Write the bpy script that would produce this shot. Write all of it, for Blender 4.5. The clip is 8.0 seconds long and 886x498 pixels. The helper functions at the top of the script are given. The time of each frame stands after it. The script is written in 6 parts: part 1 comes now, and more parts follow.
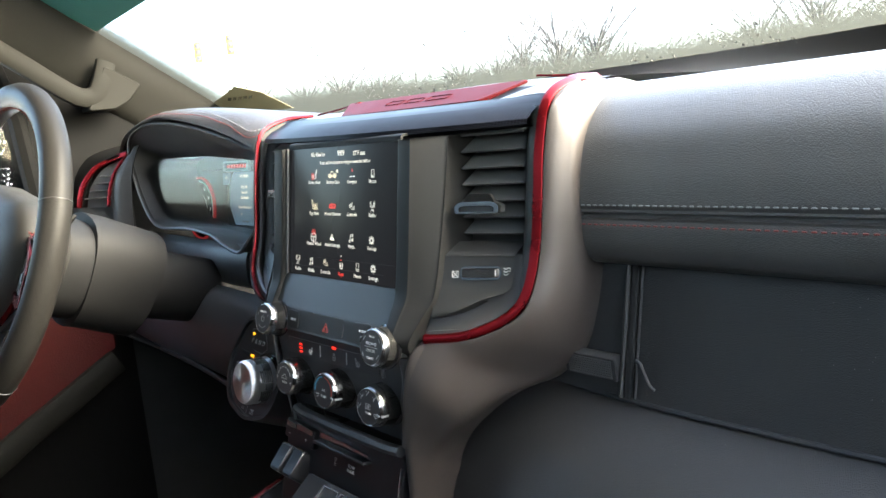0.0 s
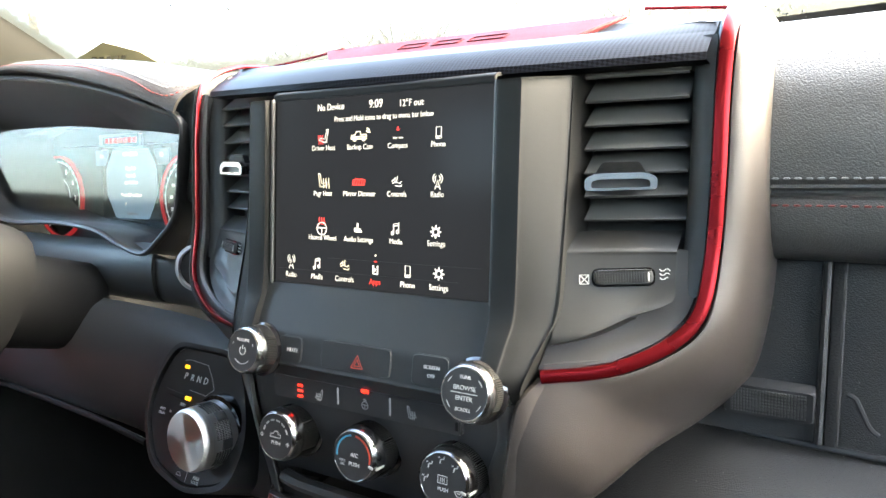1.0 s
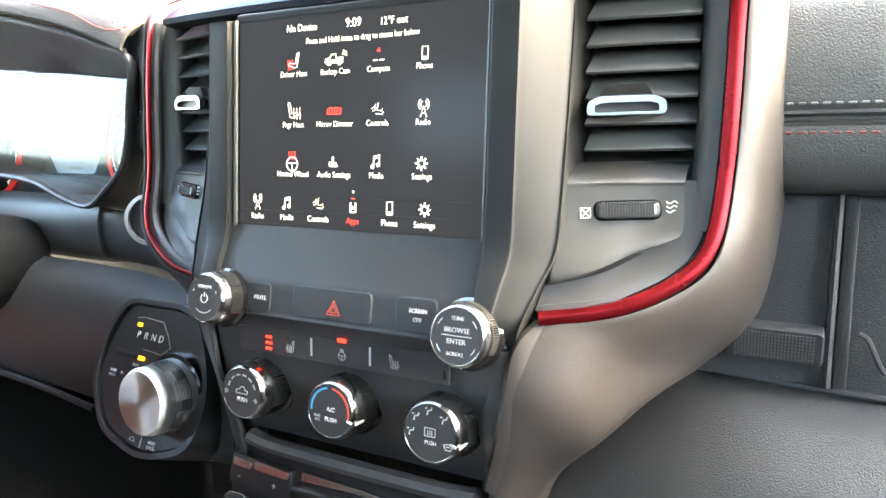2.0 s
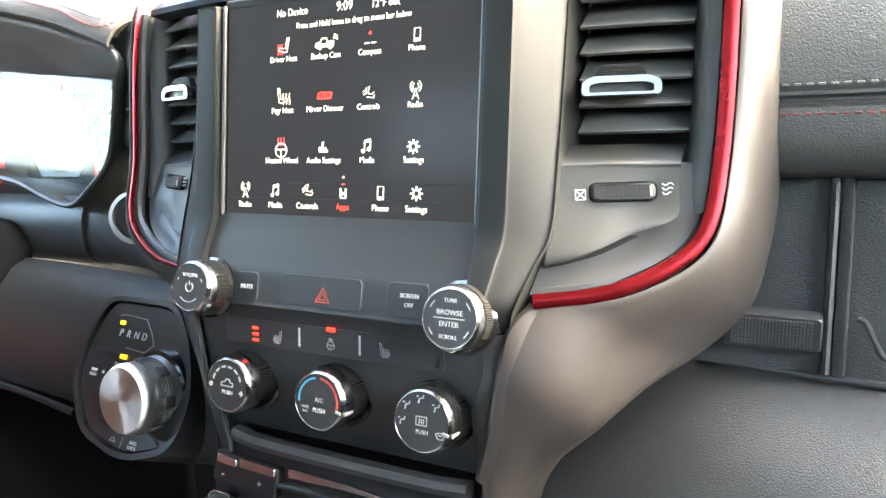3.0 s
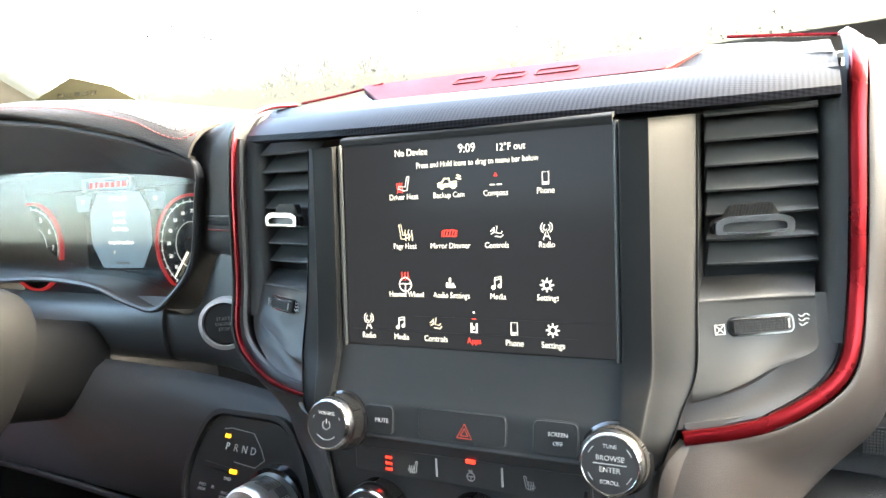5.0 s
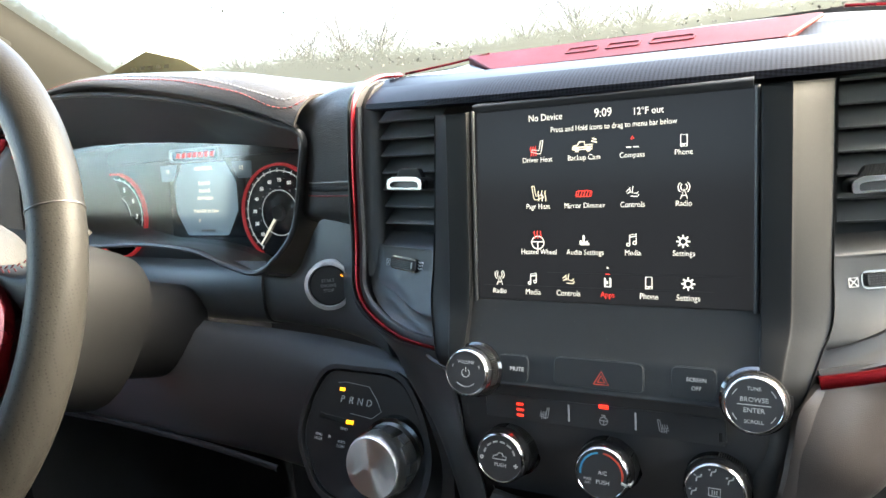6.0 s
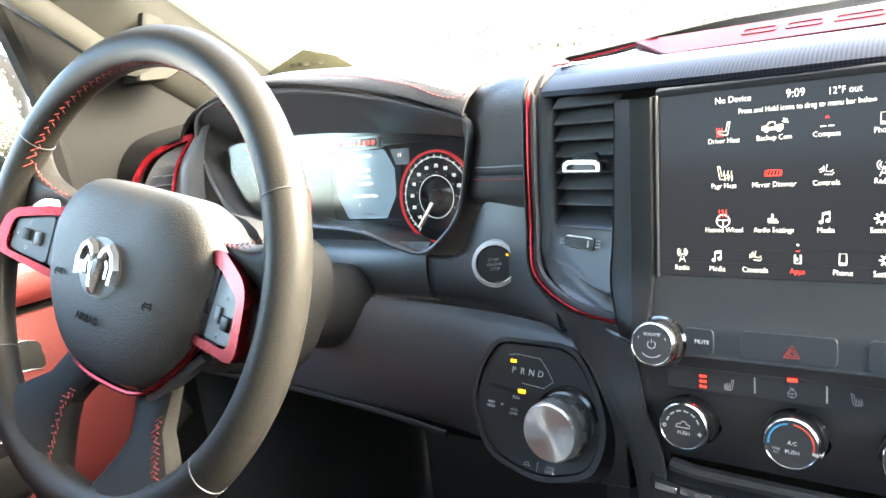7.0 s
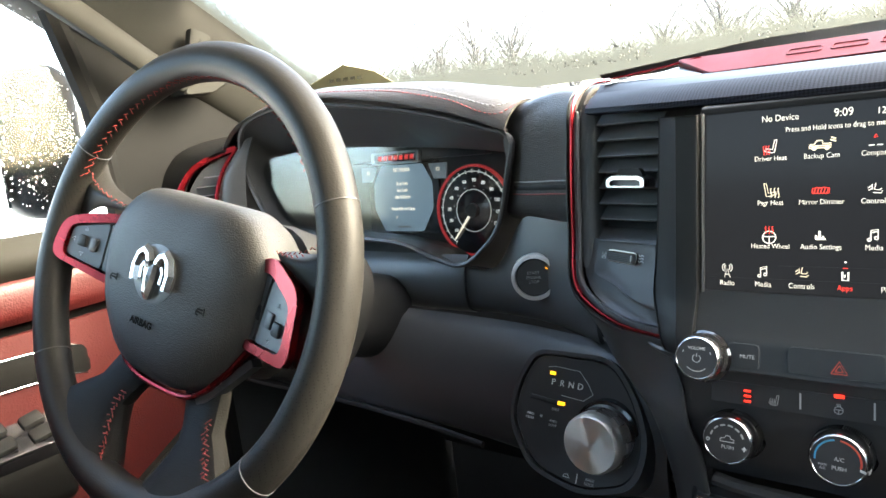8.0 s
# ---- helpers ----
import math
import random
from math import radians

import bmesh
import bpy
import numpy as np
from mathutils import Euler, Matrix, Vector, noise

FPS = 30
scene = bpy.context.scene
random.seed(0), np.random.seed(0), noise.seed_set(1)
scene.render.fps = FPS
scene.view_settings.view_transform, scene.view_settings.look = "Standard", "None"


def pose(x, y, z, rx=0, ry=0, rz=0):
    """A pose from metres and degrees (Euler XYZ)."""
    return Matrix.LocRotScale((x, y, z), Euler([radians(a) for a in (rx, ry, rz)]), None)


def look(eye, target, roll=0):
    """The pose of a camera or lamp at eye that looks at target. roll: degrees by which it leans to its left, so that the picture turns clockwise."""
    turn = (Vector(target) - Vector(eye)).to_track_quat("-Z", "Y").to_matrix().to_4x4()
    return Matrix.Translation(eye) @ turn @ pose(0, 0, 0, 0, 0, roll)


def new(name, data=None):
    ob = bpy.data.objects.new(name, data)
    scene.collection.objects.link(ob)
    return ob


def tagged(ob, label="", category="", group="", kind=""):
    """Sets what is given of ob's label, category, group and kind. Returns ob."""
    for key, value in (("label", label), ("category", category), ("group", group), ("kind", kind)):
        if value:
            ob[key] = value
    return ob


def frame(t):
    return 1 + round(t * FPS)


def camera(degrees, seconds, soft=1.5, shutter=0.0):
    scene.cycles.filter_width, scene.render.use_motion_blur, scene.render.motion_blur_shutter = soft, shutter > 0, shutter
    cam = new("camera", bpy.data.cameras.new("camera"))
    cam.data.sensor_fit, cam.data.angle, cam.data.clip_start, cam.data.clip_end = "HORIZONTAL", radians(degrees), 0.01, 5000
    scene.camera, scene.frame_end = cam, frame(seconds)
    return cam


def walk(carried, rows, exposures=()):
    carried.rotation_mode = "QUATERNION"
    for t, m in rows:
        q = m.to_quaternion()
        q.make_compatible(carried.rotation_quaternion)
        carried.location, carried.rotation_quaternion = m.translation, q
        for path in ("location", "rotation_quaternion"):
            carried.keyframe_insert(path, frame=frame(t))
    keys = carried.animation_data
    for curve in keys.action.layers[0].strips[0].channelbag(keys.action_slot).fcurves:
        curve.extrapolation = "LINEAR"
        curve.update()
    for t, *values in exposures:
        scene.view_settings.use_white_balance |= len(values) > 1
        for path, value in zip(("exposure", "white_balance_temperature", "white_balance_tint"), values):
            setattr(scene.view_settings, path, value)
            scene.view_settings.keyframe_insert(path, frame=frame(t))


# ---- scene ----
cam = camera(66.4, 8.0)
PATH = [
    (0, (0.494, -0.352, 0.86), (-0.922, 1.023, 0.539), -4.7),
    (0.5, (0.339, -0.336, 0.848), (-0.896, 1.201, 0.515), -5.0),
    (1, (0.25, -0.323, 0.838), (-0.793, 1.347, 0.487), -2.9),
    (1.5, (0.219, -0.309, 0.832), (-0.719, 1.422, 0.481), -1.9),
    (2, (0.219, -0.307, 0.81), (-0.704, 1.417, 0.388), -2.1),
    (2.2, (0.216, -0.306, 0.799), (-0.677, 1.439, 0.405), -1.8),
    (3.3, (0.215, -0.304, 0.79), (-0.685, 1.448, 0.441), -2.0),
    (3.5, (0.218, -0.297, 0.805), (-0.675, 1.463, 0.48), -3.6),
    (4, (0.204, -0.297, 0.799), (-0.664, 1.467, 0.43), -2.7),
    (4.5, (0.199, -0.307, 0.831), (-0.697, 1.449, 0.494), -4.6),
    (4.7, (0.182, -0.318, 0.852), (-0.707, 1.446, 0.542), -5.0),
    (5.8, (0.108, -0.38, 0.867), (-0.797, 1.363, 0.487), -5.6),
    (6, (0.1, -0.392, 0.861), (-0.83, 1.337, 0.478), -5.3),
    (6.5, (0.075, -0.438, 0.864), (-1.031, 1.175, 0.448), -7.2),
    (7, (0.071, -0.45, 0.869), (-1.119, 1.109, 0.476), -7.1),
    (7.5, (0.062, -0.465, 0.87), (-1.152, 1.083, 0.509), -6.2),
    (8, (0.064, -0.47, 0.871), (-1.179, 1.059, 0.528), -6.5),
]
EXPOSURES = [(0.0, 4.35, 6350), (0.5, 4.8, 6500), (1.0, 5.35, 6700), (1.5, 5.75, 6800), (2.0, 6.15, 6800), (3.5, 5.95, 6850), (4.0, 5.8, 6850), (4.5, 5.85, 6850), (6.0, 5.0, 6600), (6.5, 5.9, 6450), (7.0, 5.95, 6550), (7.5, 5.3, 6650), (8.0, 5.0, 6650)]
walk(cam, [(t, look(eye, target, roll)) for t, eye, target, roll in PATH], [(t, e, k, 2) for t, e, k in EXPOSURES])

from mathutils.bvhtree import BVHTree

# ---- world, sun, exposure ----
SUN_AZ, SUN_EL = radians(60), radians(36)
world = bpy.data.worlds.new("overcast_winter_sky")
scene.world = world
world.use_nodes = True
wn, wl = world.node_tree.nodes, world.node_tree.links
sky = wn.new("ShaderNodeTexSky")
sky.sky_type, sky.sun_disc, sky.sun_elevation, sky.sun_rotation = "NISHITA", False, SUN_EL, SUN_AZ
sky.air_density, sky.dust_density, sky.ozone_density = 1.0, 6.0, 0.7
wn["Background"].inputs["Strength"].default_value = 0.15
wl.new(sky.outputs["Color"], wn["Background"].inputs["Color"])
sun = new("sun", bpy.data.lights.new("sun", "SUN"))
sun.data.energy, sun.data.angle, sun.data.color = 0.16, radians(16), (1.0, 0.95, 0.88)
sun.matrix_world = look((0, 0, 0), (-math.sin(SUN_AZ) * math.cos(SUN_EL), -math.cos(SUN_AZ) * math.cos(SUN_EL), -math.sin(SUN_EL)))
EXPO = 4.1
GLOW = 0.66 / 2 ** EXPO


# ---- materials ----
def mat(name, color, rough=0.5, metal=0.0, grain=0.0, bump=0.0, vary=0.12, spec=0.5, coat=0.0, cells=False, emit=0.0, dust=0.0):
    """A surface with fine grain (bump at 'grain' per metre) and a slow change of tone and gloss."""
    m = bpy.data.materials.new(name)
    m.use_nodes = True
    n, l = m.node_tree.nodes, m.node_tree.links
    b = n["Principled BSDF"]
    b.inputs["Roughness"].default_value, b.inputs["Metallic"].default_value = rough, metal
    b.inputs["Specular IOR Level"].default_value = spec
    b.inputs["Coat Weight"].default_value = coat
    b.inputs["Coat Roughness"].default_value = 0.06
    b.inputs["Base Color"].default_value = (*color, 1)
    if emit:
        b.inputs["Emission Color"].default_value = (*color, 1)
        b.inputs["Emission Strength"].default_value = emit
        return m
    tc = n.new("ShaderNodeTexCoord")
    slow = n.new("ShaderNodeTexNoise")
    slow.inputs["Scale"].default_value, slow.inputs["Detail"].default_value = 23.0, 5.0
    l.new(tc.outputs["Object"], slow.inputs["Vector"])
    mix = n.new("ShaderNodeMix")
    mix.data_type = "RGBA"
    mix.inputs[6].default_value = (*[c * (1 - vary) for c in color], 1)
    mix.inputs[7].default_value = (*[min(1, c * (1 + vary)) for c in color], 1)
    l.new(slow.outputs["Fac"], mix.inputs[0])
    top = mix.outputs[2]
    if dust:
        speck = n.new("ShaderNodeTexVoronoi")
        speck.inputs["Scale"].default_value = 210.0
        l.new(tc.outputs["Object"], speck.inputs["Vector"])
        cut = n.new("ShaderNodeMath")
        cut.operation, cut.inputs[1].default_value = "LESS_THAN", 0.07
        l.new(speck.outputs["Distance"], cut.inputs[0])
        many = n.new("ShaderNodeTexNoise")
        many.inputs["Scale"].default_value = 60.0
        l.new(tc.outputs["Object"], many.inputs["Vector"])
        some = n.new("ShaderNodeMath")
        some.operation, some.inputs[1].default_value = "GREATER_THAN", 0.58
        l.new(many.outputs["Fac"], some.inputs[0])
        both = n.new("ShaderNodeMath")
        both.operation = "MULTIPLY"
        l.new(cut.outputs[0], both.inputs[0])
        l.new(some.outputs[0], both.inputs[1])
        amount = n.new("ShaderNodeMath")
        amount.operation, amount.inputs[1].default_value = "MULTIPLY", dust
        l.new(both.outputs[0], amount.inputs[0])
        dirt = n.new("ShaderNodeMix")
        dirt.data_type = "RGBA"
        dirt.inputs[7].default_value = (0.4, 0.38, 0.35, 1)
        l.new(amount.outputs[0], dirt.inputs[0])
        l.new(top, dirt.inputs[6])
        top = dirt.outputs[2]
    l.new(top, b.inputs["Base Color"])
    rr = n.new("ShaderNodeMapRange")
    rr.inputs["To Min"].default_value, rr.inputs["To Max"].default_value = max(0.02, rough * 0.85), min(1, rough * 1.15)
    l.new(slow.outputs["Fac"], rr.inputs["Value"])
    l.new(rr.outputs["Result"], b.inputs["Roughness"])
    if grain:
        if cells:
            g = n.new("ShaderNodeTexVoronoi")
            g.feature = "SMOOTH_F1"
            g.inputs["Smoothness"].default_value = 0.35
            out = g.outputs["Distance"]
        else:
            g = n.new("ShaderNodeTexNoise")
            g.inputs["Detail"].default_value = 2.0
            out = g.outputs["Fac"]
        g.inputs["Scale"].default_value = grain
        warp = n.new("ShaderNodeTexNoise")
        warp.inputs["Scale"].default_value = grain * 0.6
        l.new(tc.outputs["Object"], warp.inputs["Vector"])
        add = n.new("ShaderNodeMix")
        add.data_type = "VECTOR"
        add.inputs[0].default_value = 0.0005 if cells else 0.0
        l.new(tc.outputs["Object"], add.inputs[4])
        l.new(warp.outputs["Color"], add.inputs[5])
        l.new(add.outputs[1], g.inputs["Vector"])
        bp = n.new("ShaderNodeBump")
        bp.inputs["Strength"].default_value, bp.inputs["Distance"].default_value = bump, 0.0008
        bp.invert = cells
        l.new(out, bp.inputs["Height"])
        l.new(bp.outputs["Normal"], b.inputs["Normal"])
    return m


LEATHER = mat("black_grained_leather", (0.0291, 0.0283, 0.0274), 0.38, grain=1300, bump=0.42, cells=True, spec=0.45, dust=0.3)
PADDING = mat("dash_pad_leather", (0.0651, 0.0624, 0.0591), 0.40, grain=1150, bump=0.4, cells=True, spec=0.6)
WHEEL_LEATHER = mat("smooth_wheel_leather", (0.0116, 0.011, 0.01), 0.46, grain=800, bump=0.15, cells=True, spec=0.11)
# wheel leather again, darker and duller to stand for shade on the lower spokes
SPOKE_LEATHER = mat("shaded_spoke_leather", (0.010, 0.0096, 0.009), 0.56, grain=800, bump=0.2, cells=True, spec=0.06)
HUB_LEATHER = mat("grained_hub_cover", (0.0211, 0.0205, 0.0192), 0.56, grain=800, bump=0.4, cells=True, spec=0.2)
HOOD_LEATHER = mat("hood_leather", (0.034, 0.031, 0.029), 0.42, grain=900, bump=0.6, cells=True, spec=0.14)
# louvre plastic lightened to hold the light and glare inside the vents
LOUVRE_GREY = mat("lightened_louvre_plastic", (0.0677, 0.0699, 0.0699), 0.42, grain=1500, bump=0.06)
PLASTIC = mat("dark_satin_plastic", (0.0430, 0.0438, 0.0438), 0.46, grain=1500, bump=0.08, dust=0.1)
PLASTIC_GREY = mat("grey_satin_plastic", (0.0125, 0.0128, 0.0128), 0.48, grain=1500, bump=0.06, spec=0.2)
PLASTIC_BLACK = mat("black_plastic", (0.0343, 0.0343, 0.0350), 0.42, grain=1200, bump=0.08, spec=0.4)
GLOSS_BLACK = mat("gloss_black", (0.006, 0.006, 0.007), 0.12, coat=0.5)
SHELL = mat("grained_bronze_grey_trim", (0.0415, 0.0352, 0.0318), 0.38, grain=2000, bump=0.14, cells=True)
RED_METAL = mat("red_anodised_trim", (0.1728, 0.0058, 0.0094), 0.27, metal=0.85, grain=1800, bump=0.05)
RED_PLATE = mat("red_satin_plate", (0.0413, 0.0019, 0.0030), 0.55, grain=900, bump=0.06, spec=0.06)
RED_LEATHER = mat("red_door_leather", (0.030, 0.0022, 0.0020), 0.5, grain=420, bump=0.45, cells=True, spec=0.3)
CHROME = mat("chrome", (0.56, 0.56, 0.568), 0.26, metal=1.0, vary=0.02)
TAB_METAL = mat("dark_chrome", (0.36, 0.36, 0.37), 0.24, metal=1.0, vary=0.03)
COLUMN_BLACK = mat("dull_black_column_plastic", (0.0097, 0.0097, 0.0097), 0.6, grain=1200, bump=0.1, spec=0.15)
FACE_DARK = mat("dark_face_plastic", (0.0161, 0.0167, 0.0167), 0.42, grain=1500, bump=0.08, spec=0.5, dust=0.08)
VENT_GREY = mat("dark_vent_plastic", (0.0174, 0.018, 0.018), 0.45, grain=1500, bump=0.08, spec=0.45, dust=0.1)
SHOULDER = mat("satin_grey_shoulder", (0.0992, 0.0961, 0.093), 0.38, metal=0.3)
LATCH_GREY = mat("light_grey_rib_and_lip_highlight", (0.0806, 0.0806, 0.0781), 0.35)
ALU = mat("satin_aluminium", (0.496, 0.488, 0.48), 0.20, metal=1.0, grain=2500, bump=0.04)
SILVER = mat("satin_silver_paint", (0.55, 0.54, 0.53), 0.42, metal=0.25)
KNOB_SIDE = mat("bronze_grey_knob_side", (0.0372, 0.0341, 0.031), 0.25, metal=0.7)
HEADLINER = mat("beige_headliner_fabric", (0.176, 0.168, 0.144), 0.85, grain=1400, bump=0.3)
PILLAR_TRIM = mat("warm_grey_pillar_plastic", (0.0091, 0.0089, 0.0073), 0.7, grain=900, bump=0.15, spec=0.1)
PILLAR_DARK = mat("dark_door_plastic", (0.0036, 0.0036, 0.0035), 0.7, grain=900, bump=0.15, spec=0.06)
CARPET = mat("dark_carpet", (0.0111, 0.0111, 0.0111), 0.95, grain=900, bump=0.6)
INK_BLACK = mat("matt_black_print", (0.004, 0.004, 0.004), 0.9, spec=0.05)
STITCH_GREY = mat("grey_thread", (0.2083, 0.2083, 0.204), 0.7)
STITCH_DULL = mat("dull_red_thread", (0.186, 0.0248, 0.0205), 0.7)
STITCH_RED = mat("red_thread", (0.1953, 0.0186, 0.0139), 0.7)
WHITE_PRINT = mat("white_print", (0.4278, 0.4278, 0.4092), 0.6)
GREY_PRINT = mat("grey_print", (0.2976, 0.2976, 0.2976), 0.6)
SNOW = mat("snow", (0.82, 0.83, 0.85), 0.7, grain=4, bump=0.4)
GLOW_WHITE = mat("lit_white", (1.0, 0.90, 0.76), emit=GLOW)
GLOW_CREAM = mat("lit_cream", (1.0, 0.82, 0.55), emit=GLOW * 0.9)
GLOW_RED = mat("lit_red", (1.0, 0.05, 0.03), emit=GLOW)
LED_RED = mat("red_led", (1.0, 0.02, 0.01), emit=GLOW * 3)
LED_AMBER = mat("amber_led", (1.0, 0.36, 0.01), emit=GLOW * 3)


def carbon_weave():
    m = mat("carbon_fibre_weave", (0.012, 0.013, 0.016), 0.42, spec=0.03, coat=0.035)
    n, l = m.node_tree.nodes, m.node_tree.links
    tc = n.new("ShaderNodeTexCoord")
    rot = n.new("ShaderNodeMapping")
    rot.inputs["Rotation"].default_value = (0, radians(45), 0)
    rot.inputs["Scale"].default_value = (560, 0, 560)
    parts, total, flat = n.new("ShaderNodeSeparateXYZ"), n.new("ShaderNodeMath"), n.new("ShaderNodeCombineXYZ")
    l.new(tc.outputs["Object"], parts.inputs[0])
    l.new(parts.outputs["Y"], total.inputs[0])
    l.new(parts.outputs["Z"], total.inputs[1])
    l.new(parts.outputs["X"], flat.inputs["X"])
    l.new(total.outputs[0], flat.inputs["Z"])
    l.new(flat.outputs[0], rot.inputs["Vector"])
    ch = n.new("ShaderNodeTexChecker")
    ch.inputs["Scale"].default_value = 1.0
    ch.inputs["Color1"].default_value, ch.inputs["Color2"].default_value = (0.012, 0.013, 0.017, 1), (0.003, 0.003, 0.004, 1)
    l.new(rot.outputs["Vector"], ch.inputs["Vector"])
    l.new(ch.outputs["Color"], n["Principled BSDF"].inputs["Base Color"])
    return m


CARBON = carbon_weave()


def perforated():
    """Leather with rows of pin holes."""
    m = mat("perforated_wheel_leather", (0.0120, 0.0115, 0.0105), 0.46, grain=800, bump=0.10, cells=True, spec=0.11)
    n, l = m.node_tree.nodes, m.node_tree.links
    tc, v, cut, mix = n.new("ShaderNodeTexCoord"), n.new("ShaderNodeTexVoronoi"), n.new("ShaderNodeMath"), n.new("ShaderNodeMix")
    v.inputs["Scale"].default_value, v.inputs["Randomness"].default_value = 420.0, 0.0
    cut.operation, cut.inputs[1].default_value = "LESS_THAN", 0.22
    mix.data_type = "RGBA"
    mix.inputs[6].default_value, mix.inputs[7].default_value = (0.0136, 0.013, 0.0118, 1), (0.003, 0.003, 0.003, 1)
    l.new(tc.outputs["Object"], v.inputs["Vector"])
    l.new(v.outputs["Distance"], cut.inputs[0])
    l.new(cut.outputs[0], mix.inputs[0])
    l.new(mix.outputs[2], n["Principled BSDF"].inputs["Base Color"])
    return m


WHEEL_PERF = perforated()


def display_glass():
    """Black display glass whose backlight leaks a little."""
    m = mat("lit_black_display", (0.008, 0.008, 0.009), 0.16, spec=0.12)
    b = m.node_tree.nodes["Principled BSDF"]
    b.inputs["Emission Color"].default_value, b.inputs["Emission Strength"].default_value = (0.9, 0.9, 1.0, 1), 0.025 * GLOW
    return m


DISPLAY = display_glass()


def spun_metal(name, color, centre, axis):
    """Aluminium turned about an axis, with the gloss stretched along the turning marks."""
    m = mat(name, color, 0.46, metal=1.0, vary=0.03)
    n, l = m.node_tree.nodes, m.node_tree.links
    geo = n.new("ShaderNodeNewGeometry")
    d, c = n.new("ShaderNodeVectorMath"), n.new("ShaderNodeVectorMath")
    d.operation, c.operation = "SUBTRACT", "CROSS_PRODUCT"
    d.inputs[1].default_value, c.inputs[1].default_value = centre, axis
    l.new(geo.outputs["Position"], d.inputs[0])
    l.new(d.outputs[0], c.inputs[0])
    b = n["Principled BSDF"]
    b.inputs["Anisotropic"].default_value = 0.85
    l.new(c.outputs[0], b.inputs["Tangent"])
    return m


# ---- builders ----
def root(name, loc, label, category, group="", kind=""):
    ob = new(name)
    ob.location = loc
    ob.empty_display_size = 0.02
    return tagged(ob, label, category, group, kind)


def part(name, bm, material, parent=None, label="", smooth=True, kind="", sharp=35):
    """Links a bmesh, in world places, as one mesh object under a thing or a part."""
    me = bpy.data.meshes.new(name)
    bmesh.ops.recalc_face_normals(bm, faces=bm.faces)
    for e in bm.edges:
        if len(e.link_faces) == 2 and e.calc_face_angle(0) > radians(sharp):
            e.smooth = False
    for f in bm.faces:
        f.smooth = smooth
    bm.to_mesh(me)
    bm.free()
    me.materials.append(material)
    ob = new(name, me)
    if parent:
        ob.parent = parent
        if parent.type == "EMPTY":
            ob.matrix_parent_inverse = Matrix.Translation(parent.location).inverted()
    return tagged(ob, label, kind=kind)


def face_to(ob, way):
    """Turns the faces of an open sheet to look along 'way'."""
    me = ob.data
    if sum((p.normal.dot(Vector(way)) for p in me.polygons)) < 0:
        me.flip_normals()
    return ob


def spline(pts, n):
    """A smooth line through the points, n steps a span."""
    p = [Vector(q) for q in pts]
    p = [2 * p[0] - p[1]] + p + [2 * p[-1] - p[-2]]
    out = []
    for i in range(1, len(p) - 2):
        for k in range(n):
            t = k / n
            a, b, c, d = p[i - 1], p[i], p[i + 1], p[i + 2]
            out.append(0.5 * (2 * b + (c - a) * t + (2 * a - 5 * b + 4 * c - d) * t * t + (3 * b - a - 3 * c + d) * t ** 3))
    return out + [p[-2]]


def sheet(rows, close=False):
    """A surface through rows of points."""
    bm = bmesh.new()
    vs = [[bm.verts.new(p) for p in r] for r in rows]
    for a, b in zip(vs, vs[1:]):
        m = len(a)
        for i in range(m if close else m - 1):
            j = (i + 1) % m
            bm.faces.new((a[i], a[j], b[j], b[i]))
    return bm


def patch(rows, nu=6, nv=6, thick=0.0):
    """A smooth surface through a few rows of control points, with a thickness."""
    r = [spline(q, nu) for q in rows]
    cols = [spline([q[i] for q in r], nv) for i in range(len(r[0]))]
    bm = sheet([[c[i] for c in cols] for i in range(len(cols[0]))])
    if thick:
        bmesh.ops.recalc_face_normals(bm, faces=bm.faces)
        bmesh.ops.solidify(bm, geom=bm.faces[:], thickness=thick)
    return bm


def sweep(path, profile, closed=False, up=(0, 0, 1)):
    """A profile, (side, up) pairs, carried along a path."""
    rows, n = [], len(path)
    for i, p in enumerate(path):
        a = path[(i - 1) % n] if closed or i else path[0]
        b = path[(i + 1) % n] if closed or i < n - 1 else path[-1]
        t = (Vector(b) - Vector(a)).normalized()
        s = t.cross(Vector(up)).normalized()
        u = s.cross(t)
        rows.append([Vector(p) + s * x + u * y for x, y in profile])
    if closed:
        rows.append(rows[0])
    bm = sheet(rows, close=True)
    if closed:
        bmesh.ops.remove_doubles(bm, verts=bm.verts[:], dist=1e-6)
    else:
        for row in (rows[0], rows[-1]):
            bm.faces.new([bm.verts.new(p) for p in row])
        bmesh.ops.remove_doubles(bm, verts=bm.verts[:], dist=1e-7)
    return bm


def ring(w, h, n=10, power=2.0):
    """A rounded profile, w wide and h high."""
    out = []
    for i in range(n):
        a = 2 * math.pi * i / n
        c, s = math.cos(a), math.sin(a)
        out.append((w / 2 * math.copysign(abs(c) ** (2 / power), c), h / 2 * math.copysign(abs(s) ** (2 / power), s)))
    return out


def lathe(profile, m, seg=40):
    """A turned body: (radius, height) pairs about the local z of m."""
    rows = []
    for r, z in profile:
        rows.append([m @ Vector((r * math.cos(2 * math.pi * i / seg), r * math.sin(2 * math.pi * i / seg), z)) for i in range(seg)])
    bm = sheet(rows, close=True)
    bmesh.ops.remove_doubles(bm, verts=bm.verts[:], dist=1e-6)
    return bm


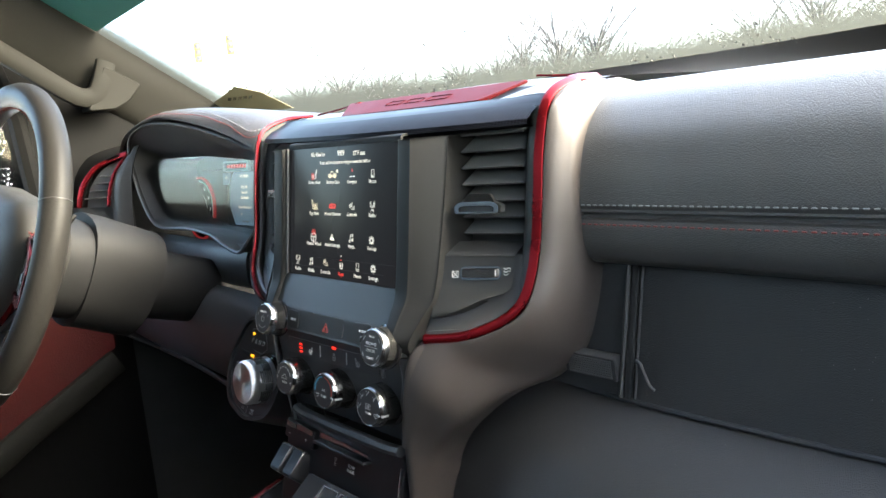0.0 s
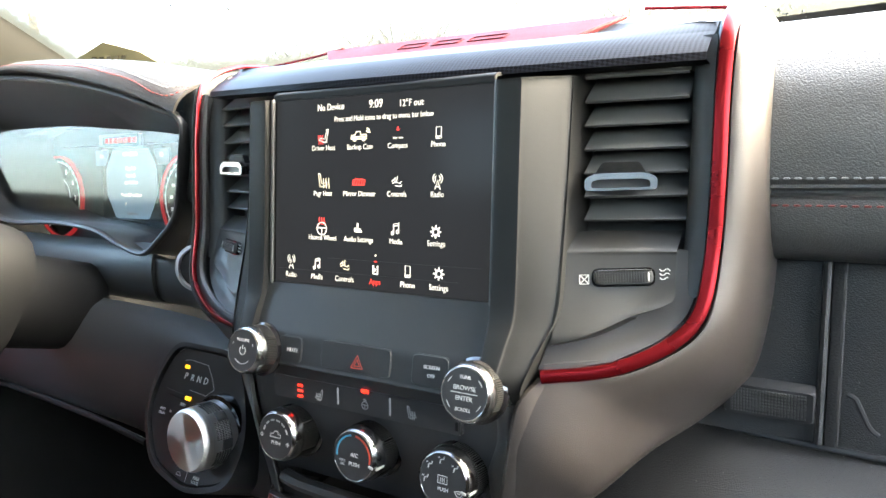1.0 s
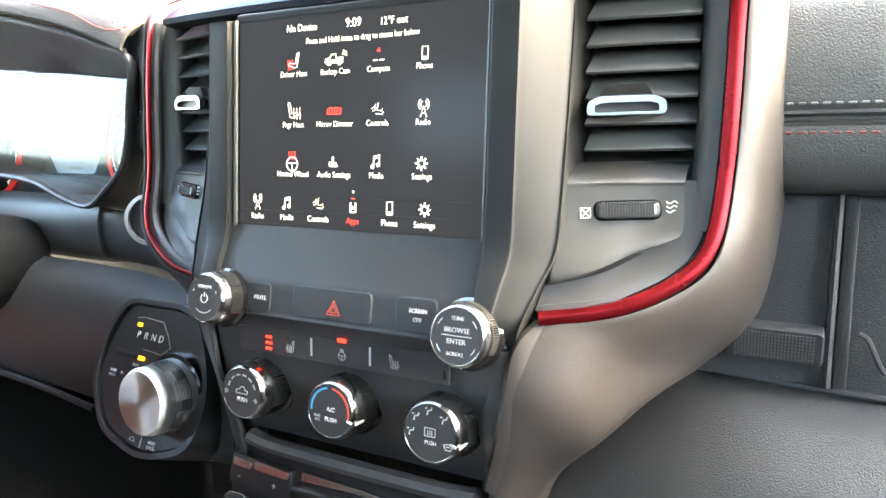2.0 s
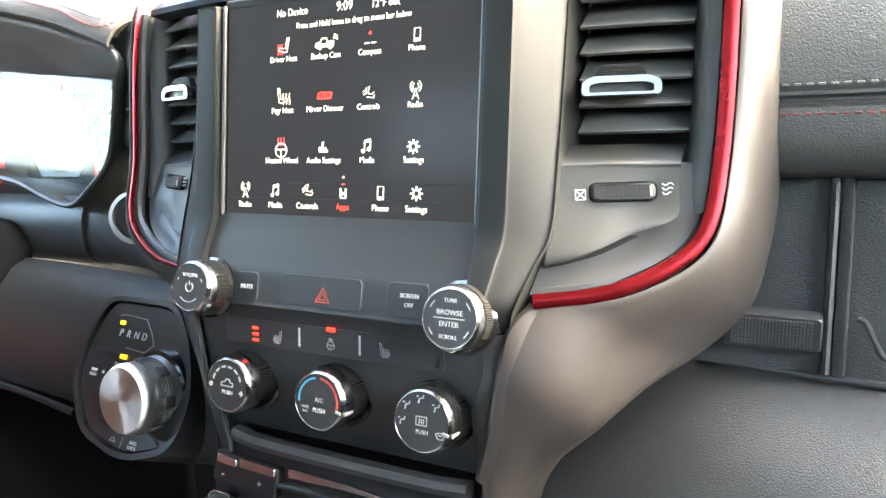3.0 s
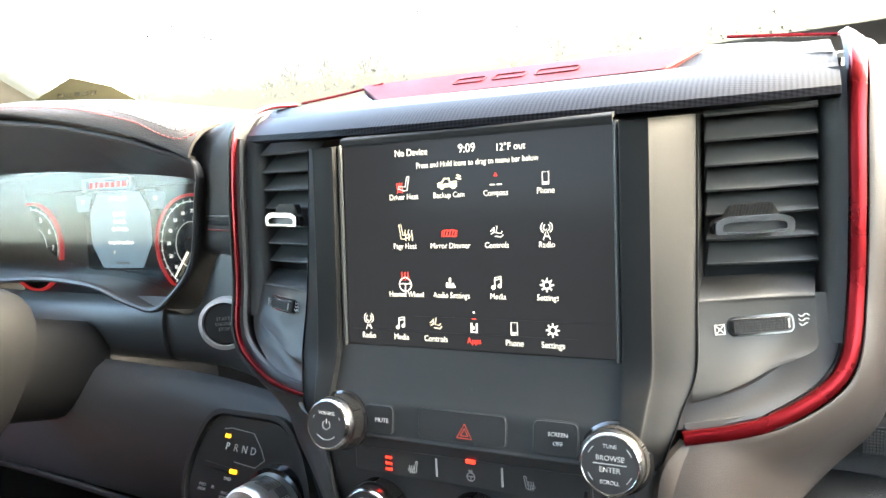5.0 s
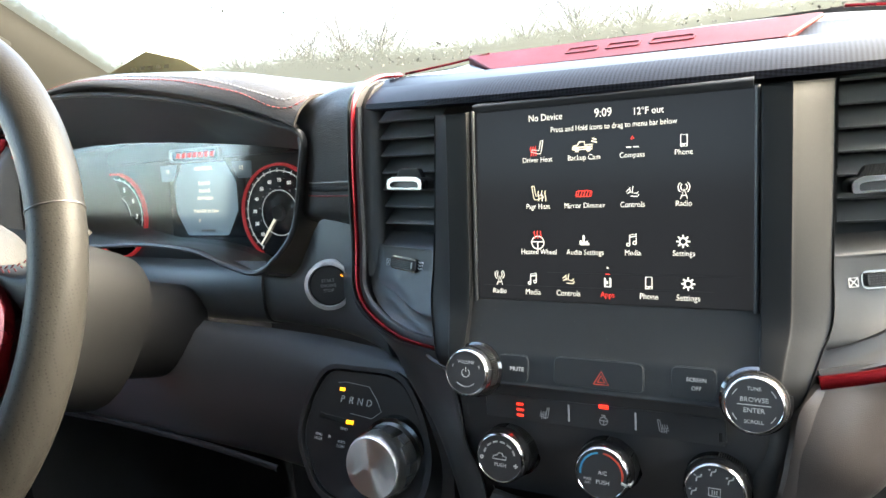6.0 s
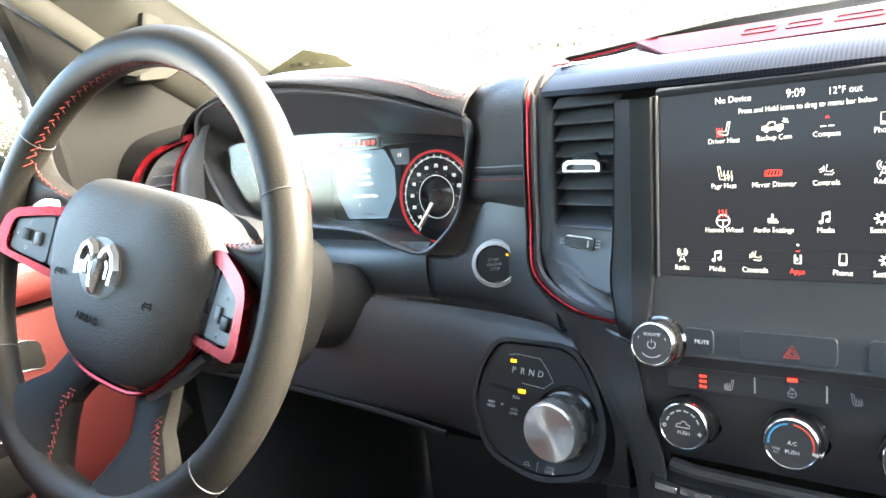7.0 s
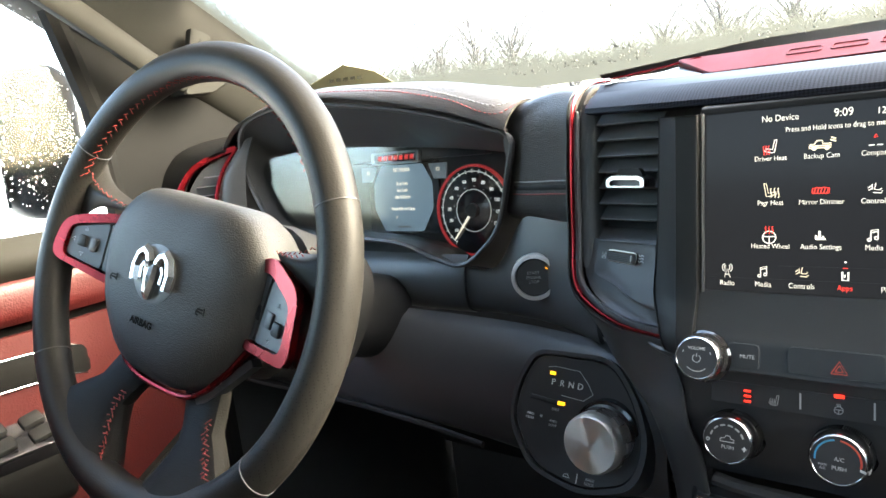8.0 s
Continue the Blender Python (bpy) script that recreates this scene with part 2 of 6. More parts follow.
def block(size, m, bevel=0.0, seg=2):
    """A box with rounded edges, centred at m."""
    bm = bmesh.new()
    bmesh.ops.create_cube(bm, size=1.0)
    for v in bm.verts:
        v.co = Vector(c * s for c, s in zip(v.co, size))
    if bevel:
        bmesh.ops.bevel(bm, geom=bm.edges[:], offset=bevel, segments=seg, affect="EDGES", profile=0.5)
    bm.transform(m)
    return bm


def rounded(pts, r, n=5):
    """A closed outline with its corners rounded."""
    out, k = [], len(pts)
    for i in range(k):
        a, b, c = Vector(pts[i - 1]), Vector(pts[i]), Vector(pts[(i + 1) % k])
        d1, d2 = (a - b), (c - b)
        q = min(r, d1.length * 0.45, d2.length * 0.45)
        p1, p2 = b + d1.normalized() * q, b + d2.normalized() * q
        for j in range(n + 1):
            t = j / n
            out.append((1 - t) ** 2 * p1 + 2 * t * (1 - t) * b + t * t * p2)
    return out


def slab(outline, m, z0, z1, bevel=0.0):
    """A flat body with the outline (local x, y), from z0 to z1; its front edge may be softened."""
    bm = bmesh.new()
    rows = [(1.0, z0, 0.0), (1.0, z1 - bevel, 0.0), (1.0, z1, bevel)] if bevel else [(1.0, z0, 0.0), (1.0, z1, 0.0)]
    pts = [Vector((*p, 0)) if len(p) == 2 else Vector(p) for p in outline]
    mid = sum(pts, Vector()) / len(pts)
    made = []
    for _, z, inset in rows:
        made.append([bm.verts.new(m @ Vector((*(p + (mid - p).normalized() * inset).xy, z))) for p in pts])
    for a, b in zip(made, made[1:]):
        for i in range(len(a)):
            j = (i + 1) % len(a)
            bm.faces.new((a[i], a[j], b[j], b[i]))
    bm.faces.new(made[-1])
    bm.faces.new(list(reversed(made[0])))
    return bm


def frame_slab(outer, inner, m, z0, z1):
    """A flat ring between two outlines of the same number of points."""
    bm = bmesh.new()
    o = [[bm.verts.new(m @ Vector((*Vector(p).xy, z))) for p in outer] for z in (z0, z1)]
    i_ = [[bm.verts.new(m @ Vector((*Vector(p).xy, z))) for p in inner] for z in (z0, z1)]
    k = len(outer)
    for i in range(k):
        j = (i + 1) % k
        bm.faces.new((o[0][i], o[0][j], o[1][j], o[1][i]))
        bm.faces.new((i_[0][j], i_[0][i], i_[1][i], i_[1][j]))
        bm.faces.new((o[1][i], o[1][j], i_[1][j], i_[1][i]))
        bm.faces.new((o[0][j], o[0][i], i_[0][i], i_[0][j]))
    return bm


def face_at(x, y, z, lean=0.0, yaw=0.0, roll=0.0):
    """A pose on a surface that faces the cabin: local x right, y up, z out of it. lean: tipped back; yaw: turned to the passenger."""
    return pose(x, y, z, 90 - lean, 0, 0) if not yaw and not roll else pose(x, y, z, 0, 0, yaw) @ pose(0, 0, 0, 90 - lean, 0, 0) @ pose(0, 0, 0, 0, 0, roll)


def lettering(text, size, m, material, parent, name="lettering", depth=0.0002, bold=0.0, spacing=1.0):
    """Raised print in the built-in letters, centred at m."""
    cu = bpy.data.curves.new(name, "FONT")
    cu.body, cu.size, cu.align_x, cu.align_y, cu.extrude, cu.offset = text, size, "CENTER", "CENTER", depth, bold
    cu.space_character = spacing
    cu.resolution_u = 3
    ob = bpy.data.objects.new(name, cu)
    me = bpy.data.meshes.new_from_object(ob)
    bpy.data.objects.remove(ob)
    bm = bmesh.new()
    bm.from_mesh(me)
    bpy.data.meshes.remove(me)
    bm.transform(m)
    return part(name, bm, material, parent, smooth=False)


def drape(ob, pts, way, lift=0.0006, n=4):
    """A smooth line laid on the surface of an object, seen along 'way'."""
    tree = BVHTree.FromPolygons([v.co for v in ob.data.vertices], [p.vertices for p in ob.data.polygons])
    d, out = Vector(way).normalized(), []
    for p in spline(pts, n):
        hit = tree.ray_cast(p - d * 0.06, d, 0.12)[0]
        if hit:
            out.append(hit - d * lift)
    return out


def merged(bms):
    """Several bmeshes as one."""
    out = bmesh.new()
    for b in bms:
        me = bpy.data.meshes.new("join")
        b.to_mesh(me)
        b.free()
        out.from_mesh(me)
        bpy.data.meshes.remove(me)
    return out


def seam(path, material, parent, pitch=0.0052, length=0.0036, r=0.0006, name="stitching"):
    """A row of single thread stitches lying along a path, joined."""
    bms, gone = [], 0.0
    for a, b in zip(path, path[1:]):
        a, b = Vector(a), Vector(b)
        d = b - a
        if d.length < 1e-6:
            continue
        while gone < d.length:
            s = a + d.normalized() * gone
            e = s + d.normalized() * length
            q = (e - s).to_track_quat("Z", "Y").to_matrix().to_4x4()
            m = Matrix.Translation((s + e) / 2) @ q
            bms.append(lathe([(0, -length / 2), (r, -length / 3), (r, length / 3), (0, length / 2)], m, 5))
            gone += pitch
        gone -= d.length
    return part(name, merged(bms), material, parent, kind="stuff")


# ---- cab shell and outside ----
def plate(x0, x1, y0, y1, z0, z1, bevel=0.0):
    return block((x1 - x0, y1 - y0, z1 - z0), Matrix.Translation(((x0 + x1) / 2, (y0 + y1) / 2, (z0 + z1) / 2)), bevel)


def structure(name, bm, material, label, category, sharp=35):
    return tagged(part(name, bm, material, sharp=sharp), label, category, kind="structure")


structure("floor", plate(-0.88, 0.88, -1.4, 0.62, -0.05, 0.0), CARPET, "black carpeted truck cab floor", "floor")
structure("wall_front", plate(-0.88, 0.88, 0.62, 0.66, -0.05, 0.90), CARPET, "dark carpeted firewall under the dashboard", "wall")
structure("ceiling", plate(-0.90, 0.90, -1.4, -0.05, 1.33, 1.37), HEADLINER, "beige fabric headliner of the cab", "ceiling")
# unseen wall, its top set to limit the light from behind
structure("wall_back", plate(-0.90, 0.90, -1.45, -1.4, -0.05, 1.06), CARPET, "unseen dark rear wall of the cab, raised to limit light", "wall")
structure("wall_back_upper", plate(-0.90, 0.90, -1.45, -1.4, 1.30, 1.37), HEADLINER, "beige rail over the rear window", "wall")
structure("wall_left_kick", plate(-0.90, -0.86, 0.10, 0.66, -0.05, 0.93), CARPET, "dark kick panel beside the pedals", "wall")
structure("wall_right_lower", plate(0.86, 0.90, -1.4, 0.66, -0.05, 0.87), PILLAR_DARK, "dark lower passenger door wall", "wall")
structure("wall_right_upper", plate(0.86, 0.90, -1.4, -0.2, 1.22, 1.37), HEADLINER, "beige roof rail over the passenger window", "wall")

structure("wall_right_post", plate(0.86, 0.90, -1.4, -0.66, 0.87, 1.22), PILLAR_DARK, "dark door post behind the passenger window", "wall")

# windscreen: leaning, bowed forward in the middle
def screen_point(x, z, off=0.0):
    y = 0.34 + 0.27 * (1 - (x / 0.83) ** 2) - (z - 0.95) / 0.62
    return Vector((x, y - off, z))


GLASS_ROWS = [[screen_point(-0.84 + 1.68 * i / 40, 0.925 + 0.40 * j / 24) for i in range(41)] for j in range(25)]


def frosted_glass():
    """Clear pane with rime along its edges, sparse ice crumbs elsewhere."""
    m = bpy.data.materials.new("frosted_windscreen")
    m.use_nodes = True
    n, l = m.node_tree.nodes, m.node_tree.links
    out = n["Material Output"]
    n.remove(n["Principled BSDF"])
    clear = n.new("ShaderNodeBsdfTransparent")
    clear.inputs["Color"].default_value = (0.97, 0.985, 0.98, 1)
    gloss = n.new("ShaderNodeBsdfGlossy")
    gloss.inputs["Roughness"].default_value = 0.02
    pane = n.new("ShaderNodeMixShader")
    fr = n.new("ShaderNodeFresnel")
    fr.inputs["IOR"].default_value = 1.3
    l.new(fr.outputs[0], pane.inputs[0])
    l.new(clear.outputs[0], pane.inputs[1])
    l.new(gloss.outputs[0], pane.inputs[2])
    rime_t = n.new("ShaderNodeBsdfTranslucent")
    rime_t.inputs["Color"].default_value = (0.05, 0.053, 0.046, 1)
    rime_d = n.new("ShaderNodeBsdfDiffuse")
    rime_d.inputs["Color"].default_value = (0.10, 0.106, 0.092, 1)
    rime = n.new("ShaderNodeMixShader")
    rime.inputs[0].default_value = 0.55
    l.new(rime_t.outputs[0], rime.inputs[1])
    l.new(rime_d.outputs[0], rime.inputs[2])
    tc = n.new("ShaderNodeTexCoord")
    att = n.new("ShaderNodeAttribute")
    att.attribute_name = "rime"
    ns = n.new("ShaderNodeTexNoise")
    ns.inputs["Scale"].default_value, ns.inputs["Detail"].default_value = 620.0, 4.0
    l.new(tc.outputs["Object"], ns.inputs["Vector"])
    add = n.new("ShaderNodeMath")
    add.operation = "ADD"
    l.new(att.outputs["Fac"], add.inputs[0])
    l.new(ns.outputs["Fac"], add.inputs[1])
    ramp = n.new("ShaderNodeMapRange")
    ramp.inputs["From Min"].default_value, ramp.inputs["From Max"].default_value = 0.66, 0.92
    l.new(add.outputs[0], ramp.inputs["Value"])
    mix = n.new("ShaderNodeMixShader")
    l.new(ramp.outputs["Result"], mix.inputs[0])
    l.new(pane.outputs[0], mix.inputs[1])
    l.new(rime.outputs[0], mix.inputs[2])
    l.new(mix.outputs[0], out.inputs["Surface"])
    return m


FROST = frosted_glass()
windscreen = structure("window_1", sheet(GLASS_ROWS), FROST, "frost-edged windshield above the dashboard", "windshield")
windscreen.visible_shadow = False
face_to(windscreen, (0, -1, -1))
rim_amount = windscreen.data.attributes.new("rime", "FLOAT", "POINT")
for i, v in enumerate(windscreen.data.vertices):
    side = max(0.0, 1 - (0.84 - abs(v.co.x)) / 0.085)
    low = max(0.0, 1 - (v.co.z - 0.93) / 0.07)
    rim_amount.data[i].value = 0.08 + 0.70 * max(side, low)

FRIT = [[screen_point(-0.42 + 1.24 * i / 30, z0 + k * h * min(1.0, 0.3 + i / 8), 0.002) for i in range(31)] for k, z0, h in ((0, 0.922, 0.0), (1, 0.922, 0.026))]
structure("window_frit", sheet(FRIT), PLASTIC_BLACK, "black painted band along the windshield foot", "window band")

# front pillars, the driver's with a grab handle
def front_pillar(s, name, label):
    a = [screen_point(s * 0.835, z) for z in (0.93, 1.0, 1.08, 1.16, 1.25, 1.33)]
    rows = []
    for p in a:
        rows.append([p + Vector((s * 0.0, 0.012, 0.008)), p + Vector((-s * 0.012, -0.012, 0.0)), p + Vector((-s * 0.008, -0.05, -0.02)), p + Vector((s * 0.015, -0.115, -0.045)), p + Vector((s * 0.06, -0.13, -0.05))])
    return structure(name, patch(rows, 5, 3, 0.006), PILLAR_TRIM, label, "pillar")


front_pillar(-1, "pillar_left", "warm grey windshield pillar trim on the driver side")
front_pillar(1, "pillar_right", "warm grey windshield pillar trim on the passenger side")

grab = root("grab_handle", (-0.80, 0.03, 1.02), "warm grey grab handle on the driver pillar", "grab handle")
gp = [Vector((x, y, z)) for x, y, z in ((-0.83, -0.30, 1.222), (-0.81, -0.20, 1.157), (-0.80, -0.10, 1.088), (-0.80, -0.03, 1.040), (-0.80, 0.025, 1.000), (-0.80, 0.058, 0.981), (-0.80, 0.082, 0.984), (-0.80, 0.096, 1.006), (-0.805, 0.110, 1.042))]
part("grip", sweep(spline(gp, 5), ring(0.034, 0.020, 12, 2.8), up=(1, 0, 0)), PILLAR_TRIM, grab)
cover = [(0.102, 1.036), (0.163, 1.003), (0.138, 0.972), (0.110, 0.958), (0.064, 0.957)]
part("end_cover", slab(rounded(cover, 0.006, 4), Matrix(((0, 0, 1, -0.80), (1, 0, 0, 0), (0, 1, 0, 0), (0, 0, 0, 1))), -0.03, 0.008, 0.003), PILLAR_TRIM, grab, "light trim cover of the handle end")

# driver door
door = root("door_1", (-0.86, -0.6, 0.0), "red and black truck door with its window closed", "door", kind="structure")
part("lower_panel", plate(-0.90, -0.86, -1.4, 0.10, 0.0, 0.79), PILLAR_DARK, door)
def insert_foot(y):
    """The lower edge of the red insert, rising towards the hinge."""
    return 0.39 + 0.50 * max(0.0, y + 0.2)


part("red_insert", patch([[(x, y, insert_foot(y) + (0.69 - insert_foot(y)) * q) for x, y in ((-0.858, -1.3), (-0.835, -0.7), (-0.835, -0.2), (-0.845, -0.05), (-0.852, 0.06))] for q in (0.0, 0.35, 0.75, 1.0)], 5, 4, 0.01), RED_LEATHER, door, "red leather door insert")
part("red_upper", patch([[(-0.858 + 0.012 * k, -1.3, z), (-0.84 + 0.012 * k, -0.7, z), (-0.838 + 0.012 * k, -0.2, z), (-0.852, 0.04, z)] for z, k in ((0.70, 0.0), (0.715, 1.0), (0.745, 1.0), (0.757, 0.0))], 5, 4, 0.008), RED_LEATHER, door, "red padded door bolster")
part("upper_trim", patch([[(-0.86, -1.3, z), (-0.84 + dx, -0.6, z), (-0.845 + dx, -0.12, z), (-0.86, 0.06, z)] for z, dx in ((0.757, 0.0), (0.775, 0.012), (0.80, 0.0))], 5, 4, 0.01), PILLAR_TRIM, door, "warm grey window sill trim")
part("arm_rest", block((0.09, 0.80, 0.075), pose(-0.825, -0.565, 0.520, 0, 0, 0), 0.02, 3), PILLAR_DARK, door, "black arm rest")
part("pocket_edge", sweep(spline([(-0.835, -1.3, 0.36), (-0.825, -0.7, 0.36), (-0.825, -0.25, 0.36), (-0.832, -0.10, 0.415), (-0.845, 0.06, 0.495)], 5), ring(0.03, 0.05, 12, 3)), PILLAR_TRIM, door, "grey padded edge of the door pocket")
strip_line = spline([(-0.824, -1.25, 0.648), (-0.822, -0.70, 0.648), (-0.824, -0.20, 0.647), (-0.834, -0.10, 0.632), (-0.850, 0.02, 0.615)], 5)
strip_part = part("trim_strip", sweep(strip_line, ring(0.007, 0.036, 12, 4)), PILLAR_DARK, door, "dark strip between silver lines")
for dz in (-0.0185, 0.0185):
    part("silver_line", sweep([p + Vector((0.002, 0, dz)) for p in strip_line], ring(0.0016, 0.0016, 6)), TAB_METAL, strip_part, "thin silver line")
SWM = pose(-0.806, -0.215, 0.580, 0, 24, 0)
swo = rounded([(-0.034, -0.085), (0.034, -0.085), (0.034, 0.050), (-0.034, 0.062)], 0.014, 4)
swp = part("switch_plate", slab(swo, SWM, -0.02, 0.0, 0.001), GLOSS_BLACK, door, "gloss black window switch plate")
part("silver_rim", frame_slab(swo, [p * 0.955 for p in swo], SWM, -0.002, 0.0010), TAB_METAL, swp, "thin silver rim")
for k in range(4):
    part("window_switch", block((0.020, 0.024, 0.008), SWM @ pose(-0.014 + 0.028 * (k % 2), 0.020 - 0.040 * (k // 2), 0.003, 14, 0, 0), 0.003), COLUMN_BLACK, swp)
part("window_frame_front", sweep([Vector((-0.862, -0.02, 0.78)), Vector((-0.862, -0.03, 0.95)), Vector((-0.865, -0.07, 1.12)), Vector((-0.868, -0.12, 1.25))], ring(0.03, 0.03, 8), up=(1, 0, 0)), PILLAR_DARK, door)
part("sail_panel", sheet([[(-0.855, -0.02, 0.79), (-0.85, 0.10, 0.79), (-0.85, 0.24, 0.86)], [(-0.857, -0.03, 0.95), (-0.85, 0.08, 0.95), (-0.85, 0.20, 0.95)], [(-0.86, -0.07, 1.11), (-0.86, 0.0, 1.08), (-0.86, 0.12, 1.02)]]), PILLAR_DARK, door, "dark triangular panel by the mirror")
part("window_header", plate(-0.90, -0.86, -1.4, -0.05, 1.23, 1.37), HEADLINER, door)
part("rear_post", plate(-0.90, -0.84, -1.4, -0.66, 0.79, 1.23), PILLAR_DARK, door, "dark door post behind the window")


def clear_glass(name, tint, ior=1.45, blur=0.02):
    m = bpy.data.materials.new(name)
    m.use_nodes = True
    n, l = m.node_tree.nodes, m.node_tree.links
    n.remove(n["Principled BSDF"])
    a, b, mix, fr = n.new("ShaderNodeBsdfTransparent"), n.new("ShaderNodeBsdfGlossy"), n.new("ShaderNodeMixShader"), n.new("ShaderNodeFresnel")
    a.inputs["Color"].default_value = (*tint, 1)
    b.inputs["Roughness"].default_value = blur
    fr.inputs["IOR"].default_value = ior
    l.new(fr.outputs[0], mix.inputs[0])
    l.new(a.outputs[0], mix.inputs[1])
    l.new(b.outputs[0], mix.inputs[2])
    l.new(mix.outputs[0], n["Material Output"].inputs["Surface"])
    return m


GLASS = clear_glass("clear_glass", (0.95, 0.97, 0.96))
PRIVACY = clear_glass("dark_privacy_glass", (0.30, 0.31, 0.31))
# unseen pane, added to dim the rear opening and its reflections
structure("window_2", sheet([[(-0.88, -1.42, 1.05), (0.88, -1.42, 1.05)], [(-0.88, -1.42, 1.31), (0.88, -1.42, 1.31)]]), PRIVACY, "unseen dark privacy glass that dims light from the rear window", "window")
pane = part("pane", sheet([[(-0.875, -1.3, 0.78), (-0.875, -0.02, 0.78)], [(-0.885, -1.3, 1.25), (-0.885, -0.11, 1.25)]]), GLASS, door)
pane.visible_shadow = False
face_to(pane, (1, 0, 0))

# outside
structure("ground", sheet([[(-600, -600, -0.62), (600, -600, -0.62)], [(-600, 600, -0.62), (600, 600, -0.62)]]), SNOW, "snow covered ground outside the truck", "ground")


# ---- dashboard, passenger side ----
dash_r = root("dashboard_pad", (0.5, 0.1, 0.72), "black grained leather dashboard pad with grey and red stitching", "dashboard")
XR = (0.196, 0.30, 0.45, 0.62, 0.84)


def dash_row(y, z, back=0.0):
    return [(x, y + back * (x - 0.2) ** 2, z) for x in XR]


part("top_pad", patch([dash_row(0.56, 0.915), dash_row(0.40, 0.905), dash_row(0.26, 0.898), dash_row(0.17, 0.893), dash_row(0.115, 0.882), dash_row(0.085, 0.858), dash_row(0.073, 0.83), dash_row(0.069, 0.806), dash_row(0.070, 0.800)], 6, 5, 0.004), PADDING, dash_r)
part("stitch_groove", patch([dash_row(0.070, 0.8005), dash_row(0.0745, 0.7985), dash_row(0.0745, 0.7945), dash_row(0.070, 0.7925)], 6, 3, 0.002), PADDING, dash_r)
part("front_roll", patch([dash_row(0.070, 0.793), dash_row(0.069, 0.785), dash_row(0.072, 0.770), dash_row(0.084, 0.758), dash_row(0.115, 0.757)], 6, 5, 0.003), PADDING, dash_r)
seam([(x / 100, 0.0685, 0.8035) for x in range(21, 84, 2)], STITCH_GREY, dash_r, name="grey_stitching")
seam([(x / 100, 0.0685, 0.7895) for x in range(21, 84, 2)], STITCH_DULL, dash_r, name="red_stitching")

glove = root("glove_box", (0.5, 0.09, 0.71), "black grained upper glove box with a ribbed latch", "glove box")
def glove_y(z):
    """The glove box front leans out towards its foot."""
    return 0.0715 + 0.19 * (z - 0.675)


part("fixed_panel", patch([[(x, glove_y(z) + 0.006, z) for x in (0.160, 0.205, 0.237)] for z in (0.658, 0.69, 0.72, 0.765)], 4, 4, 0.006), LEATHER, glove)
part("upper_door", patch([[(0.246, glove_y(z) + 0.014, z), (0.25, glove_y(z) + 0.006, z), (0.40, glove_y(z) + 0.006, z), (0.60, glove_y(z) + 0.010, z), (0.84, glove_y(z) + 0.016, z)] for z in (0.658, 0.69, 0.73, 0.768)], 4, 4, 0.006), LEATHER, glove)
# strip in the darkest material, painting the shade of the gap
part("seam_shade", sweep([Vector((0.2425, glove_y(z) + 0.0010, z)) for z in (0.660, 0.70, 0.765)], ring(0.0065, 0.004, 8), up=(0, 1, 0)), CARPET, glove, "dark strip for the shaded gap beside the lid")
part("panel_lip", sweep([Vector((0.2372, glove_y(z) + 0.0015, z)) for z in (0.660, 0.70, 0.765)], ring(0.005, 0.007, 8), up=(0, 1, 0)), LEATHER, glove)
latch = part("latch_surround", slab(rounded([(-0.023, -0.0095), (0.023, -0.0095), (0.023, 0.0095), (-0.023, 0.0095)], 0.003), face_at(0.212, 0.0705, 0.6803, -8), -0.007, 0.003, 0.001), PLASTIC_BLACK, glove)
bms = []
for i in range(24):
    for j in range(8):
        bms.append(block((0.0011, 0.0013, 0.0012), face_at(0.212, 0.0705, 0.6803, -8) @ pose(-0.0185 + i * 0.0016, -0.0065 + j * 0.0019, 0.0034)))
part("latch_ribs", merged(bms), LATCH_GREY, latch, "fine ribbed push surface")
part("finger_notch", sweep(spline([(0.2495, 0.0705, 0.690), (0.2530, 0.0695, 0.6885), (0.2562, 0.0690, 0.682), (0.2600, 0.0690, 0.674), (0.2640, 0.0692, 0.6705)], 5), ring(0.003, 0.003, 8), up=(0, -1, 0)), PLASTIC_BLACK, glove, "dark finger notch edge")

lower = root("lower_glove_box", (0.5, 0.03, 0.5), "black grained lower glove compartment lid, dusty", "glove box")
part("lid", patch([[(0.08 + dx, y + 0.03, z), (0.20, y + 0.004, z), (0.35, y, z), (0.58, y + 0.005, z), (0.84, y + 0.02, z)] for y, z, dx in ((0.110, 0.660, 0.06), (0.066, 0.652, 0.055), (0.022, 0.618, 0.03), (-0.005, 0.560, 0.01), (-0.012, 0.48, 0.0), (0.01, 0.38, 0.0))], 6, 6, 0.008), LEATHER, lower)
# thin black strip painting the soft shade in the gap over the lid
part("lid_gap_shade", sweep(spline([(0.145, 0.105, 0.6575), (0.21, 0.076, 0.6570), (0.40, 0.074, 0.6570), (0.83, 0.094, 0.6570)], 6), ring(0.004, 0.004, 8)), PLASTIC_BLACK, lower, "black strip for the shade in the gap over the lid")

# ---- centre stack ----
stack = root("center_stack", (0, 0.05, 0.6), "dark plastic center stack with red metal trim and grey shell", "center console")
SX = -0.0035
LEAN = 8.0


def face_y(z):
    """How deep the face plate lies at a height."""
    pts = ((0.50, 0.03), (0.60, 0.0), (0.625, -0.006), (0.655, -0.0105), (0.684, -0.0130), (0.6905, -0.0132), (0.6928, -0.0247), (0.712, -0.0195), (0.742, -0.0035), (0.80, 0.0046), (0.87, 0.0145), (0.95, 0.026))
    for (a, p), (b, q) in zip(pts, pts[1:]):
        if a <= z <= b:
            return p + (q - p) * (z - a) / (b - a)


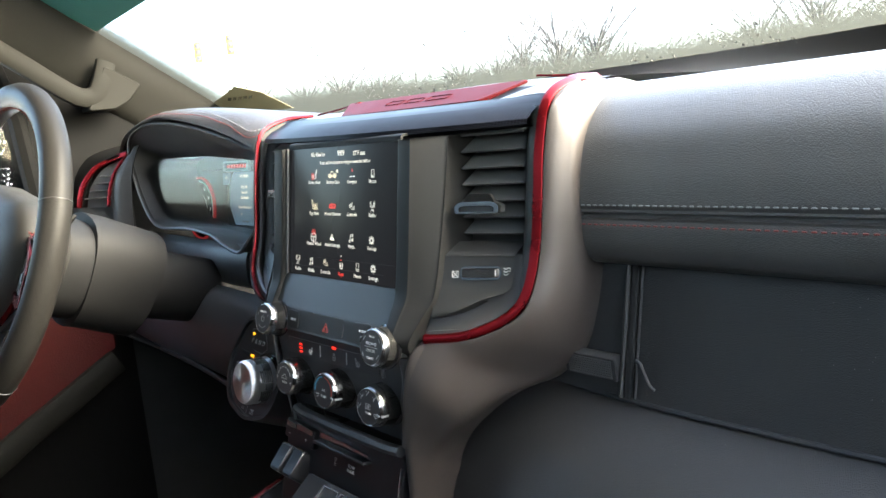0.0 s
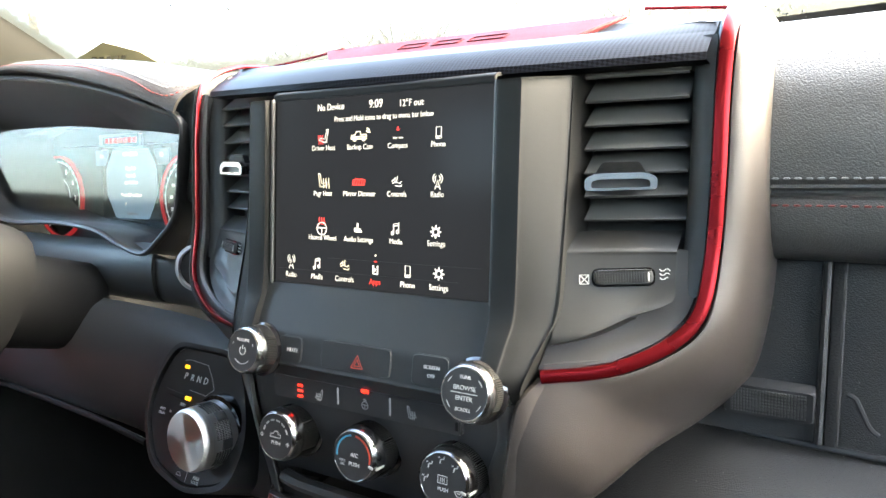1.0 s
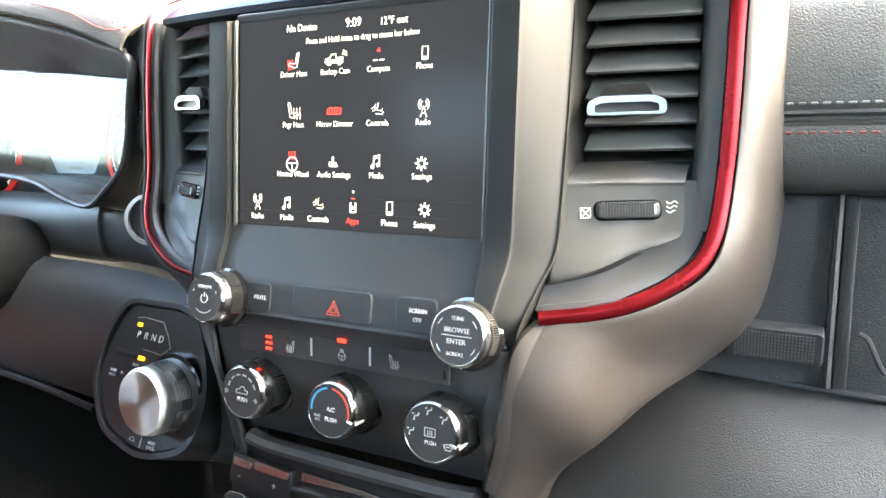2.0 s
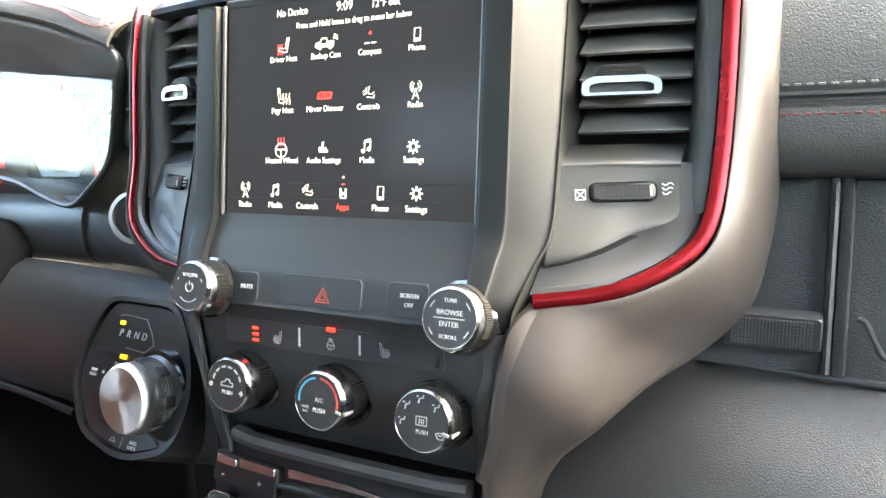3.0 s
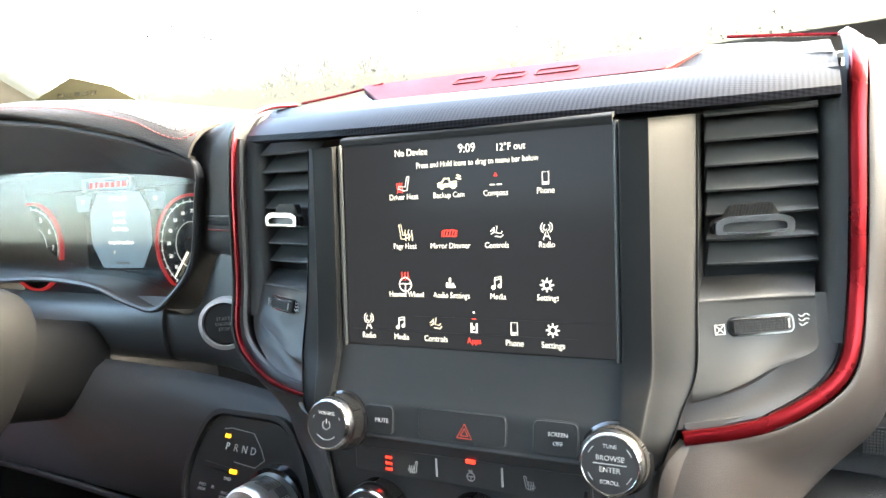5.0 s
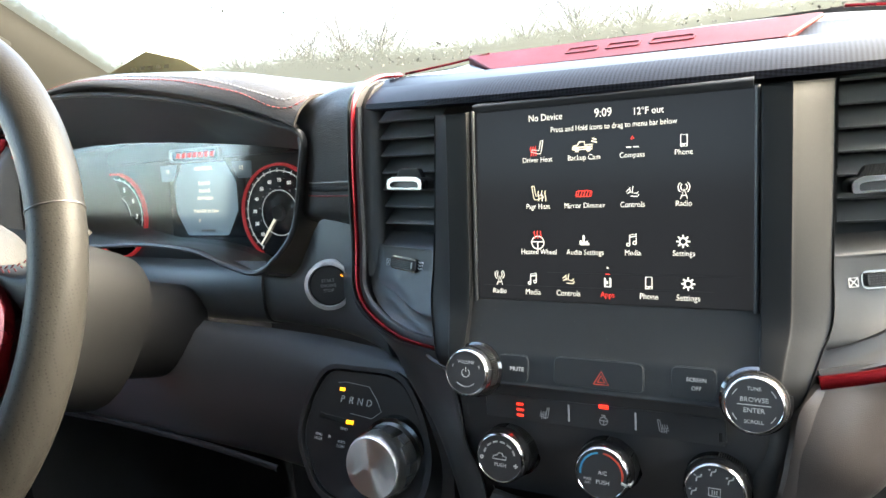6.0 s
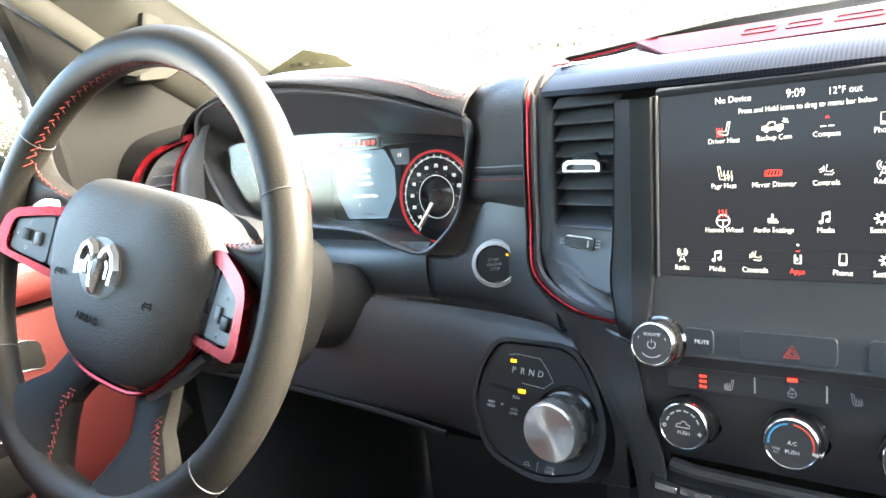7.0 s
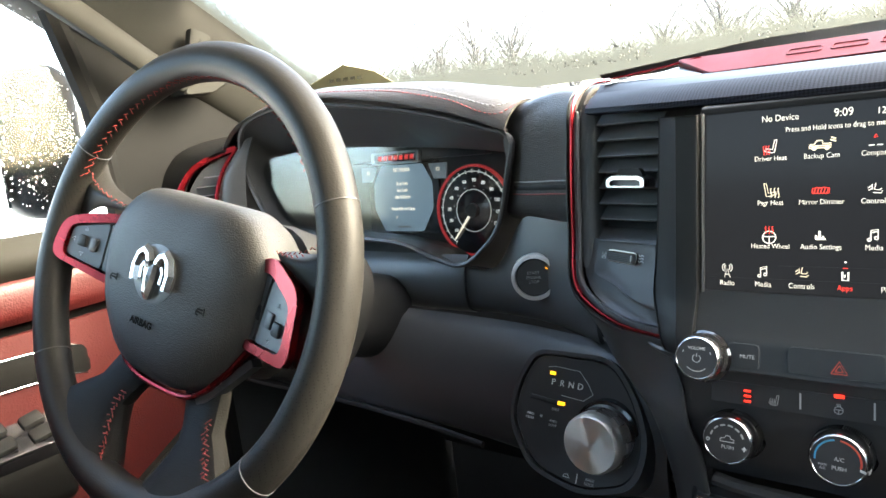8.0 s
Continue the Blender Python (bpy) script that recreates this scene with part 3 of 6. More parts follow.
def red_path(s):
    """The red trim line, from the top rear corner down and round to its inner end."""
    k, f = (0.017, 0.010) if s < 0 else (0.0015, 0.0)
    pts = [(0.186, 0.135, 0.899), (0.187, 0.095, 0.896), (0.187, 0.064, 0.882), (0.186, 0.053, 0.85), (0.186, 0.047, 0.81), (0.185, 0.041, 0.77), (0.181, 0.030, 0.738), (0.168, 0.019, 0.722), (0.142, 0.004, 0.710), (0.110, -0.008, 0.7055)]
    return [Vector((s * (x + k * min(1, (x - 0.10) / 0.08)), y - f * min(1, (x - 0.10) / 0.08), z)) for x, y, z in pts]


for s in (1, -1):
    line = spline(red_path(s), 6)
    part("red_trim", sweep(line, ring(0.0074, 0.0042, 12, 5) if s > 0 else ring(0.0026, 0.0036, 8, 3.5), up=(s * 0.35, -1, 0.25)), RED_METAL, stack, "brushed red metal trim line")
    part("trim_bed", sweep([p + Vector((0, 0.0065, 0)) for p in line[14 if s < 0 else 6:]], ring(0.012 if s > 0 else 0.009, 0.006, 8, 3), up=(s * 0.35, -1, 0.25)), PLASTIC_BLACK, stack)
    if s < 0:
        part("trim_edge", sweep([p + Vector((s * 0.0048, 0.001, -0.001)) for p in line], ring(0.0016, 0.004, 6), up=(s * 0.35, -1, 0.25)), PLASTIC_GREY, stack)
    outer = [(0.199, 0.150, 0.897), (0.204, 0.125, 0.888), (0.207, 0.085, 0.868), (0.208, 0.071, 0.84), (0.209, 0.067, 0.80), (0.211, 0.074, 0.757), (0.208, 0.070, 0.720), (0.200, 0.068, 0.690), (0.178, 0.058, 0.667), (0.158, 0.022, 0.659), (0.139, 0.001, 0.642), (0.1125, 0.0, 0.613), (0.098, 0.0, 0.575), (0.092, 0.002, 0.48)]
    if s < 0:
        outer[8:] = [(0.182, 0.050, 0.667), (0.158, 0.026, 0.655), (0.136, 0.013, 0.635), (0.124, 0.011, 0.60), (0.118, 0.011, 0.56), (0.115, 0.012, 0.48)]
    inner = [p + Vector((s * 0.005, -0.001, -0.0035)) for p in red_path(s)] + [Vector((s * 0.1005, -0.021, 0.675)), Vector((s * 0.096, -0.022, 0.645)), Vector((s * 0.087, -0.019, 0.612)), Vector((s * 0.080, -0.012, 0.50))]
    k = 0.002 if s < 0 else 0.0
    rows = []
    for a, (x, y, z) in zip(inner, outer):
        b = Vector((s * (x + k * min(1, max(0, (x - 0.10) / 0.08))), y, z))
        m1, m2 = a.lerp(b, 0.35), a.lerp(b, 0.72)
        out = Vector((s * 0.25, -0.9, 0.2)) * (b - a).length * (0.14 if s > 0 else 0.04)
        rows.append([a + Vector((0, 0.004, 0)), a, m1 + out, m2 + out * 0.9, b, b + Vector((s * 0.001, 0.03, -0.004))])
    # the left shell is the same trim; dark plastic stands for its shade
    part("shell", patch(rows, 4, 5, 0.002 if s > 0 else 0.0), SHELL if s > 0 else PLASTIC, stack, "bronze grey grained trim shell" if s > 0 else "trim shell in dark plastic for its shaded side")
    part("red_top_line", sweep(spline([(s * 0.186 + (0 if s > 0 else -0.017), 0.133, 0.9000), (s * 0.160, 0.136, 0.9035), (s * 0.125, 0.1375, 0.9075)], 5), ring(0.0022, 0.0022, 6)), RED_METAL, stack, "thin red line behind the top band")

part("shell_lip", sweep(spline([(0.1125, -0.006, 0.7005), (0.1045, -0.014, 0.690), (0.1015, -0.0185, 0.672), (0.097, -0.0195, 0.645), (0.088, -0.0165, 0.612)], 5), ring(0.012, 0.007, 8), up=(0.3, -1, 0.1)), SHELL, stack, "bronze grey inner lip of the shell")

# top cap: carbon strip, satin shoulders, red plate
def cap_line(x):
    """Front lower edge of the top cap at x."""
    q = (x - SX) / 0.19
    return 0.016 + 0.034 * q * q, 0.8675 + 0.002 * q * q - 0.003 * q


def cap_row(f):
    out = []
    for i in range(25):
        x = -0.193 + 0.3735 * i / 24
        y, z = cap_line(x)
        out.append(f(x, y, z))
    return out


part("carbon_strip", sheet([cap_row(lambda x, y, z: (x, y + 0.012, z - 0.003)), cap_row(lambda x, y, z: (x, y, z - 0.001)), cap_row(lambda x, y, z: (x, y + 0.001, z + 0.003)), cap_row(lambda x, y, z: (x, y + 0.010, z + 0.0095)), cap_row(lambda x, y, z: (x, y + 0.024, z + 0.015))]), CARBON, stack, "glossy carbon fibre strip over the screen")
part("satin_band", sheet([cap_row(lambda x, y, z: (x, y + 0.024, z + 0.015)), cap_row(lambda x, y, z: (x, 0.5 * (y + 0.024) + 0.047, z + 0.0215)), cap_row(lambda x, y, z: (x, 0.095, z + 0.0190 + 0.003 * min(1, ((x - SX) / 0.15) ** 4))), cap_row(lambda x, y, z: (x, 0.128, 0.8965 + 0.004 * (1 - ((x - SX) / 0.19) ** 2)))]), CARBON, stack, "glossy carbon top band mirroring the sky")
part("top_cover", sheet([cap_row(lambda x, y, z: (x, 0.128, 0.8965 + 0.004 * (1 - ((x - SX) / 0.19) ** 2))), cap_row(lambda x, y, z: (x, 0.142, 0.8985 + 0.0085 * max(0, 1 - ((x - SX) / 0.16) ** 4))), cap_row(lambda x, y, z: (x, 0.17, 0.901 + 0.0075 * max(0, 1 - ((x - SX) / 0.17) ** 4))), cap_row(lambda x, y, z: (x, 0.56, 0.912))]), PADDING, stack, "black dash top behind the stack")
plate_m = pose(-0.009, 0.1185, 0.8974, 19, 0.6, 0)
redp = part("red_plate", slab(rounded([(-0.098, -0.0245), (0.102, -0.0245), (0.124, 0.0235), (-0.138, 0.0235)], 0.005), plate_m, -0.006, 0.002, 0.0010), RED_PLATE, stack, "red satin plate with a raised badge outline")

band = [o for o in stack.children if o.name.startswith("satin_band")][0]
band_tree = BVHTree.FromPolygons([v.co for v in band.data.vertices], [p.vertices for p in band.data.polygons])
for s in (1, -1):
    grid = []
    for v in range(4):
        row = []
        for u in range(9):
            f, g = u / 8, v / 3
            x = s * ((0.179 - 0.072 * f) * (1 - g) + (0.179 - 0.043 * f) * g) + (0.0 if s > 0 else -0.010 * (1 - f))
            y = (0.080 + 0.014 * f) * (1 - g) + 0.127 * g
            p = band_tree.ray_cast(Vector((x, y, 1.0)), Vector((0, 0, -1)))[0]
            row.append((p or Vector((x, y, 0.893))) + Vector((0, 0, 0.0008)))
        grid.append(row)
    part("shoulder", sheet(grid), SHOULDER, stack, "satin grey shoulder beside the red plate")

# screen surround: side bezels, upper brow, dark back
for s in (1, -1):
    rows = []
    for z, f, deep in ((0.8618, 1.0, 0.03), (0.8615, 1.0, 0.001), (0.8600, 1.0, 0.0), (0.84, 0.95, 0.0), (0.80, 0.8, 0.0), (0.765, 0.6, 0.0), (0.738, 0.38, 0.0), (0.722, 0.25, 0.0), (0.704, 0.12, 0.0), (0.690, 0.05, 0.0)):
        y = face_y(z) + deep
        w = min(1.0, max(0.5, 0.5 + (z - 0.690) * 10.5))
        profile = ((0.0850, 0.004), (0.0860, -0.0040), (0.0872, -0.0056), (0.0865 + 0.0125 * w, -0.0056), (0.0865 + 0.0150 * w, -0.0046), (0.0865 + 0.0240 * w, -0.0028 + 0.0080 * f), (0.0865 + 0.0333 * w, 0.0165 * f), (0.0865 + 0.0335 * w, 0.0190 * f), (0.0865 + 0.0335 * w, 0.0190 * f + 0.035 * w))
        rows.append([(SX + s * x, y + d, z) for x, d in profile])
    part("side_bezel", patch(rows, 4, 4), PLASTIC_GREY, stack, "grey satin upright beside the screen")
part("upper_frame", patch([[(x, face_y(z) + d, z) for x in (SX - 0.0845, SX - 0.045, SX, SX + 0.045, SX + 0.0815)] for z, d in ((0.8608, 0.0012), (0.8630, 0.0012), (0.8660, 0.0025), (0.8675, 0.012))], 3, 4, 0.002), COLUMN_BLACK, stack)
part("face_plate", patch([[(SX + s * 0.0835, face_y(z) - 0.0005, z) if abs(s) < 1.01 else (SX + s * 0.0835, face_y(z) + (0.0 if z < 0.7 else 0.0), z) for s in (-1.2, -1, -0.5, 0, 0.5, 1, 1.2)] for z in (0.742, 0.73, 0.718, 0.712, 0.704, 0.699, 0.6952, 0.6930, 0.6918, 0.6906)], 4, 5, 0.003), FACE_DARK, stack, "dark satin face plate under the screen")
part("climate_face", patch([[(SX + s * 0.0835 * (1 if z > 0.64 else 0.9 + 0.1 * (z - 0.609) / 0.031), face_y(z), z) for s in (-1.15, -1, -0.5, 0, 0.5, 1, 1.15)] for z in (0.6900, 0.6835, 0.672, 0.655, 0.64, 0.622, 0.609)], 4, 4, 0.003), PLASTIC_BLACK, stack)
part("neck_panel", patch([[(SX - 0.084, face_y(z) + 0.001, z), (SX - 0.094, face_y(z) - 0.001, z), (-0.108 - q, face_y(z) + 0.006, z), (-0.122 - q, face_y(z) + 0.018, z), (-0.136 - q, face_y(z) + 0.038, z), (-0.150 - q, 0.055, z)] for z, q in ((0.701, 0.006), (0.688, 0.002), (0.665, 0.0), (0.63, -0.003), (0.60, -0.004), (0.56, -0.004), (0.505, -0.004))], 4, 4, 0.002), PLASTIC, stack, "dark satin side of the stack")
for s in (1,):
    part("side_return", patch([[(SX + s * (0.088 if z > 0.645 else 0.080), face_y(z) + 0.001, z), (SX + s * ((0.088 if z > 0.645 else 0.080) + 0.007), face_y(z) - 0.003, z), (s * w, face_y(z) + 0.003, z)] for z, w in ((0.6895, 0.104), (0.668, 0.101), (0.645, 0.098), (0.622, 0.092), (0.608, 0.088))], 4, 4, 0.002), PLASTIC, stack, "rounded dark border of the controls")
part("back_box", plate(-0.18, 0.150, 0.085, 0.20, 0.45, 0.872), PLASTIC_BLACK, stack)
part("lower_rim", sweep(spline([(SX - 0.078, -0.014, 0.606), (SX - 0.05, -0.016, 0.604), (SX + 0.05, -0.016, 0.603), (SX + 0.082, -0.016, 0.605)], 6), ring(0.010, 0.012, 8), up=(0, -1, 0.2)), PLASTIC_BLACK, stack, "dark rim under the climate controls")

# touch screen
tscreen = root("touch_screen", (SX, 0.02, 0.742), "lit black touch screen showing white and red app icons", "touchscreen")
SM = face_at(SX, 0.0066, 0.802, LEAN)
part("glass", slab(rounded([(-0.0825, -0.0608), (0.0825, -0.0608), (0.0825, 0.0608), (-0.0825, 0.0608)], 0.002), SM, -0.006, 0.0), DISPLAY, tscreen, "black glass display")

# ---- dashboard, driver side ----
dash_l = root("driver_dashboard", (-0.5, 0.1, 0.66), "black leather driver dashboard with a hooded instrument opening", "dashboard")
OPEN = [(-0.735, 0.900), (-0.69, 0.918), (-0.61, 0.921), (-0.495, 0.908), (-0.397, 0.888), (-0.34, 0.871), (-0.303, 0.857), (-0.308, 0.826), (-0.325, 0.770), (-0.345, 0.742), (-0.374, 0.727), (-0.412, 0.735), (-0.455, 0.749), (-0.53, 0.755), (-0.62, 0.753), (-0.69, 0.765), (-0.725, 0.81), (-0.742, 0.86)]


def closed_line(pts, n=4):
    q = [Vector(p) for p in pts]
    k = len(q)
    line = spline(q[-2:] + q + q[:2], n)
    return line[2 * n: 2 * n + k * n]


lip = closed_line([(x, 0.105 - 0.010 * (z < 0.76), z) for x, z in OPEN])
mid = Vector((-0.53, 0, 0.815))


def grow(p, k, y):
    d = Vector((p.x - mid.x, 0, p.z - mid.z))
    return Vector((mid.x + d.x * k, y, mid.z + d.z * k))


def grow_in(p, k, y, drop):
    """As grow, but the floor of the opening runs back and down."""
    q = grow(p, k, y)
    if p.z < mid.z:
        q.z = p.z - drop * min(1.0, (mid.z - p.z) / 0.03) * min(1.5, max(0.2, 0.3 + (p.x + 0.66) * 4.5))
    else:
        q.z = mid.z + (p.z - mid.z) * (1 - 0.56 * min(1.0, max(0.0, (y - 0.105) / 0.06)))
    return q


part("hood_inside", sheet([lip, [grow_in(p, 0.985, p.y + 0.02, 0.003) for p in lip], [grow_in(p, 0.94, 0.17, 0.014) for p in lip], [grow_in(p, 0.90, 0.212, 0.022) for p in lip]], close=True), PLASTIC_BLACK, dash_l, "dark inside of the instrument hood")
part("hood_lip", sweep(lip, ring(0.006, 0.008, 8), closed=True, up=(0, 1, 0)), PLASTIC_BLACK, dash_l)
top = [(-0.80, 0.885), (-0.72, 0.924), (-0.61, 0.940), (-0.50, 0.934), (-0.40, 0.922), (-0.335, 0.905), (-0.300, 0.893)]
front = [(-0.79, 0.86), (-0.735, 0.905), (-0.61, 0.926), (-0.495, 0.913), (-0.397, 0.893), (-0.34, 0.876), (-0.304, 0.862)]
part("hood_top", patch([[(x, 0.103, z) for x, z in front], [(x, 0.098, z + 0.004) for x, z in front], [(x, 0.108, 0.35 * a + 0.65 * z) for (x, z), (_, a) in zip(top, front)], [(x, 0.14, z) for x, z in top], [(x, 0.22, z - 0.004) for x, z in top], [(x, 0.50, 0.90 + 0 * z) for x, z in top]], 5, 5, 0.003), HOOD_LEATHER, dash_l, "leather hood with double stitching")
hood = [o for o in dash_l.children if o.name.startswith("hood_top")][0]
seam(drape(hood, [(-0.70, 0.10, 0.930), (-0.64, 0.10, 0.936), (-0.576, 0.104, 0.933), (-0.468, 0.1075, 0.922), (-0.400, 0.104, 0.908), (-0.366, 0.103, 0.899), (-0.336, 0.101, 0.886), (-0.315, 0.102, 0.881), (-0.3045, 0.112, 0.884), (-0.3015, 0.135, 0.893)], (-0.35, 0.75, -0.5)), STITCH_DULL, dash_l, 0.0060, 0.0044, 0.0006, "red_stitching")
seam(drape(hood, [(-0.70, 0.112, 0.934), (-0.64, 0.112, 0.940), (-0.576, 0.114, 0.938), (-0.449, 0.1135, 0.923), (-0.394, 0.110, 0.912), (-0.351, 0.108, 0.898), (-0.322, 0.109, 0.888), (-0.311, 0.119, 0.890), (-0.308, 0.140, 0.895)], (-0.35, 0.75, -0.5)), STITCH_GREY, dash_l, 0.0060, 0.0044, 0.0006, "grey_stitching")
part("column_pad", patch([[(-0.322, 0.40, 0.896), (-0.27, 0.40, 0.90), (-0.24, 0.40, 0.90), (-0.203, 0.40, 0.90)], [(-0.322, 0.155, 0.889), (-0.27, 0.145, 0.897), (-0.24, 0.14, 0.899), (-0.203, 0.13, 0.896)], [(-0.322, 0.124, 0.858), (-0.275, 0.105, 0.876), (-0.24, 0.088, 0.882), (-0.203, 0.07, 0.88)], [(-0.320, 0.122, 0.828), (-0.275, 0.098, 0.835), (-0.24, 0.08, 0.84), (-0.203, 0.06, 0.84)], [(-0.322, 0.120, 0.806), (-0.275, 0.096, 0.809), (-0.24, 0.078, 0.811), (-0.203, 0.058, 0.812)], [(-0.326, 0.118, 0.783), (-0.275, 0.098, 0.782), (-0.24, 0.082, 0.782), (-0.203, 0.062, 0.785)], [(-0.322, 0.13, 0.772), (-0.275, 0.12, 0.767), (-0.24, 0.10, 0.765), (-0.203, 0.08, 0.765)]], 5, 5, 0.003), HOOD_LEATHER, dash_l, "leather pad beside the vent")
cpad = [o for o in dash_l.children if o.name.startswith("column_pad")][0]
part("pad_groove", sweep(drape(cpad, [(-0.307, 0.1105, 0.8055), (-0.275, 0.0945, 0.8065), (-0.24, 0.0765, 0.8085), (-0.207, 0.0585, 0.8095)], (-0.3, 0.95, 0), 0.0), ring(0.0012, 0.0045, 8), up=(0, 0, 1)), COLUMN_BLACK, dash_l, "dark groove between the seams")
seam(drape(cpad, [(-0.306, 0.1105, 0.8115), (-0.275, 0.0945, 0.8125), (-0.24, 0.0765, 0.8145), (-0.207, 0.0585, 0.8155)], (-0.3, 0.95, 0)), STITCH_GREY, dash_l, 0.0052, 0.0040, 0.0008, name="grey_stitching")
seam(drape(cpad, [(-0.308, 0.1105, 0.7995), (-0.275, 0.0945, 0.8005), (-0.24, 0.0765, 0.8025), (-0.207, 0.0585, 0.8035)], (-0.3, 0.95, 0)), STITCH_DULL, dash_l, 0.0052, 0.0040, 0.0008, name="red_stitching")
rows = []
for z, fwd in ((0.775, 0.010), (0.745, 0.004), (0.715, 0.0), (0.690, -0.002), (0.672, 0.004), (0.666, 0.02)):
    rows.append([(x, y + fwd + 0.003, z if x > -0.33 else min(z, 0.72 + 0.0 * x)) for x, y in ((-0.39, 0.110), (-0.345, 0.106), (-0.30, 0.099), (-0.26, 0.085), (-0.225, 0.066), (-0.195, 0.045))])
part("start_panel", patch(rows, 4, 4, 0.004), PLASTIC, dash_l, "dark panel around the start button")
part("under_cluster_panel", patch([[(x, y + d, z - drop * (0 if x > -0.45 else 0.0)) for x, y in ((-0.82, 0.14), (-0.70, 0.125), (-0.55, 0.115), (-0.45, 0.11), (-0.38, 0.11))] for z, d, drop in ((0.733, 0.01, 0), (0.720, 0.0, 0), (0.70, -0.004, 0), (0.675, 0.0, 0), (0.664, 0.018, 0))], 4, 4, 0.004), PLASTIC, dash_l)
part("knee_panel", patch([[(x, y + d, z) for x, y in ((-0.82, 0.10), (-0.65, 0.085), (-0.50, 0.078), (-0.38, 0.072), (-0.29, 0.062), (-0.22, 0.045), (-0.175, 0.033), (-0.150, 0.032), (-0.126, 0.034))] for z, d in ((0.672, 0.022), (0.664, 0.004), (0.64, -0.012), (0.60, -0.022), (0.565, -0.022), (0.556, -0.012), (0.55, 0.03))], 4, 4, 0.004), PLASTIC_BLACK, dash_l, "dark knee panel under the steering column")
part("knee_edge", sweep(spline([(-0.62, 0.062, 0.556), (-0.52, 0.056, 0.557), (-0.42, 0.05, 0.556), (-0.33, 0.043, 0.552)], 5), ring(0.006, 0.007, 8)), PLASTIC_GREY, dash_l, "grey strip along the lower edge")
part("pedal_shroud", patch([[(x, y, z) for x in (-0.857, -0.5, -0.25, -0.13)] for y, z in ((0.07, 0.55), (0.25, 0.54), (0.45, 0.45), (0.60, 0.20))], 4, 4, 0.004), CARPET, dash_l)

RING_RED = mat("lit_dial_red", (1.0, 0.06, 0.07), emit=GLOW * 0.17)
cluster = root("instrument_cluster", (-0.53, 0.2, 0.73), "instrument cluster with red ringed dials and a lit center display", "instrument cluster")
CM = face_at(-0.545, 0.212, 0.795, 6)
part("backing", slab([(-0.20, -0.095), (0.23, -0.095), (0.23, 0.10), (-0.20, 0.10)], CM, -0.01, 0.0), PLASTIC_BLACK, cluster)
for s in (-1, 1):
    gm = CM @ pose(0.116 if s > 0 else -0.166, -0.026, 0.004)
    dial = part("dial", lathe([(0.0, 0.0), (0.054, 0.0), (0.054, -0.004)], gm, 48), GLOSS_BLACK, cluster)
    part("dial_ring", lathe([(0.0540, 0.0), (0.0545, 0.003), (0.0565, 0.003), (0.0575, -0.002)], gm, 48), RING_RED, dial, "red dial ring")
part("display", slab(rounded([(-0.062, -0.055), (0.062, -0.055), (0.062, 0.04), (-0.062, 0.04)], 0.004), CM, 0.0, 0.004), GLOSS_BLACK, cluster)

# gear pod
pod = root("gear_selector", (-0.22, 0.03, 0.60), "black gear selector pod with a silver rotary dial", "gear selector")
PM = face_at(-0.2099, 0.0122, 0.6176, 28, -4)
pod_out = rounded([(-0.042, 0.050), (0.032, 0.052), (0.056, 0.026), (0.072, -0.008), (0.066, -0.042), (0.022, -0.056), (-0.028, -0.046), (-0.056, -0.010), (-0.054, 0.022)], 0.016, 5)
DIALX, DIALY = 0.0380, -0.0180
DIAL_TOP = (PM @ pose(DIALX, DIALY, 0.029)).translation
DM = Matrix.Translation(DIAL_TOP) @ face_at(0, 0, 0, 9, -2) @ pose(0, 0, -0.034)
POD_BLACK = mat("black_pod_plastic", (0.014, 0.014, 0.0145), 0.34, grain=1200, bump=0.05, spec=0.4)
part("pod_face", slab(pod_out, PM, -0.055, 0.002, 0.002), POD_BLACK, pod)
part("dial_body", lathe([(0.0258, -0.006), (0.0258, 0.006), (0.0248, 0.009), (0.0243, 0.026)], DM, 48), mat("dark_brushed_side", (0.50, 0.49, 0.48), 0.30, metal=1.0, grain=1500, bump=0.2), pod, "knurled grey dial side")
part("dial_face", lathe([(0.0243, 0.026), (0.0241, 0.030), (0.0222, 0.0335), (0.0, 0.034)], DM, 48), spun_metal("spun_silver", (0.62, 0.61, 0.59), DM.translation, DM.to_3x3() @ Vector((0, 0, 1))), pod, "spun silver rotary dial")

# steering wheel
WH = Matrix.Translation((-0.469, -0.179, 0.775)) @ pose(0, 0, 0, 0, 0, math.degrees(0.1)) @ pose(0, 0, 0, 90 - math.degrees(0.331), 0, 0) @ pose(0, 0, 0, 0, 0, -12)
wheel = root("steering_wheel", (-0.471, -0.179, 0.775), "black leather steering wheel with red stitching and red spoke trim", "steering wheel")
for name, a0, a1, m_ in (("upper_grip", 29, 151, WHEEL_LEATHER), ("left_grip", 151, 216, WHEEL_PERF), ("lower_grip", 216, 324, WHEEL_LEATHER), ("right_grip", -36, 29, WHEEL_PERF)):
    arcp = [WH @ Vector((0.187 * math.cos(radians(a0 + (a1 - a0) * i / 30)), 0.187 * math.sin(radians(a0 + (a1 - a0) * i / 30)), 0)) for i in range(31)]
    prof = ring(0.034, 0.031, 16)
    shape = [(q[0] * k, q[1] * k) for k in (1,) for q in prof]
    part(name, sweep(arcp, shape, up=WH.to_3x3() @ Vector((0, 0, 1))), m_, wheel, "perforated leather grip" if m_ is WHEEL_PERF else "smooth leather grip")
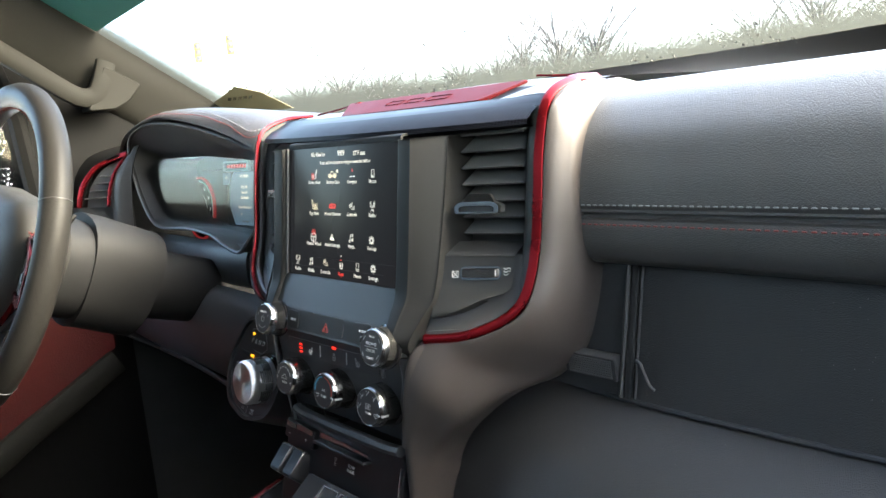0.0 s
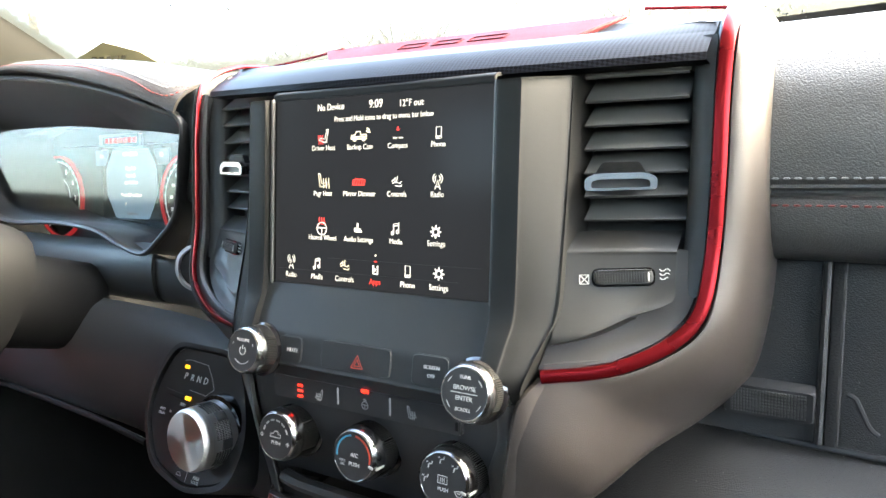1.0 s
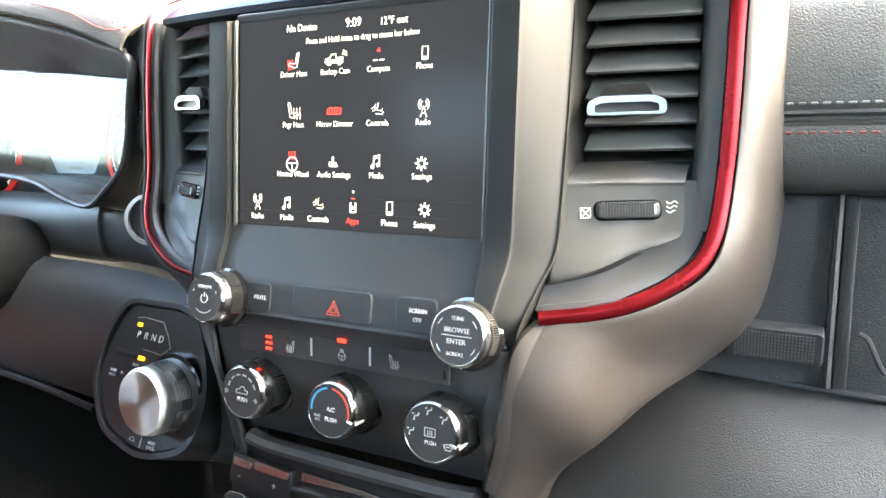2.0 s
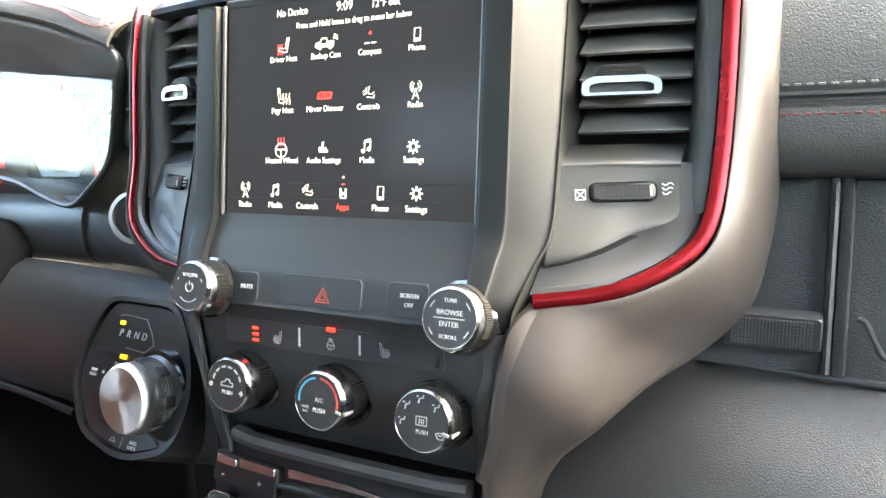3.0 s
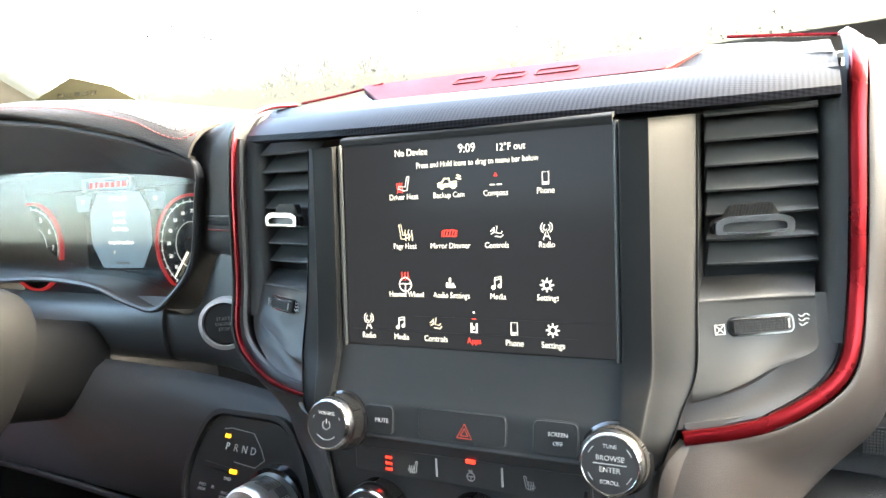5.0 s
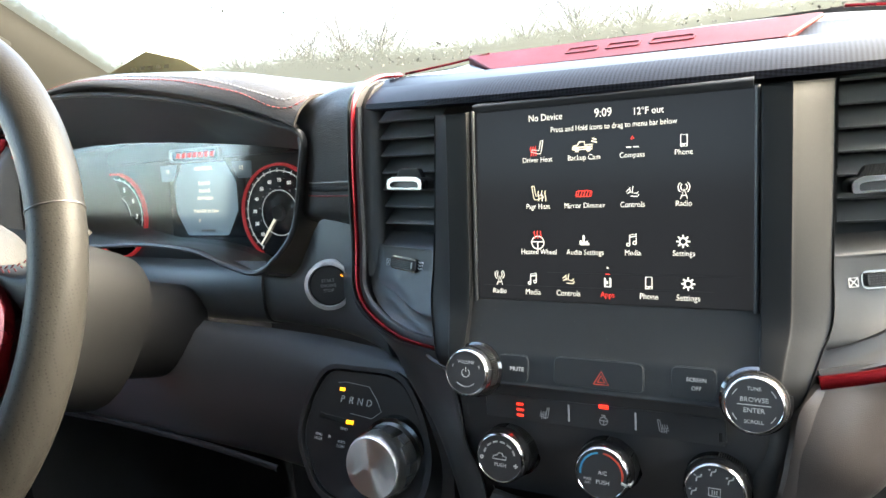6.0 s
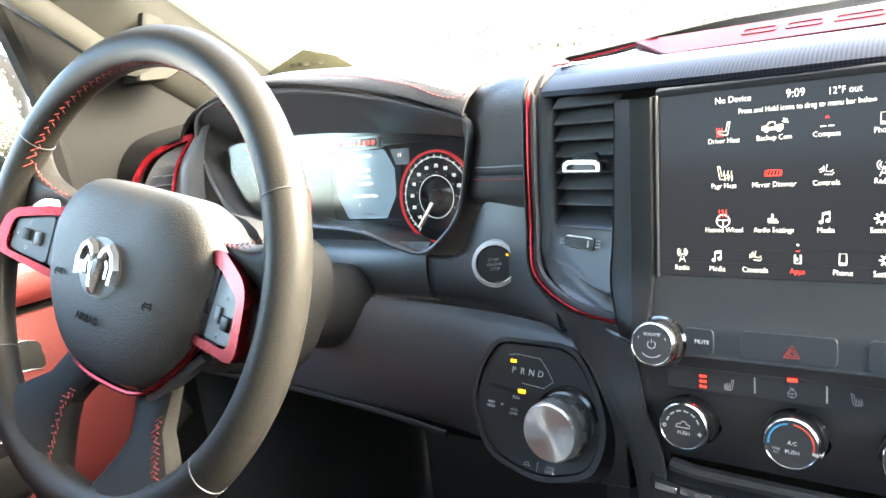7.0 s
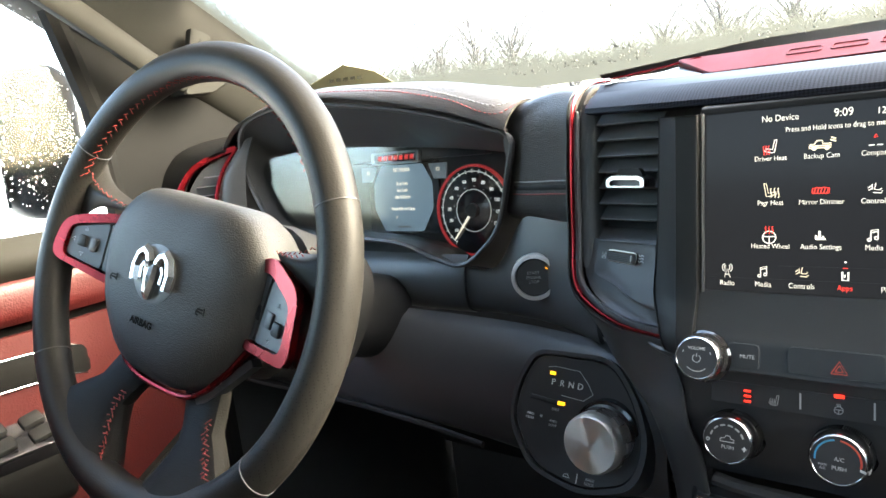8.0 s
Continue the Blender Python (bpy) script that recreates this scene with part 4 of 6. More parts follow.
for a in (29, 151, 216, 324):
    c, s_ = math.cos(radians(a)), math.sin(radians(a))
    part("rim_seam", sweep([WH @ Vector(((0.187 + 0.0170 * math.cos(t * math.pi / 12)) * c, (0.187 + 0.0170 * math.cos(t * math.pi / 12)) * s_, 0.0155 * math.sin(t * math.pi / 12))) for t in range(24)], ring(0.0012, 0.0012, 5), closed=True, up=WH.to_3x3() @ Vector((-s_, c, 0))), PLASTIC_BLACK, wheel)
for a0, a1 in ((40, 158),):
    pts = [WH @ Vector(((0.187 - 0.0163) * math.cos(radians(a0 + (a1 - a0) * i / 40)), (0.187 - 0.0163) * math.sin(radians(a0 + (a1 - a0) * i / 40)), 0.0055)) for i in range(41)]
    zig = [p + (WH.to_3x3() @ Vector((0, 0, 0.0024 * (-1) ** i))) for i, p in enumerate(spline(pts, 2))]
    seam(zig, STITCH_RED, wheel, 0.0044, 0.0046, 0.00042, "cross_stitching")
hub_line = rounded([(-0.106, 0.030), (-0.07, 0.070), (0.07, 0.070), (0.106, 0.030), (0.098, -0.040), (0.048, -0.094), (-0.048, -0.094), (-0.098, -0.040)], 0.034, 5)
HUB = WH @ pose(0, 0.003, -0.006) @ Matrix.Diagonal((1, 0.96, 1, 1))


def pod_plane(s):
    """The plane of a switch pod, which rises from the hub to the rim."""
    return WH @ pose(s * 0.09, 0, -0.010, 0, -s * 13, 0)


bm = sheet([[HUB @ Vector((p.x * k * 1.03, p.y * k * 1.03, z)) for p in hub_line] for k, z in ((0.9, -0.05), (1.0, -0.03), (1.0, -0.013), (0.995, -0.006), (0.978, 0.0005), (0.945, 0.0055), (0.88, 0.0100), (0.76, 0.0142), (0.6, 0.0168), (0.4, 0.0184), (0.2, 0.0192), (0.03, 0.0194))], close=True)
part("airbag_cover", bm, HUB_LEATHER, wheel, "domed black airbag cover")
for s in (1, -1):
    SP = pod_plane(s)
    if s > 0:
        red_o = rounded([(-0.004, 0.034), (0.0235, 0.0435), (0.067, 0.024), (0.0725, -0.032), (0.009, -0.0325), (-0.004, -0.030)], 0.015, 5)
        red_i = rounded([(-0.004, 0.026), (0.022, 0.0305), (0.059, 0.0125), (0.0595, -0.0245), (0.012, -0.0255), (-0.004, -0.0235)], 0.009, 5)
    else:
        red_o = rounded([(0.006, 0.040), (-0.038, 0.0335), (-0.0815, 0.021), (-0.090, -0.018), (-0.018, -0.0285), (0.006, -0.030)], 0.015, 5)
        red_i = rounded([(0.006, 0.0325), (-0.036, 0.0245), (-0.0715, 0.0157), (-0.0755, -0.0145), (-0.0134, -0.0215), (0.006, -0.0235)], 0.009, 5)
    part("spoke_trim", frame_slab(red_o, red_i, SP, -0.012, 0.002), RED_METAL, wheel, "red metal spoke trim")
    part("spoke", slab(red_o, SP, -0.03, -0.004), PLASTIC_GREY, wheel)
    a, b = Vector((s * 0.038, -0.072, -0.032)), Vector((s * 0.066, -0.162, -0.004))
    rows, edge = [], []
    for k in range(9):
        q = k / 8
        c = a.lerp(b, q) + Vector((s * 0.010 * math.sin(math.pi * q), 0, 0))
        wd, th = 0.056 - 0.012 * math.sin(math.pi * min(1, q * 1.1)) + 0.062 * max(0, q - 0.5) / 0.5, 0.016 + 0.012 * q
        edge.append((c + Vector((0.9, s * 0.43, 0)) * wd * 0.40 + Vector((0, 0, th * 0.46)), Vector((0.9, s * 0.43, 0))))
        side = Vector((0.9, s * 0.43, 0))
        rows.append([WH @ (c + side * x + Vector((0, 0, y))) for x, y in ring(wd, th, 14, 3)])
    low = part("lower_spoke", sheet(rows, close=True), SPOKE_LEATHER, wheel)
    along = spline([e[0] for e in edge[3:8]], 6)
    seam([WH @ (p + edge[4][1] * 0.0022 * (-1) ** i) for i, p in enumerate(along)], STITCH_RED, low, 0.0040, 0.0042, 0.0006)
part("hub_trim", sweep([HUB @ Vector((p[0] * 1.03, p[1] * 1.03, -0.006)) for p in spline([(-0.098, -0.034), (-0.075, -0.066), (-0.044, -0.093), (0, -0.0985), (0.044, -0.093), (0.075, -0.066), (0.098, -0.034)], 5)], ring(0.005, 0.007, 8), up=WH.to_3x3() @ Vector((0, 0, 1))), RED_METAL, wheel, "thin red line under the airbag cover")

column = root("steering_column", (-0.48, 0.0, 0.72), "dark plastic steering column shroud", "steering column")
ax = [WH @ Vector((0, -0.01, -0.035)), WH @ Vector((0, -0.012, -0.10)), WH @ Vector((0, -0.012, -0.12)), WH @ Vector((0, -0.02, -0.19)), WH @ Vector((0, -0.02, -0.30))]
part("collar", sweep([ax[0], ax[0].lerp(ax[1], 0.5), ax[1]], ring(0.128, 0.128, 24, 2.5), up=WH.to_3x3() @ Vector((0, 1, 0))), COLUMN_BLACK, column)
# column narrowed here to stand for the shade under the hood
part("column_shade_end", sweep([ax[3], ax[4]], ring(0.085, 0.10, 20), up=WH.to_3x3() @ Vector((0, 1, 0))), COLUMN_BLACK, column, "narrowed black column end standing for the hood's shade")
part("shroud", sweep([ax[1], ax[2], ax[3]], ring(0.132, 0.150, 24, 2.5), up=WH.to_3x3() @ Vector((0, 1, 0))), COLUMN_BLACK, column)


# ---- flat marks and icons ----
def strokes(lines, w, m, material, parent, name="icon", depth=0.0002, size=1.0):
    """Thin raised lines, in local units of 'size', on the surface m."""
    bms = []
    for line in lines:
        pts = [Vector((x * size, y * size, 0)) for x, y in line]
        left, right = [], []
        for i, p in enumerate(pts):
            a, b = pts[max(0, i - 1)], pts[min(len(pts) - 1, i + 1)]
            d = (b - a).normalized()
            k = Vector((-d.y, d.x, 0)) * w / 2
            left.append(p + k)
            right.append(p - k)
        bm = bmesh.new()
        lv = [bm.verts.new(m @ (q + Vector((0, 0, depth)))) for q in left]
        rv = [bm.verts.new(m @ (q + Vector((0, 0, depth)))) for q in right]
        l0 = [bm.verts.new(m @ q) for q in left]
        r0 = [bm.verts.new(m @ q) for q in right]
        for i in range(len(pts) - 1):
            bm.faces.new((rv[i], rv[i + 1], lv[i + 1], lv[i]))
            bm.faces.new((lv[i], lv[i + 1], l0[i + 1], l0[i]))
            bm.faces.new((r0[i], r0[i + 1], rv[i + 1], rv[i]))
        bms.append(bm)
    return part(name, merged(bms), material, parent, smooth=False)


def arc(r, a0, a1, n=12, cx=0.0, cy=0.0):
    return [(cx + r * math.cos(radians(a0 + (a1 - a0) * i / n)), cy + r * math.sin(radians(a0 + (a1 - a0) * i / n))) for i in range(n + 1)]


def box_line(x0, y0, x1, y1):
    return [(x0, y0), (x1, y0), (x1, y1), (x0, y1), (x0, y0), (x0 + 0.01 * (x1 - x0), y0)]


def waves(x0, x1, n, y0, y1):
    return [[(x0 + (x1 - x0) * i / max(1, n - 1) + 0.07 * math.sin(5.0 * k / 4), y0 + (y1 - y0) * k / 5) for k in range(6)] for i in range(n)]


SEAT = [[(0.75, 1.0), (0.45, 0.95), (0.2, -0.3), (-0.7, -0.15), (-0.85, -0.45), (0.1, -0.75), (0.45, -0.7), (0.75, 1.0)]]
SEAT_HEAT = waves(-0.55, 0.1, 3, -0.9, 0.35)
MAST = [[(-0.45, -1), (0, 0.35), (0.45, -1)], [(-0.3, -0.55), (0.3, -0.55)], arc(0.42, 120, 240, 8, 0, 0.55), arc(0.42, -60, 60, 8, 0, 0.55), arc(0.75, 125, 235, 8, 0, 0.55), arc(0.75, -55, 55, 8, 0, 0.55)]
NOTE = [[(-0.35, -0.55), (-0.35, 0.75), (0.55, 0.95), (0.55, -0.3)], [(-0.35, 0.45), (0.55, 0.65)], arc(0.22, 0, 360, 10, -0.55, -0.6), arc(0.22, 0, 360, 10, 0.35, -0.35)]
PHONE_MARK = [box_line(-0.5, -0.95, 0.5, 0.95), [(-0.5, -0.6), (0.5, -0.6)], [(-0.12, -0.78), (0.12, -0.78)]]
GEAR = [arc(0.5, 0, 360, 20)] + [[(0.6 * math.cos(a * math.pi / 4), 0.6 * math.sin(a * math.pi / 4)), (0.98 * math.cos(a * math.pi / 4), 0.98 * math.sin(a * math.pi / 4))] for a in range(8)]
CONTROLS = [[(0.1, 0.95), (-0.05, 0.0), (0.65, -0.1), (0.85, 0.2)], [(-0.25, -0.45), (0.75, -0.55), (0.95, -0.2)], [(-0.9, 0.2), (-0.4, 0.55)], [(-0.8, -0.15), (-0.3, 0.15)], [(-0.35, 0.8), (-0.3, 0.0)]]
BARS = [[(-0.6, -0.6), (0.85, -0.6)], [(-0.55, -0.7), (-0.55, 0.0)], [(-0.05, -0.7), (-0.05, 0.75)], [(0.45, -0.7), (0.45, -0.1)]]
STEER = [arc(0.85, 0, 360, 20), [(-0.8, 0.1), (0.8, 0.1)], [(0, 0.1), (0, -0.85)]]

# ---- touch screen contents ----
def on_screen(u, v, lift=0.0003):
    return SM @ pose(u / 1000, v / 1000, lift)


def words(text, u, v, size=0.0046, material=None, wide=0.86):
    lettering(text, size, on_screen(u, v) @ Matrix.Diagonal((wide, 1, 1, 1)), material or GLOW_WHITE, tscreen, "label", 0.00005, -0.00003)


words("No Device", -35.2, 53.0, 0.0058)
words("9:09", 0.5, 53.0, 0.0072)
words("12°F out", 26.4, 52.1, 0.0058)
words("Press and Hold icons to drag to menu bar below", 5.2, 45.1, 0.0047, wide=0.80)
for row, names in ((27.4, ("Driver Heat", "Backup Cam", "Compass", "Phone")), (-1.5, ("Psgr Heat", "Mirror Dimmer", "Controls", "Radio")), (-29.9, ("Heated Wheel", "Audio Settings", "Media", "Settings"))):
    for u, text in zip((-40.8, -11.3, 17.3, 45.9), names):
        words(text, u, row)
for u, text in zip((-67.7, -45.0, -22.0, 2.2, 26.4, 48.2), ("Radio", "Media", "Controls", "Apps", "Phone", "Settings")):
    words(text, u, -55.4, 0.0049, GLOW_RED if text == "Apps" else GLOW_WHITE)


def glyph(lines, u, v, size=0.0044, w=0.0008, material=None):
    strokes(lines, w * 0.58, on_screen(u, v), material or GLOW_WHITE, tscreen, "app_icon", 0.00005, size * 0.82)


glyph(SEAT, -40.5, 34.6, 0.0058, 0.0008)
glyph(SEAT_HEAT, -42.2, 34.2, 0.0058, 0.0009, GLOW_RED)
glyph([[(-1.3, -0.35), (-1.2, 0.05), (-0.75, 0.1), (-0.5, 0.5), (0.1, 0.5), (0.15, 0.1), (1.0, 0.15), (1.0, -0.35), (-1.3, -0.35)], [(-1.2, -0.12), (1.0, -0.1)]], -11.4, 34.2, 0.0064, 0.0013, GLOW_CREAM)
glyph([[(0.95, 0.55), (1.6, 0.35)], [(1.05, 0.85), (1.55, 0.65)], arc(0.2, 0, 360, 10, -0.8, -0.4), arc(0.2, 0, 360, 10, 0.6, -0.4)], -11.4, 34.2, 0.0062, 0.0015, GLOW_CREAM)
glyph([[(-0.4, 0.2), (0, 1.0), (0.4, 0.2), (-0.4, 0.2)]], 17.5, 36.2, 0.0028, 0.0008, GLOW_RED)
glyph([[(-1, 0), (-0.15, 0)], [(0.15, 0), (1, 0)]], 17.5, 32.0, 0.0044, 0.0011)
glyph(PHONE_MARK, 46.0, 34.0, 0.0042, 0.0008)
glyph([[(-x, y) for x, y in SEAT[0]]], -41.0, 6.4, 0.0060, 0.0008, GLOW_CREAM)
glyph(waves(-0.1, 0.8, 3, -0.9, 0.4), -39.8, 6.2, 0.0060, 0.0009, GLOW_CREAM)
glyph([[(-1.3, -0.5), (1.3, -0.5), (1.4, 0.35), (0.5, 0.5), (0, 0.42), (-0.5, 0.5), (-1.2, 0.35), (-1.3, -0.5)]] + [[(-1.0 + 0.5 * i, -0.45), (-0.75 + 0.5 * i, 0.4)] for i in range(5)], -11.7, 5.8, 0.0044, 0.0009, GLOW_RED)
glyph(CONTROLS, 17.3, 5.4, 0.0050, 0.0008)
glyph(MAST, 46.0, 5.4, 0.0052)
glyph(STEER, -41.3, -24.0, 0.0058, 0.0010)
glyph(waves(-0.5, 0.5, 3, -0.2, 1.0), -41.3, -20.8, 0.0050, 0.0010, GLOW_RED)
glyph(BARS, -11.8, -22.5, 0.0046, 0.0022)
glyph(NOTE, 17.0, -22.5, 0.0050, 0.0010)
glyph(GEAR, 45.5, -23.0, 0.0047, 0.0015)
glyph(MAST, -67.6, -47.2, 0.0052)
glyph(NOTE, -45.0, -47.2, 0.0050, 0.0010)
glyph(CONTROLS, -22.0, -47.0, 0.0050, 0.0009, GLOW_CREAM)
glyph([[(-0.45, 0.6), (-0.45, -0.85), (0.45, -0.85), (0.45, 0.6)], [(-0.1, 0.1), (-0.1, -0.4)]], 2.4, -47.3, 0.0044, 0.0018)
glyph([[(-0.35, 0.1), (0.35, 0.1)]], 2.4, -43.2, 0.0044, 0.0010, GLOW_RED)
glyph([arc(0.1, 0, 360, 8)], 2.4, -39.0, 0.0044, 0.0010)
glyph(PHONE_MARK, 26.4, -47.3, 0.0044, 0.0009)
glyph(GEAR, 48.2, -47.2, 0.0047, 0.0015)
strokes([[(-36, -42.6), (76, -42.6)], [(-79, -51.5), (62, -51.5)]], 0.00025, on_screen(0, 0), PLASTIC_GREY, tscreen, "divider_line", 0.00003, 0.001)
for s in (-1, 1):
    part("frame_strip", sweep([SM @ Vector((s * 0.0836, v, 0.0022)) for v in (-0.062, 0.0, 0.0605)], ring(0.0028, 0.0030, 8), up=(0, -1, 0)), PLASTIC, tscreen, "grey bevel beside the glass")

# red plate badge: raised plain blocks
for i, (w, u) in enumerate(((0.024, -0.034), (0.024, -0.004), (0.030, 0.030))):
    o = rounded([(u - w / 2, -0.006), (u + w / 2, -0.006), (u + w / 2, 0.007), (u - w / 2, 0.007)], 0.003)
    q = rounded([(u - w / 2 + 0.0012, -0.0048), (u + w / 2 - 0.0012, -0.0048), (u + w / 2 - 0.0012, 0.0058), (u - w / 2 + 0.0012, 0.0058)], 0.0025)
    part("badge_block", frame_slab(o, q, plate_m, 0.0015, 0.0027), RED_PLATE, redp)


# ---- knobs and buttons ----
def knob(name, x, z, r, h, lean, label, parent):
    y = face_y(z) + 0.001
    m = face_at(x, y, z, lean)
    ob = part(name, lathe([(r * 1.16, 0.0), (r * 1.16, 0.0025), (r * 1.05, 0.004)], m, 44), GLOSS_BLACK, parent, label)
    part("side", lathe([(r * 1.06, 0.003), (r * 1.03, h * 0.60), (r * 0.995, h * 0.62)], m, 44), KNOB_SIDE, ob, "bronze grey knob side")
    bms = []
    for i in range(-14, 15):
        a = radians((60 if i % 2 else 0) + i * 2.0)
        bms.append(block((0.0005, 0.0006, h * 0.5), m @ pose(r * 1.04 * math.cos(a), r * 1.04 * math.sin(a), h * 0.42, 0, 0, math.degrees(a))))
    part("ribs", merged(bms), PLASTIC_GREY, ob)
    part("rim", lathe([(r * 0.985, h * 0.60), (r * 1.012, h * 0.62), (r * 0.995, h * 0.86), (r * 0.915, h * 0.98), (r * 0.875, h), (r * 0.86, h * 0.99)], m, 44), ALU, ob, "bright aluminium rim")
    part("face", lathe([(0.0, h * 0.985), (r * 0.865, h * 0.985), (r * 0.865, h * 0.9)], m, 44), PLASTIC_BLACK, ob)
    return ob, m @ pose(0, 0, h * 0.987)


audio = root("audio_controls", (SX, -0.01, 0.70), "dark audio control strip with two silver rimmed knobs", "control panel")
ob, m = knob("volume_knob", -0.0816, 0.7002, 0.0152, 0.0190, 14, "silver rimmed volume knob", audio)
lettering("VOLUME", 0.0029, m @ pose(0, 0.0066, 0), WHITE_PRINT, ob)
strokes([arc(0.0026, 125, 415, 14), [(0, 0.0008), (0, 0.0034)], arc(0.0085, 225, 315, 10), arc(0.0098, 150, 160, 3), arc(0.0098, 20, 30, 3)], 0.0005, m, WHITE_PRINT, ob)
ob, m = knob("tune_knob", 0.0806, 0.6985, 0.0156, 0.0170, 14, "silver rimmed tune and scroll knob", audio)
for text, v, s in (("TUNE", 0.0084, 0.0026), ("BROWSE", 0.0028, 0.0034), ("ENTER", -0.0026, 0.0034), ("SCROLL", -0.0084, 0.0026)):
    lettering(text, s, m @ pose(0, v, 0), WHITE_PRINT, ob)
strokes([[(-0.008, 0.0002), (0.008, 0.0002)], arc(0.0112, 135, 155, 4), arc(0.0112, 25, 45, 4), arc(0.0112, 205, 225, 4), arc(0.0112, 315, 335, 4)], 0.0004, m, WHITE_PRINT, ob)


def plate_face(x, z, lift=0.0012):
    return face_at(x, face_y(z) - lift, z, 15)


def button(name, x, z, w, h, label=""):
    o = rounded([(-w / 2, -h / 2), (w / 2, -h / 2), (w / 2, h / 2), (-w / 2, h / 2)], 0.004)
    q = rounded([(-w / 2 + 0.0006, -h / 2), (w / 2 - 0.0006, -h / 2), (w / 2 - 0.0006, h / 2 - 0.0006), (-w / 2 + 0.0006, h / 2 - 0.0006)], 0.0036)
    ob = part(name, slab(q, plate_face(x, z, 0.0), -0.002, 0.0012, 0.0003), FACE_DARK, audio, label)
    part("gap", frame_slab(o, q, plate_face(x, z, 0.0), -0.002, 0.0007), PLASTIC_BLACK, ob)
    return ob


ob = button("mute_button", -0.057, 0.7035, 0.021, 0.017)
lettering("MUTE", 0.0036, plate_face(-0.0542, 0.7035, 0.0018), WHITE_PRINT, ob)
ob = button("hazard_button", -0.004, 0.7045, 0.054, 0.017)
HAZ = mat("dull_red_print", (0.42, 0.05, 0.03), 0.5)
strokes([[(-1, -0.75), (1, -0.75), (0, 1), (-1, -0.75), (-0.9, -0.75)], [(-0.5, -0.45), (0.5, -0.45), (0, 0.45), (-0.5, -0.45), (-0.4, -0.45)]], 0.0006, plate_face(-0.0015, 0.7025, 0.0018), HAZ, ob, "hazard_triangle", 0.0002, 0.0044)
ob = button("screen_off_button", 0.0495, 0.7045, 0.025, 0.018)
lettering("SCREEN", 0.0030, plate_face(0.0510, 0.7068, 0.0018), WHITE_PRINT, ob)
lettering("OFF", 0.0030, plate_face(0.0510, 0.7023, 0.0018), WHITE_PRINT, ob)

climate = root("climate_controls", (SX, -0.01, 0.61), "black climate control panel with three silver rimmed knobs", "control panel")
strip = part("button_strip", slab(rounded([(-0.072, -0.0075), (0.074, -0.0075), (0.074, 0.0085), (-0.072, 0.0075)], 0.002), face_at(-0.0085, -0.0142, 0.6740, 5), -0.006, 0.003, 0.0008), PLASTIC_BLACK, climate)
STR = face_at(-0.0090, -0.0172, 0.6740, 5) @ pose(0, 0, 0.0002)
for k in (-1, 0, 1):
    part("seat_heat_light", block((0.0042, 0.0012, 0.0006), STR @ pose(-0.0475, -0.0005 + k * 0.0036, 0.0001)), LED_RED, strip, "lit red level light")
strokes(SEAT + SEAT_HEAT, 0.0004, STR @ pose(-0.031, -0.001, 0), WHITE_PRINT, strip, "seat_icon", 0.0002, 0.0040)
strokes([[(-x, y) for x, y in q] for q in SEAT + SEAT_HEAT], 0.0005, STR @ pose(0.0405, 0.0, 0), GREY_PRINT, strip, "seat_icon", 0.0002, 0.0040)
strokes(STEER + waves(-0.3, 0.3, 3, 0.9, 1.5), 0.0005, STR @ pose(0.006, -0.0012, 0), GREY_PRINT, strip, "wheel_icon", 0.0002, 0.0028)
part("wheel_heat_light", block((0.0056, 0.0022, 0.0008), STR @ pose(0.0063, 0.0078, 0.0002), 0.0002), LED_RED, strip, "lit red wheel heat light")
for x in (-0.0155, 0.025):
    part("divider", block((0.0010, 0.0105, 0.0008), STR @ pose(x, 0.0012, 0)), WHITE_PRINT, strip)
part("strip_end", block((0.0022, 0.0055, 0.001), STR @ pose(0.0715, -0.002, 0), 0.0004), PLASTIC_GREY, strip)
KL = 9
ob, m = knob("fan_knob", -0.0663, 0.6422, 0.0170, 0.0268, KL, "silver rimmed fan knob", climate)
lettering("PUSH", 0.0034, m @ pose(0.0005, -0.0042, 0), WHITE_PRINT, ob)
strokes([[(-0.0045, -0.0005), (-0.004, 0.0015), (-0.0015, 0.002), (-0.0005, 0.0036), (0.002, 0.0036), (0.0025, 0.0018), (0.0045, 0.0015), (0.0045, -0.0005), (-0.0045, -0.0005)]], 0.0006, m, WHITE_PRINT, ob)
strokes([arc(0.0108, 165 - 26 * i, 147 - 26 * i, 4) for i in range(6)], 0.0011, m, WHITE_PRINT, ob, "fan_scale")
strokes([arc(0.0010, 0, 360, 8, -0.0122, -0.0005), [(0.0095, -0.0035), (0.0125, -0.0035)], [(0.011, -0.002), (0.011, -0.005)]], 0.0008, m, WHITE_PRINT, ob)
ob, m = knob("temperature_knob", -0.0015, 0.6430, 0.0170, 0.0268, KL, "silver rimmed temperature knob with blue and red arc", climate)
lettering("A/C", 0.0034, m @ pose(0.0008, 0.0006, 0), WHITE_PRINT, ob)
lettering("PUSH", 0.0034, m @ pose(0.0008, -0.0050, 0), WHITE_PRINT, ob)
lettering("MAX\nA/C", 0.0022, m @ pose(-0.0082, -0.0050, 0), GREY_PRINT, ob)
BLUE_PRINT = mat("blue_print", (0.06, 0.30, 0.50), 0.5)
RED_PRINT = mat("red_print", (0.55, 0.07, 0.04), 0.5)
strokes([arc(0.0125, 98, 185, 16)], 0.0011, m, BLUE_PRINT, ob, "blue_arc")
strokes([arc(0.0125, 84, -12, 16)], 0.0011, m, RED_PRINT, ob, "red_arc")
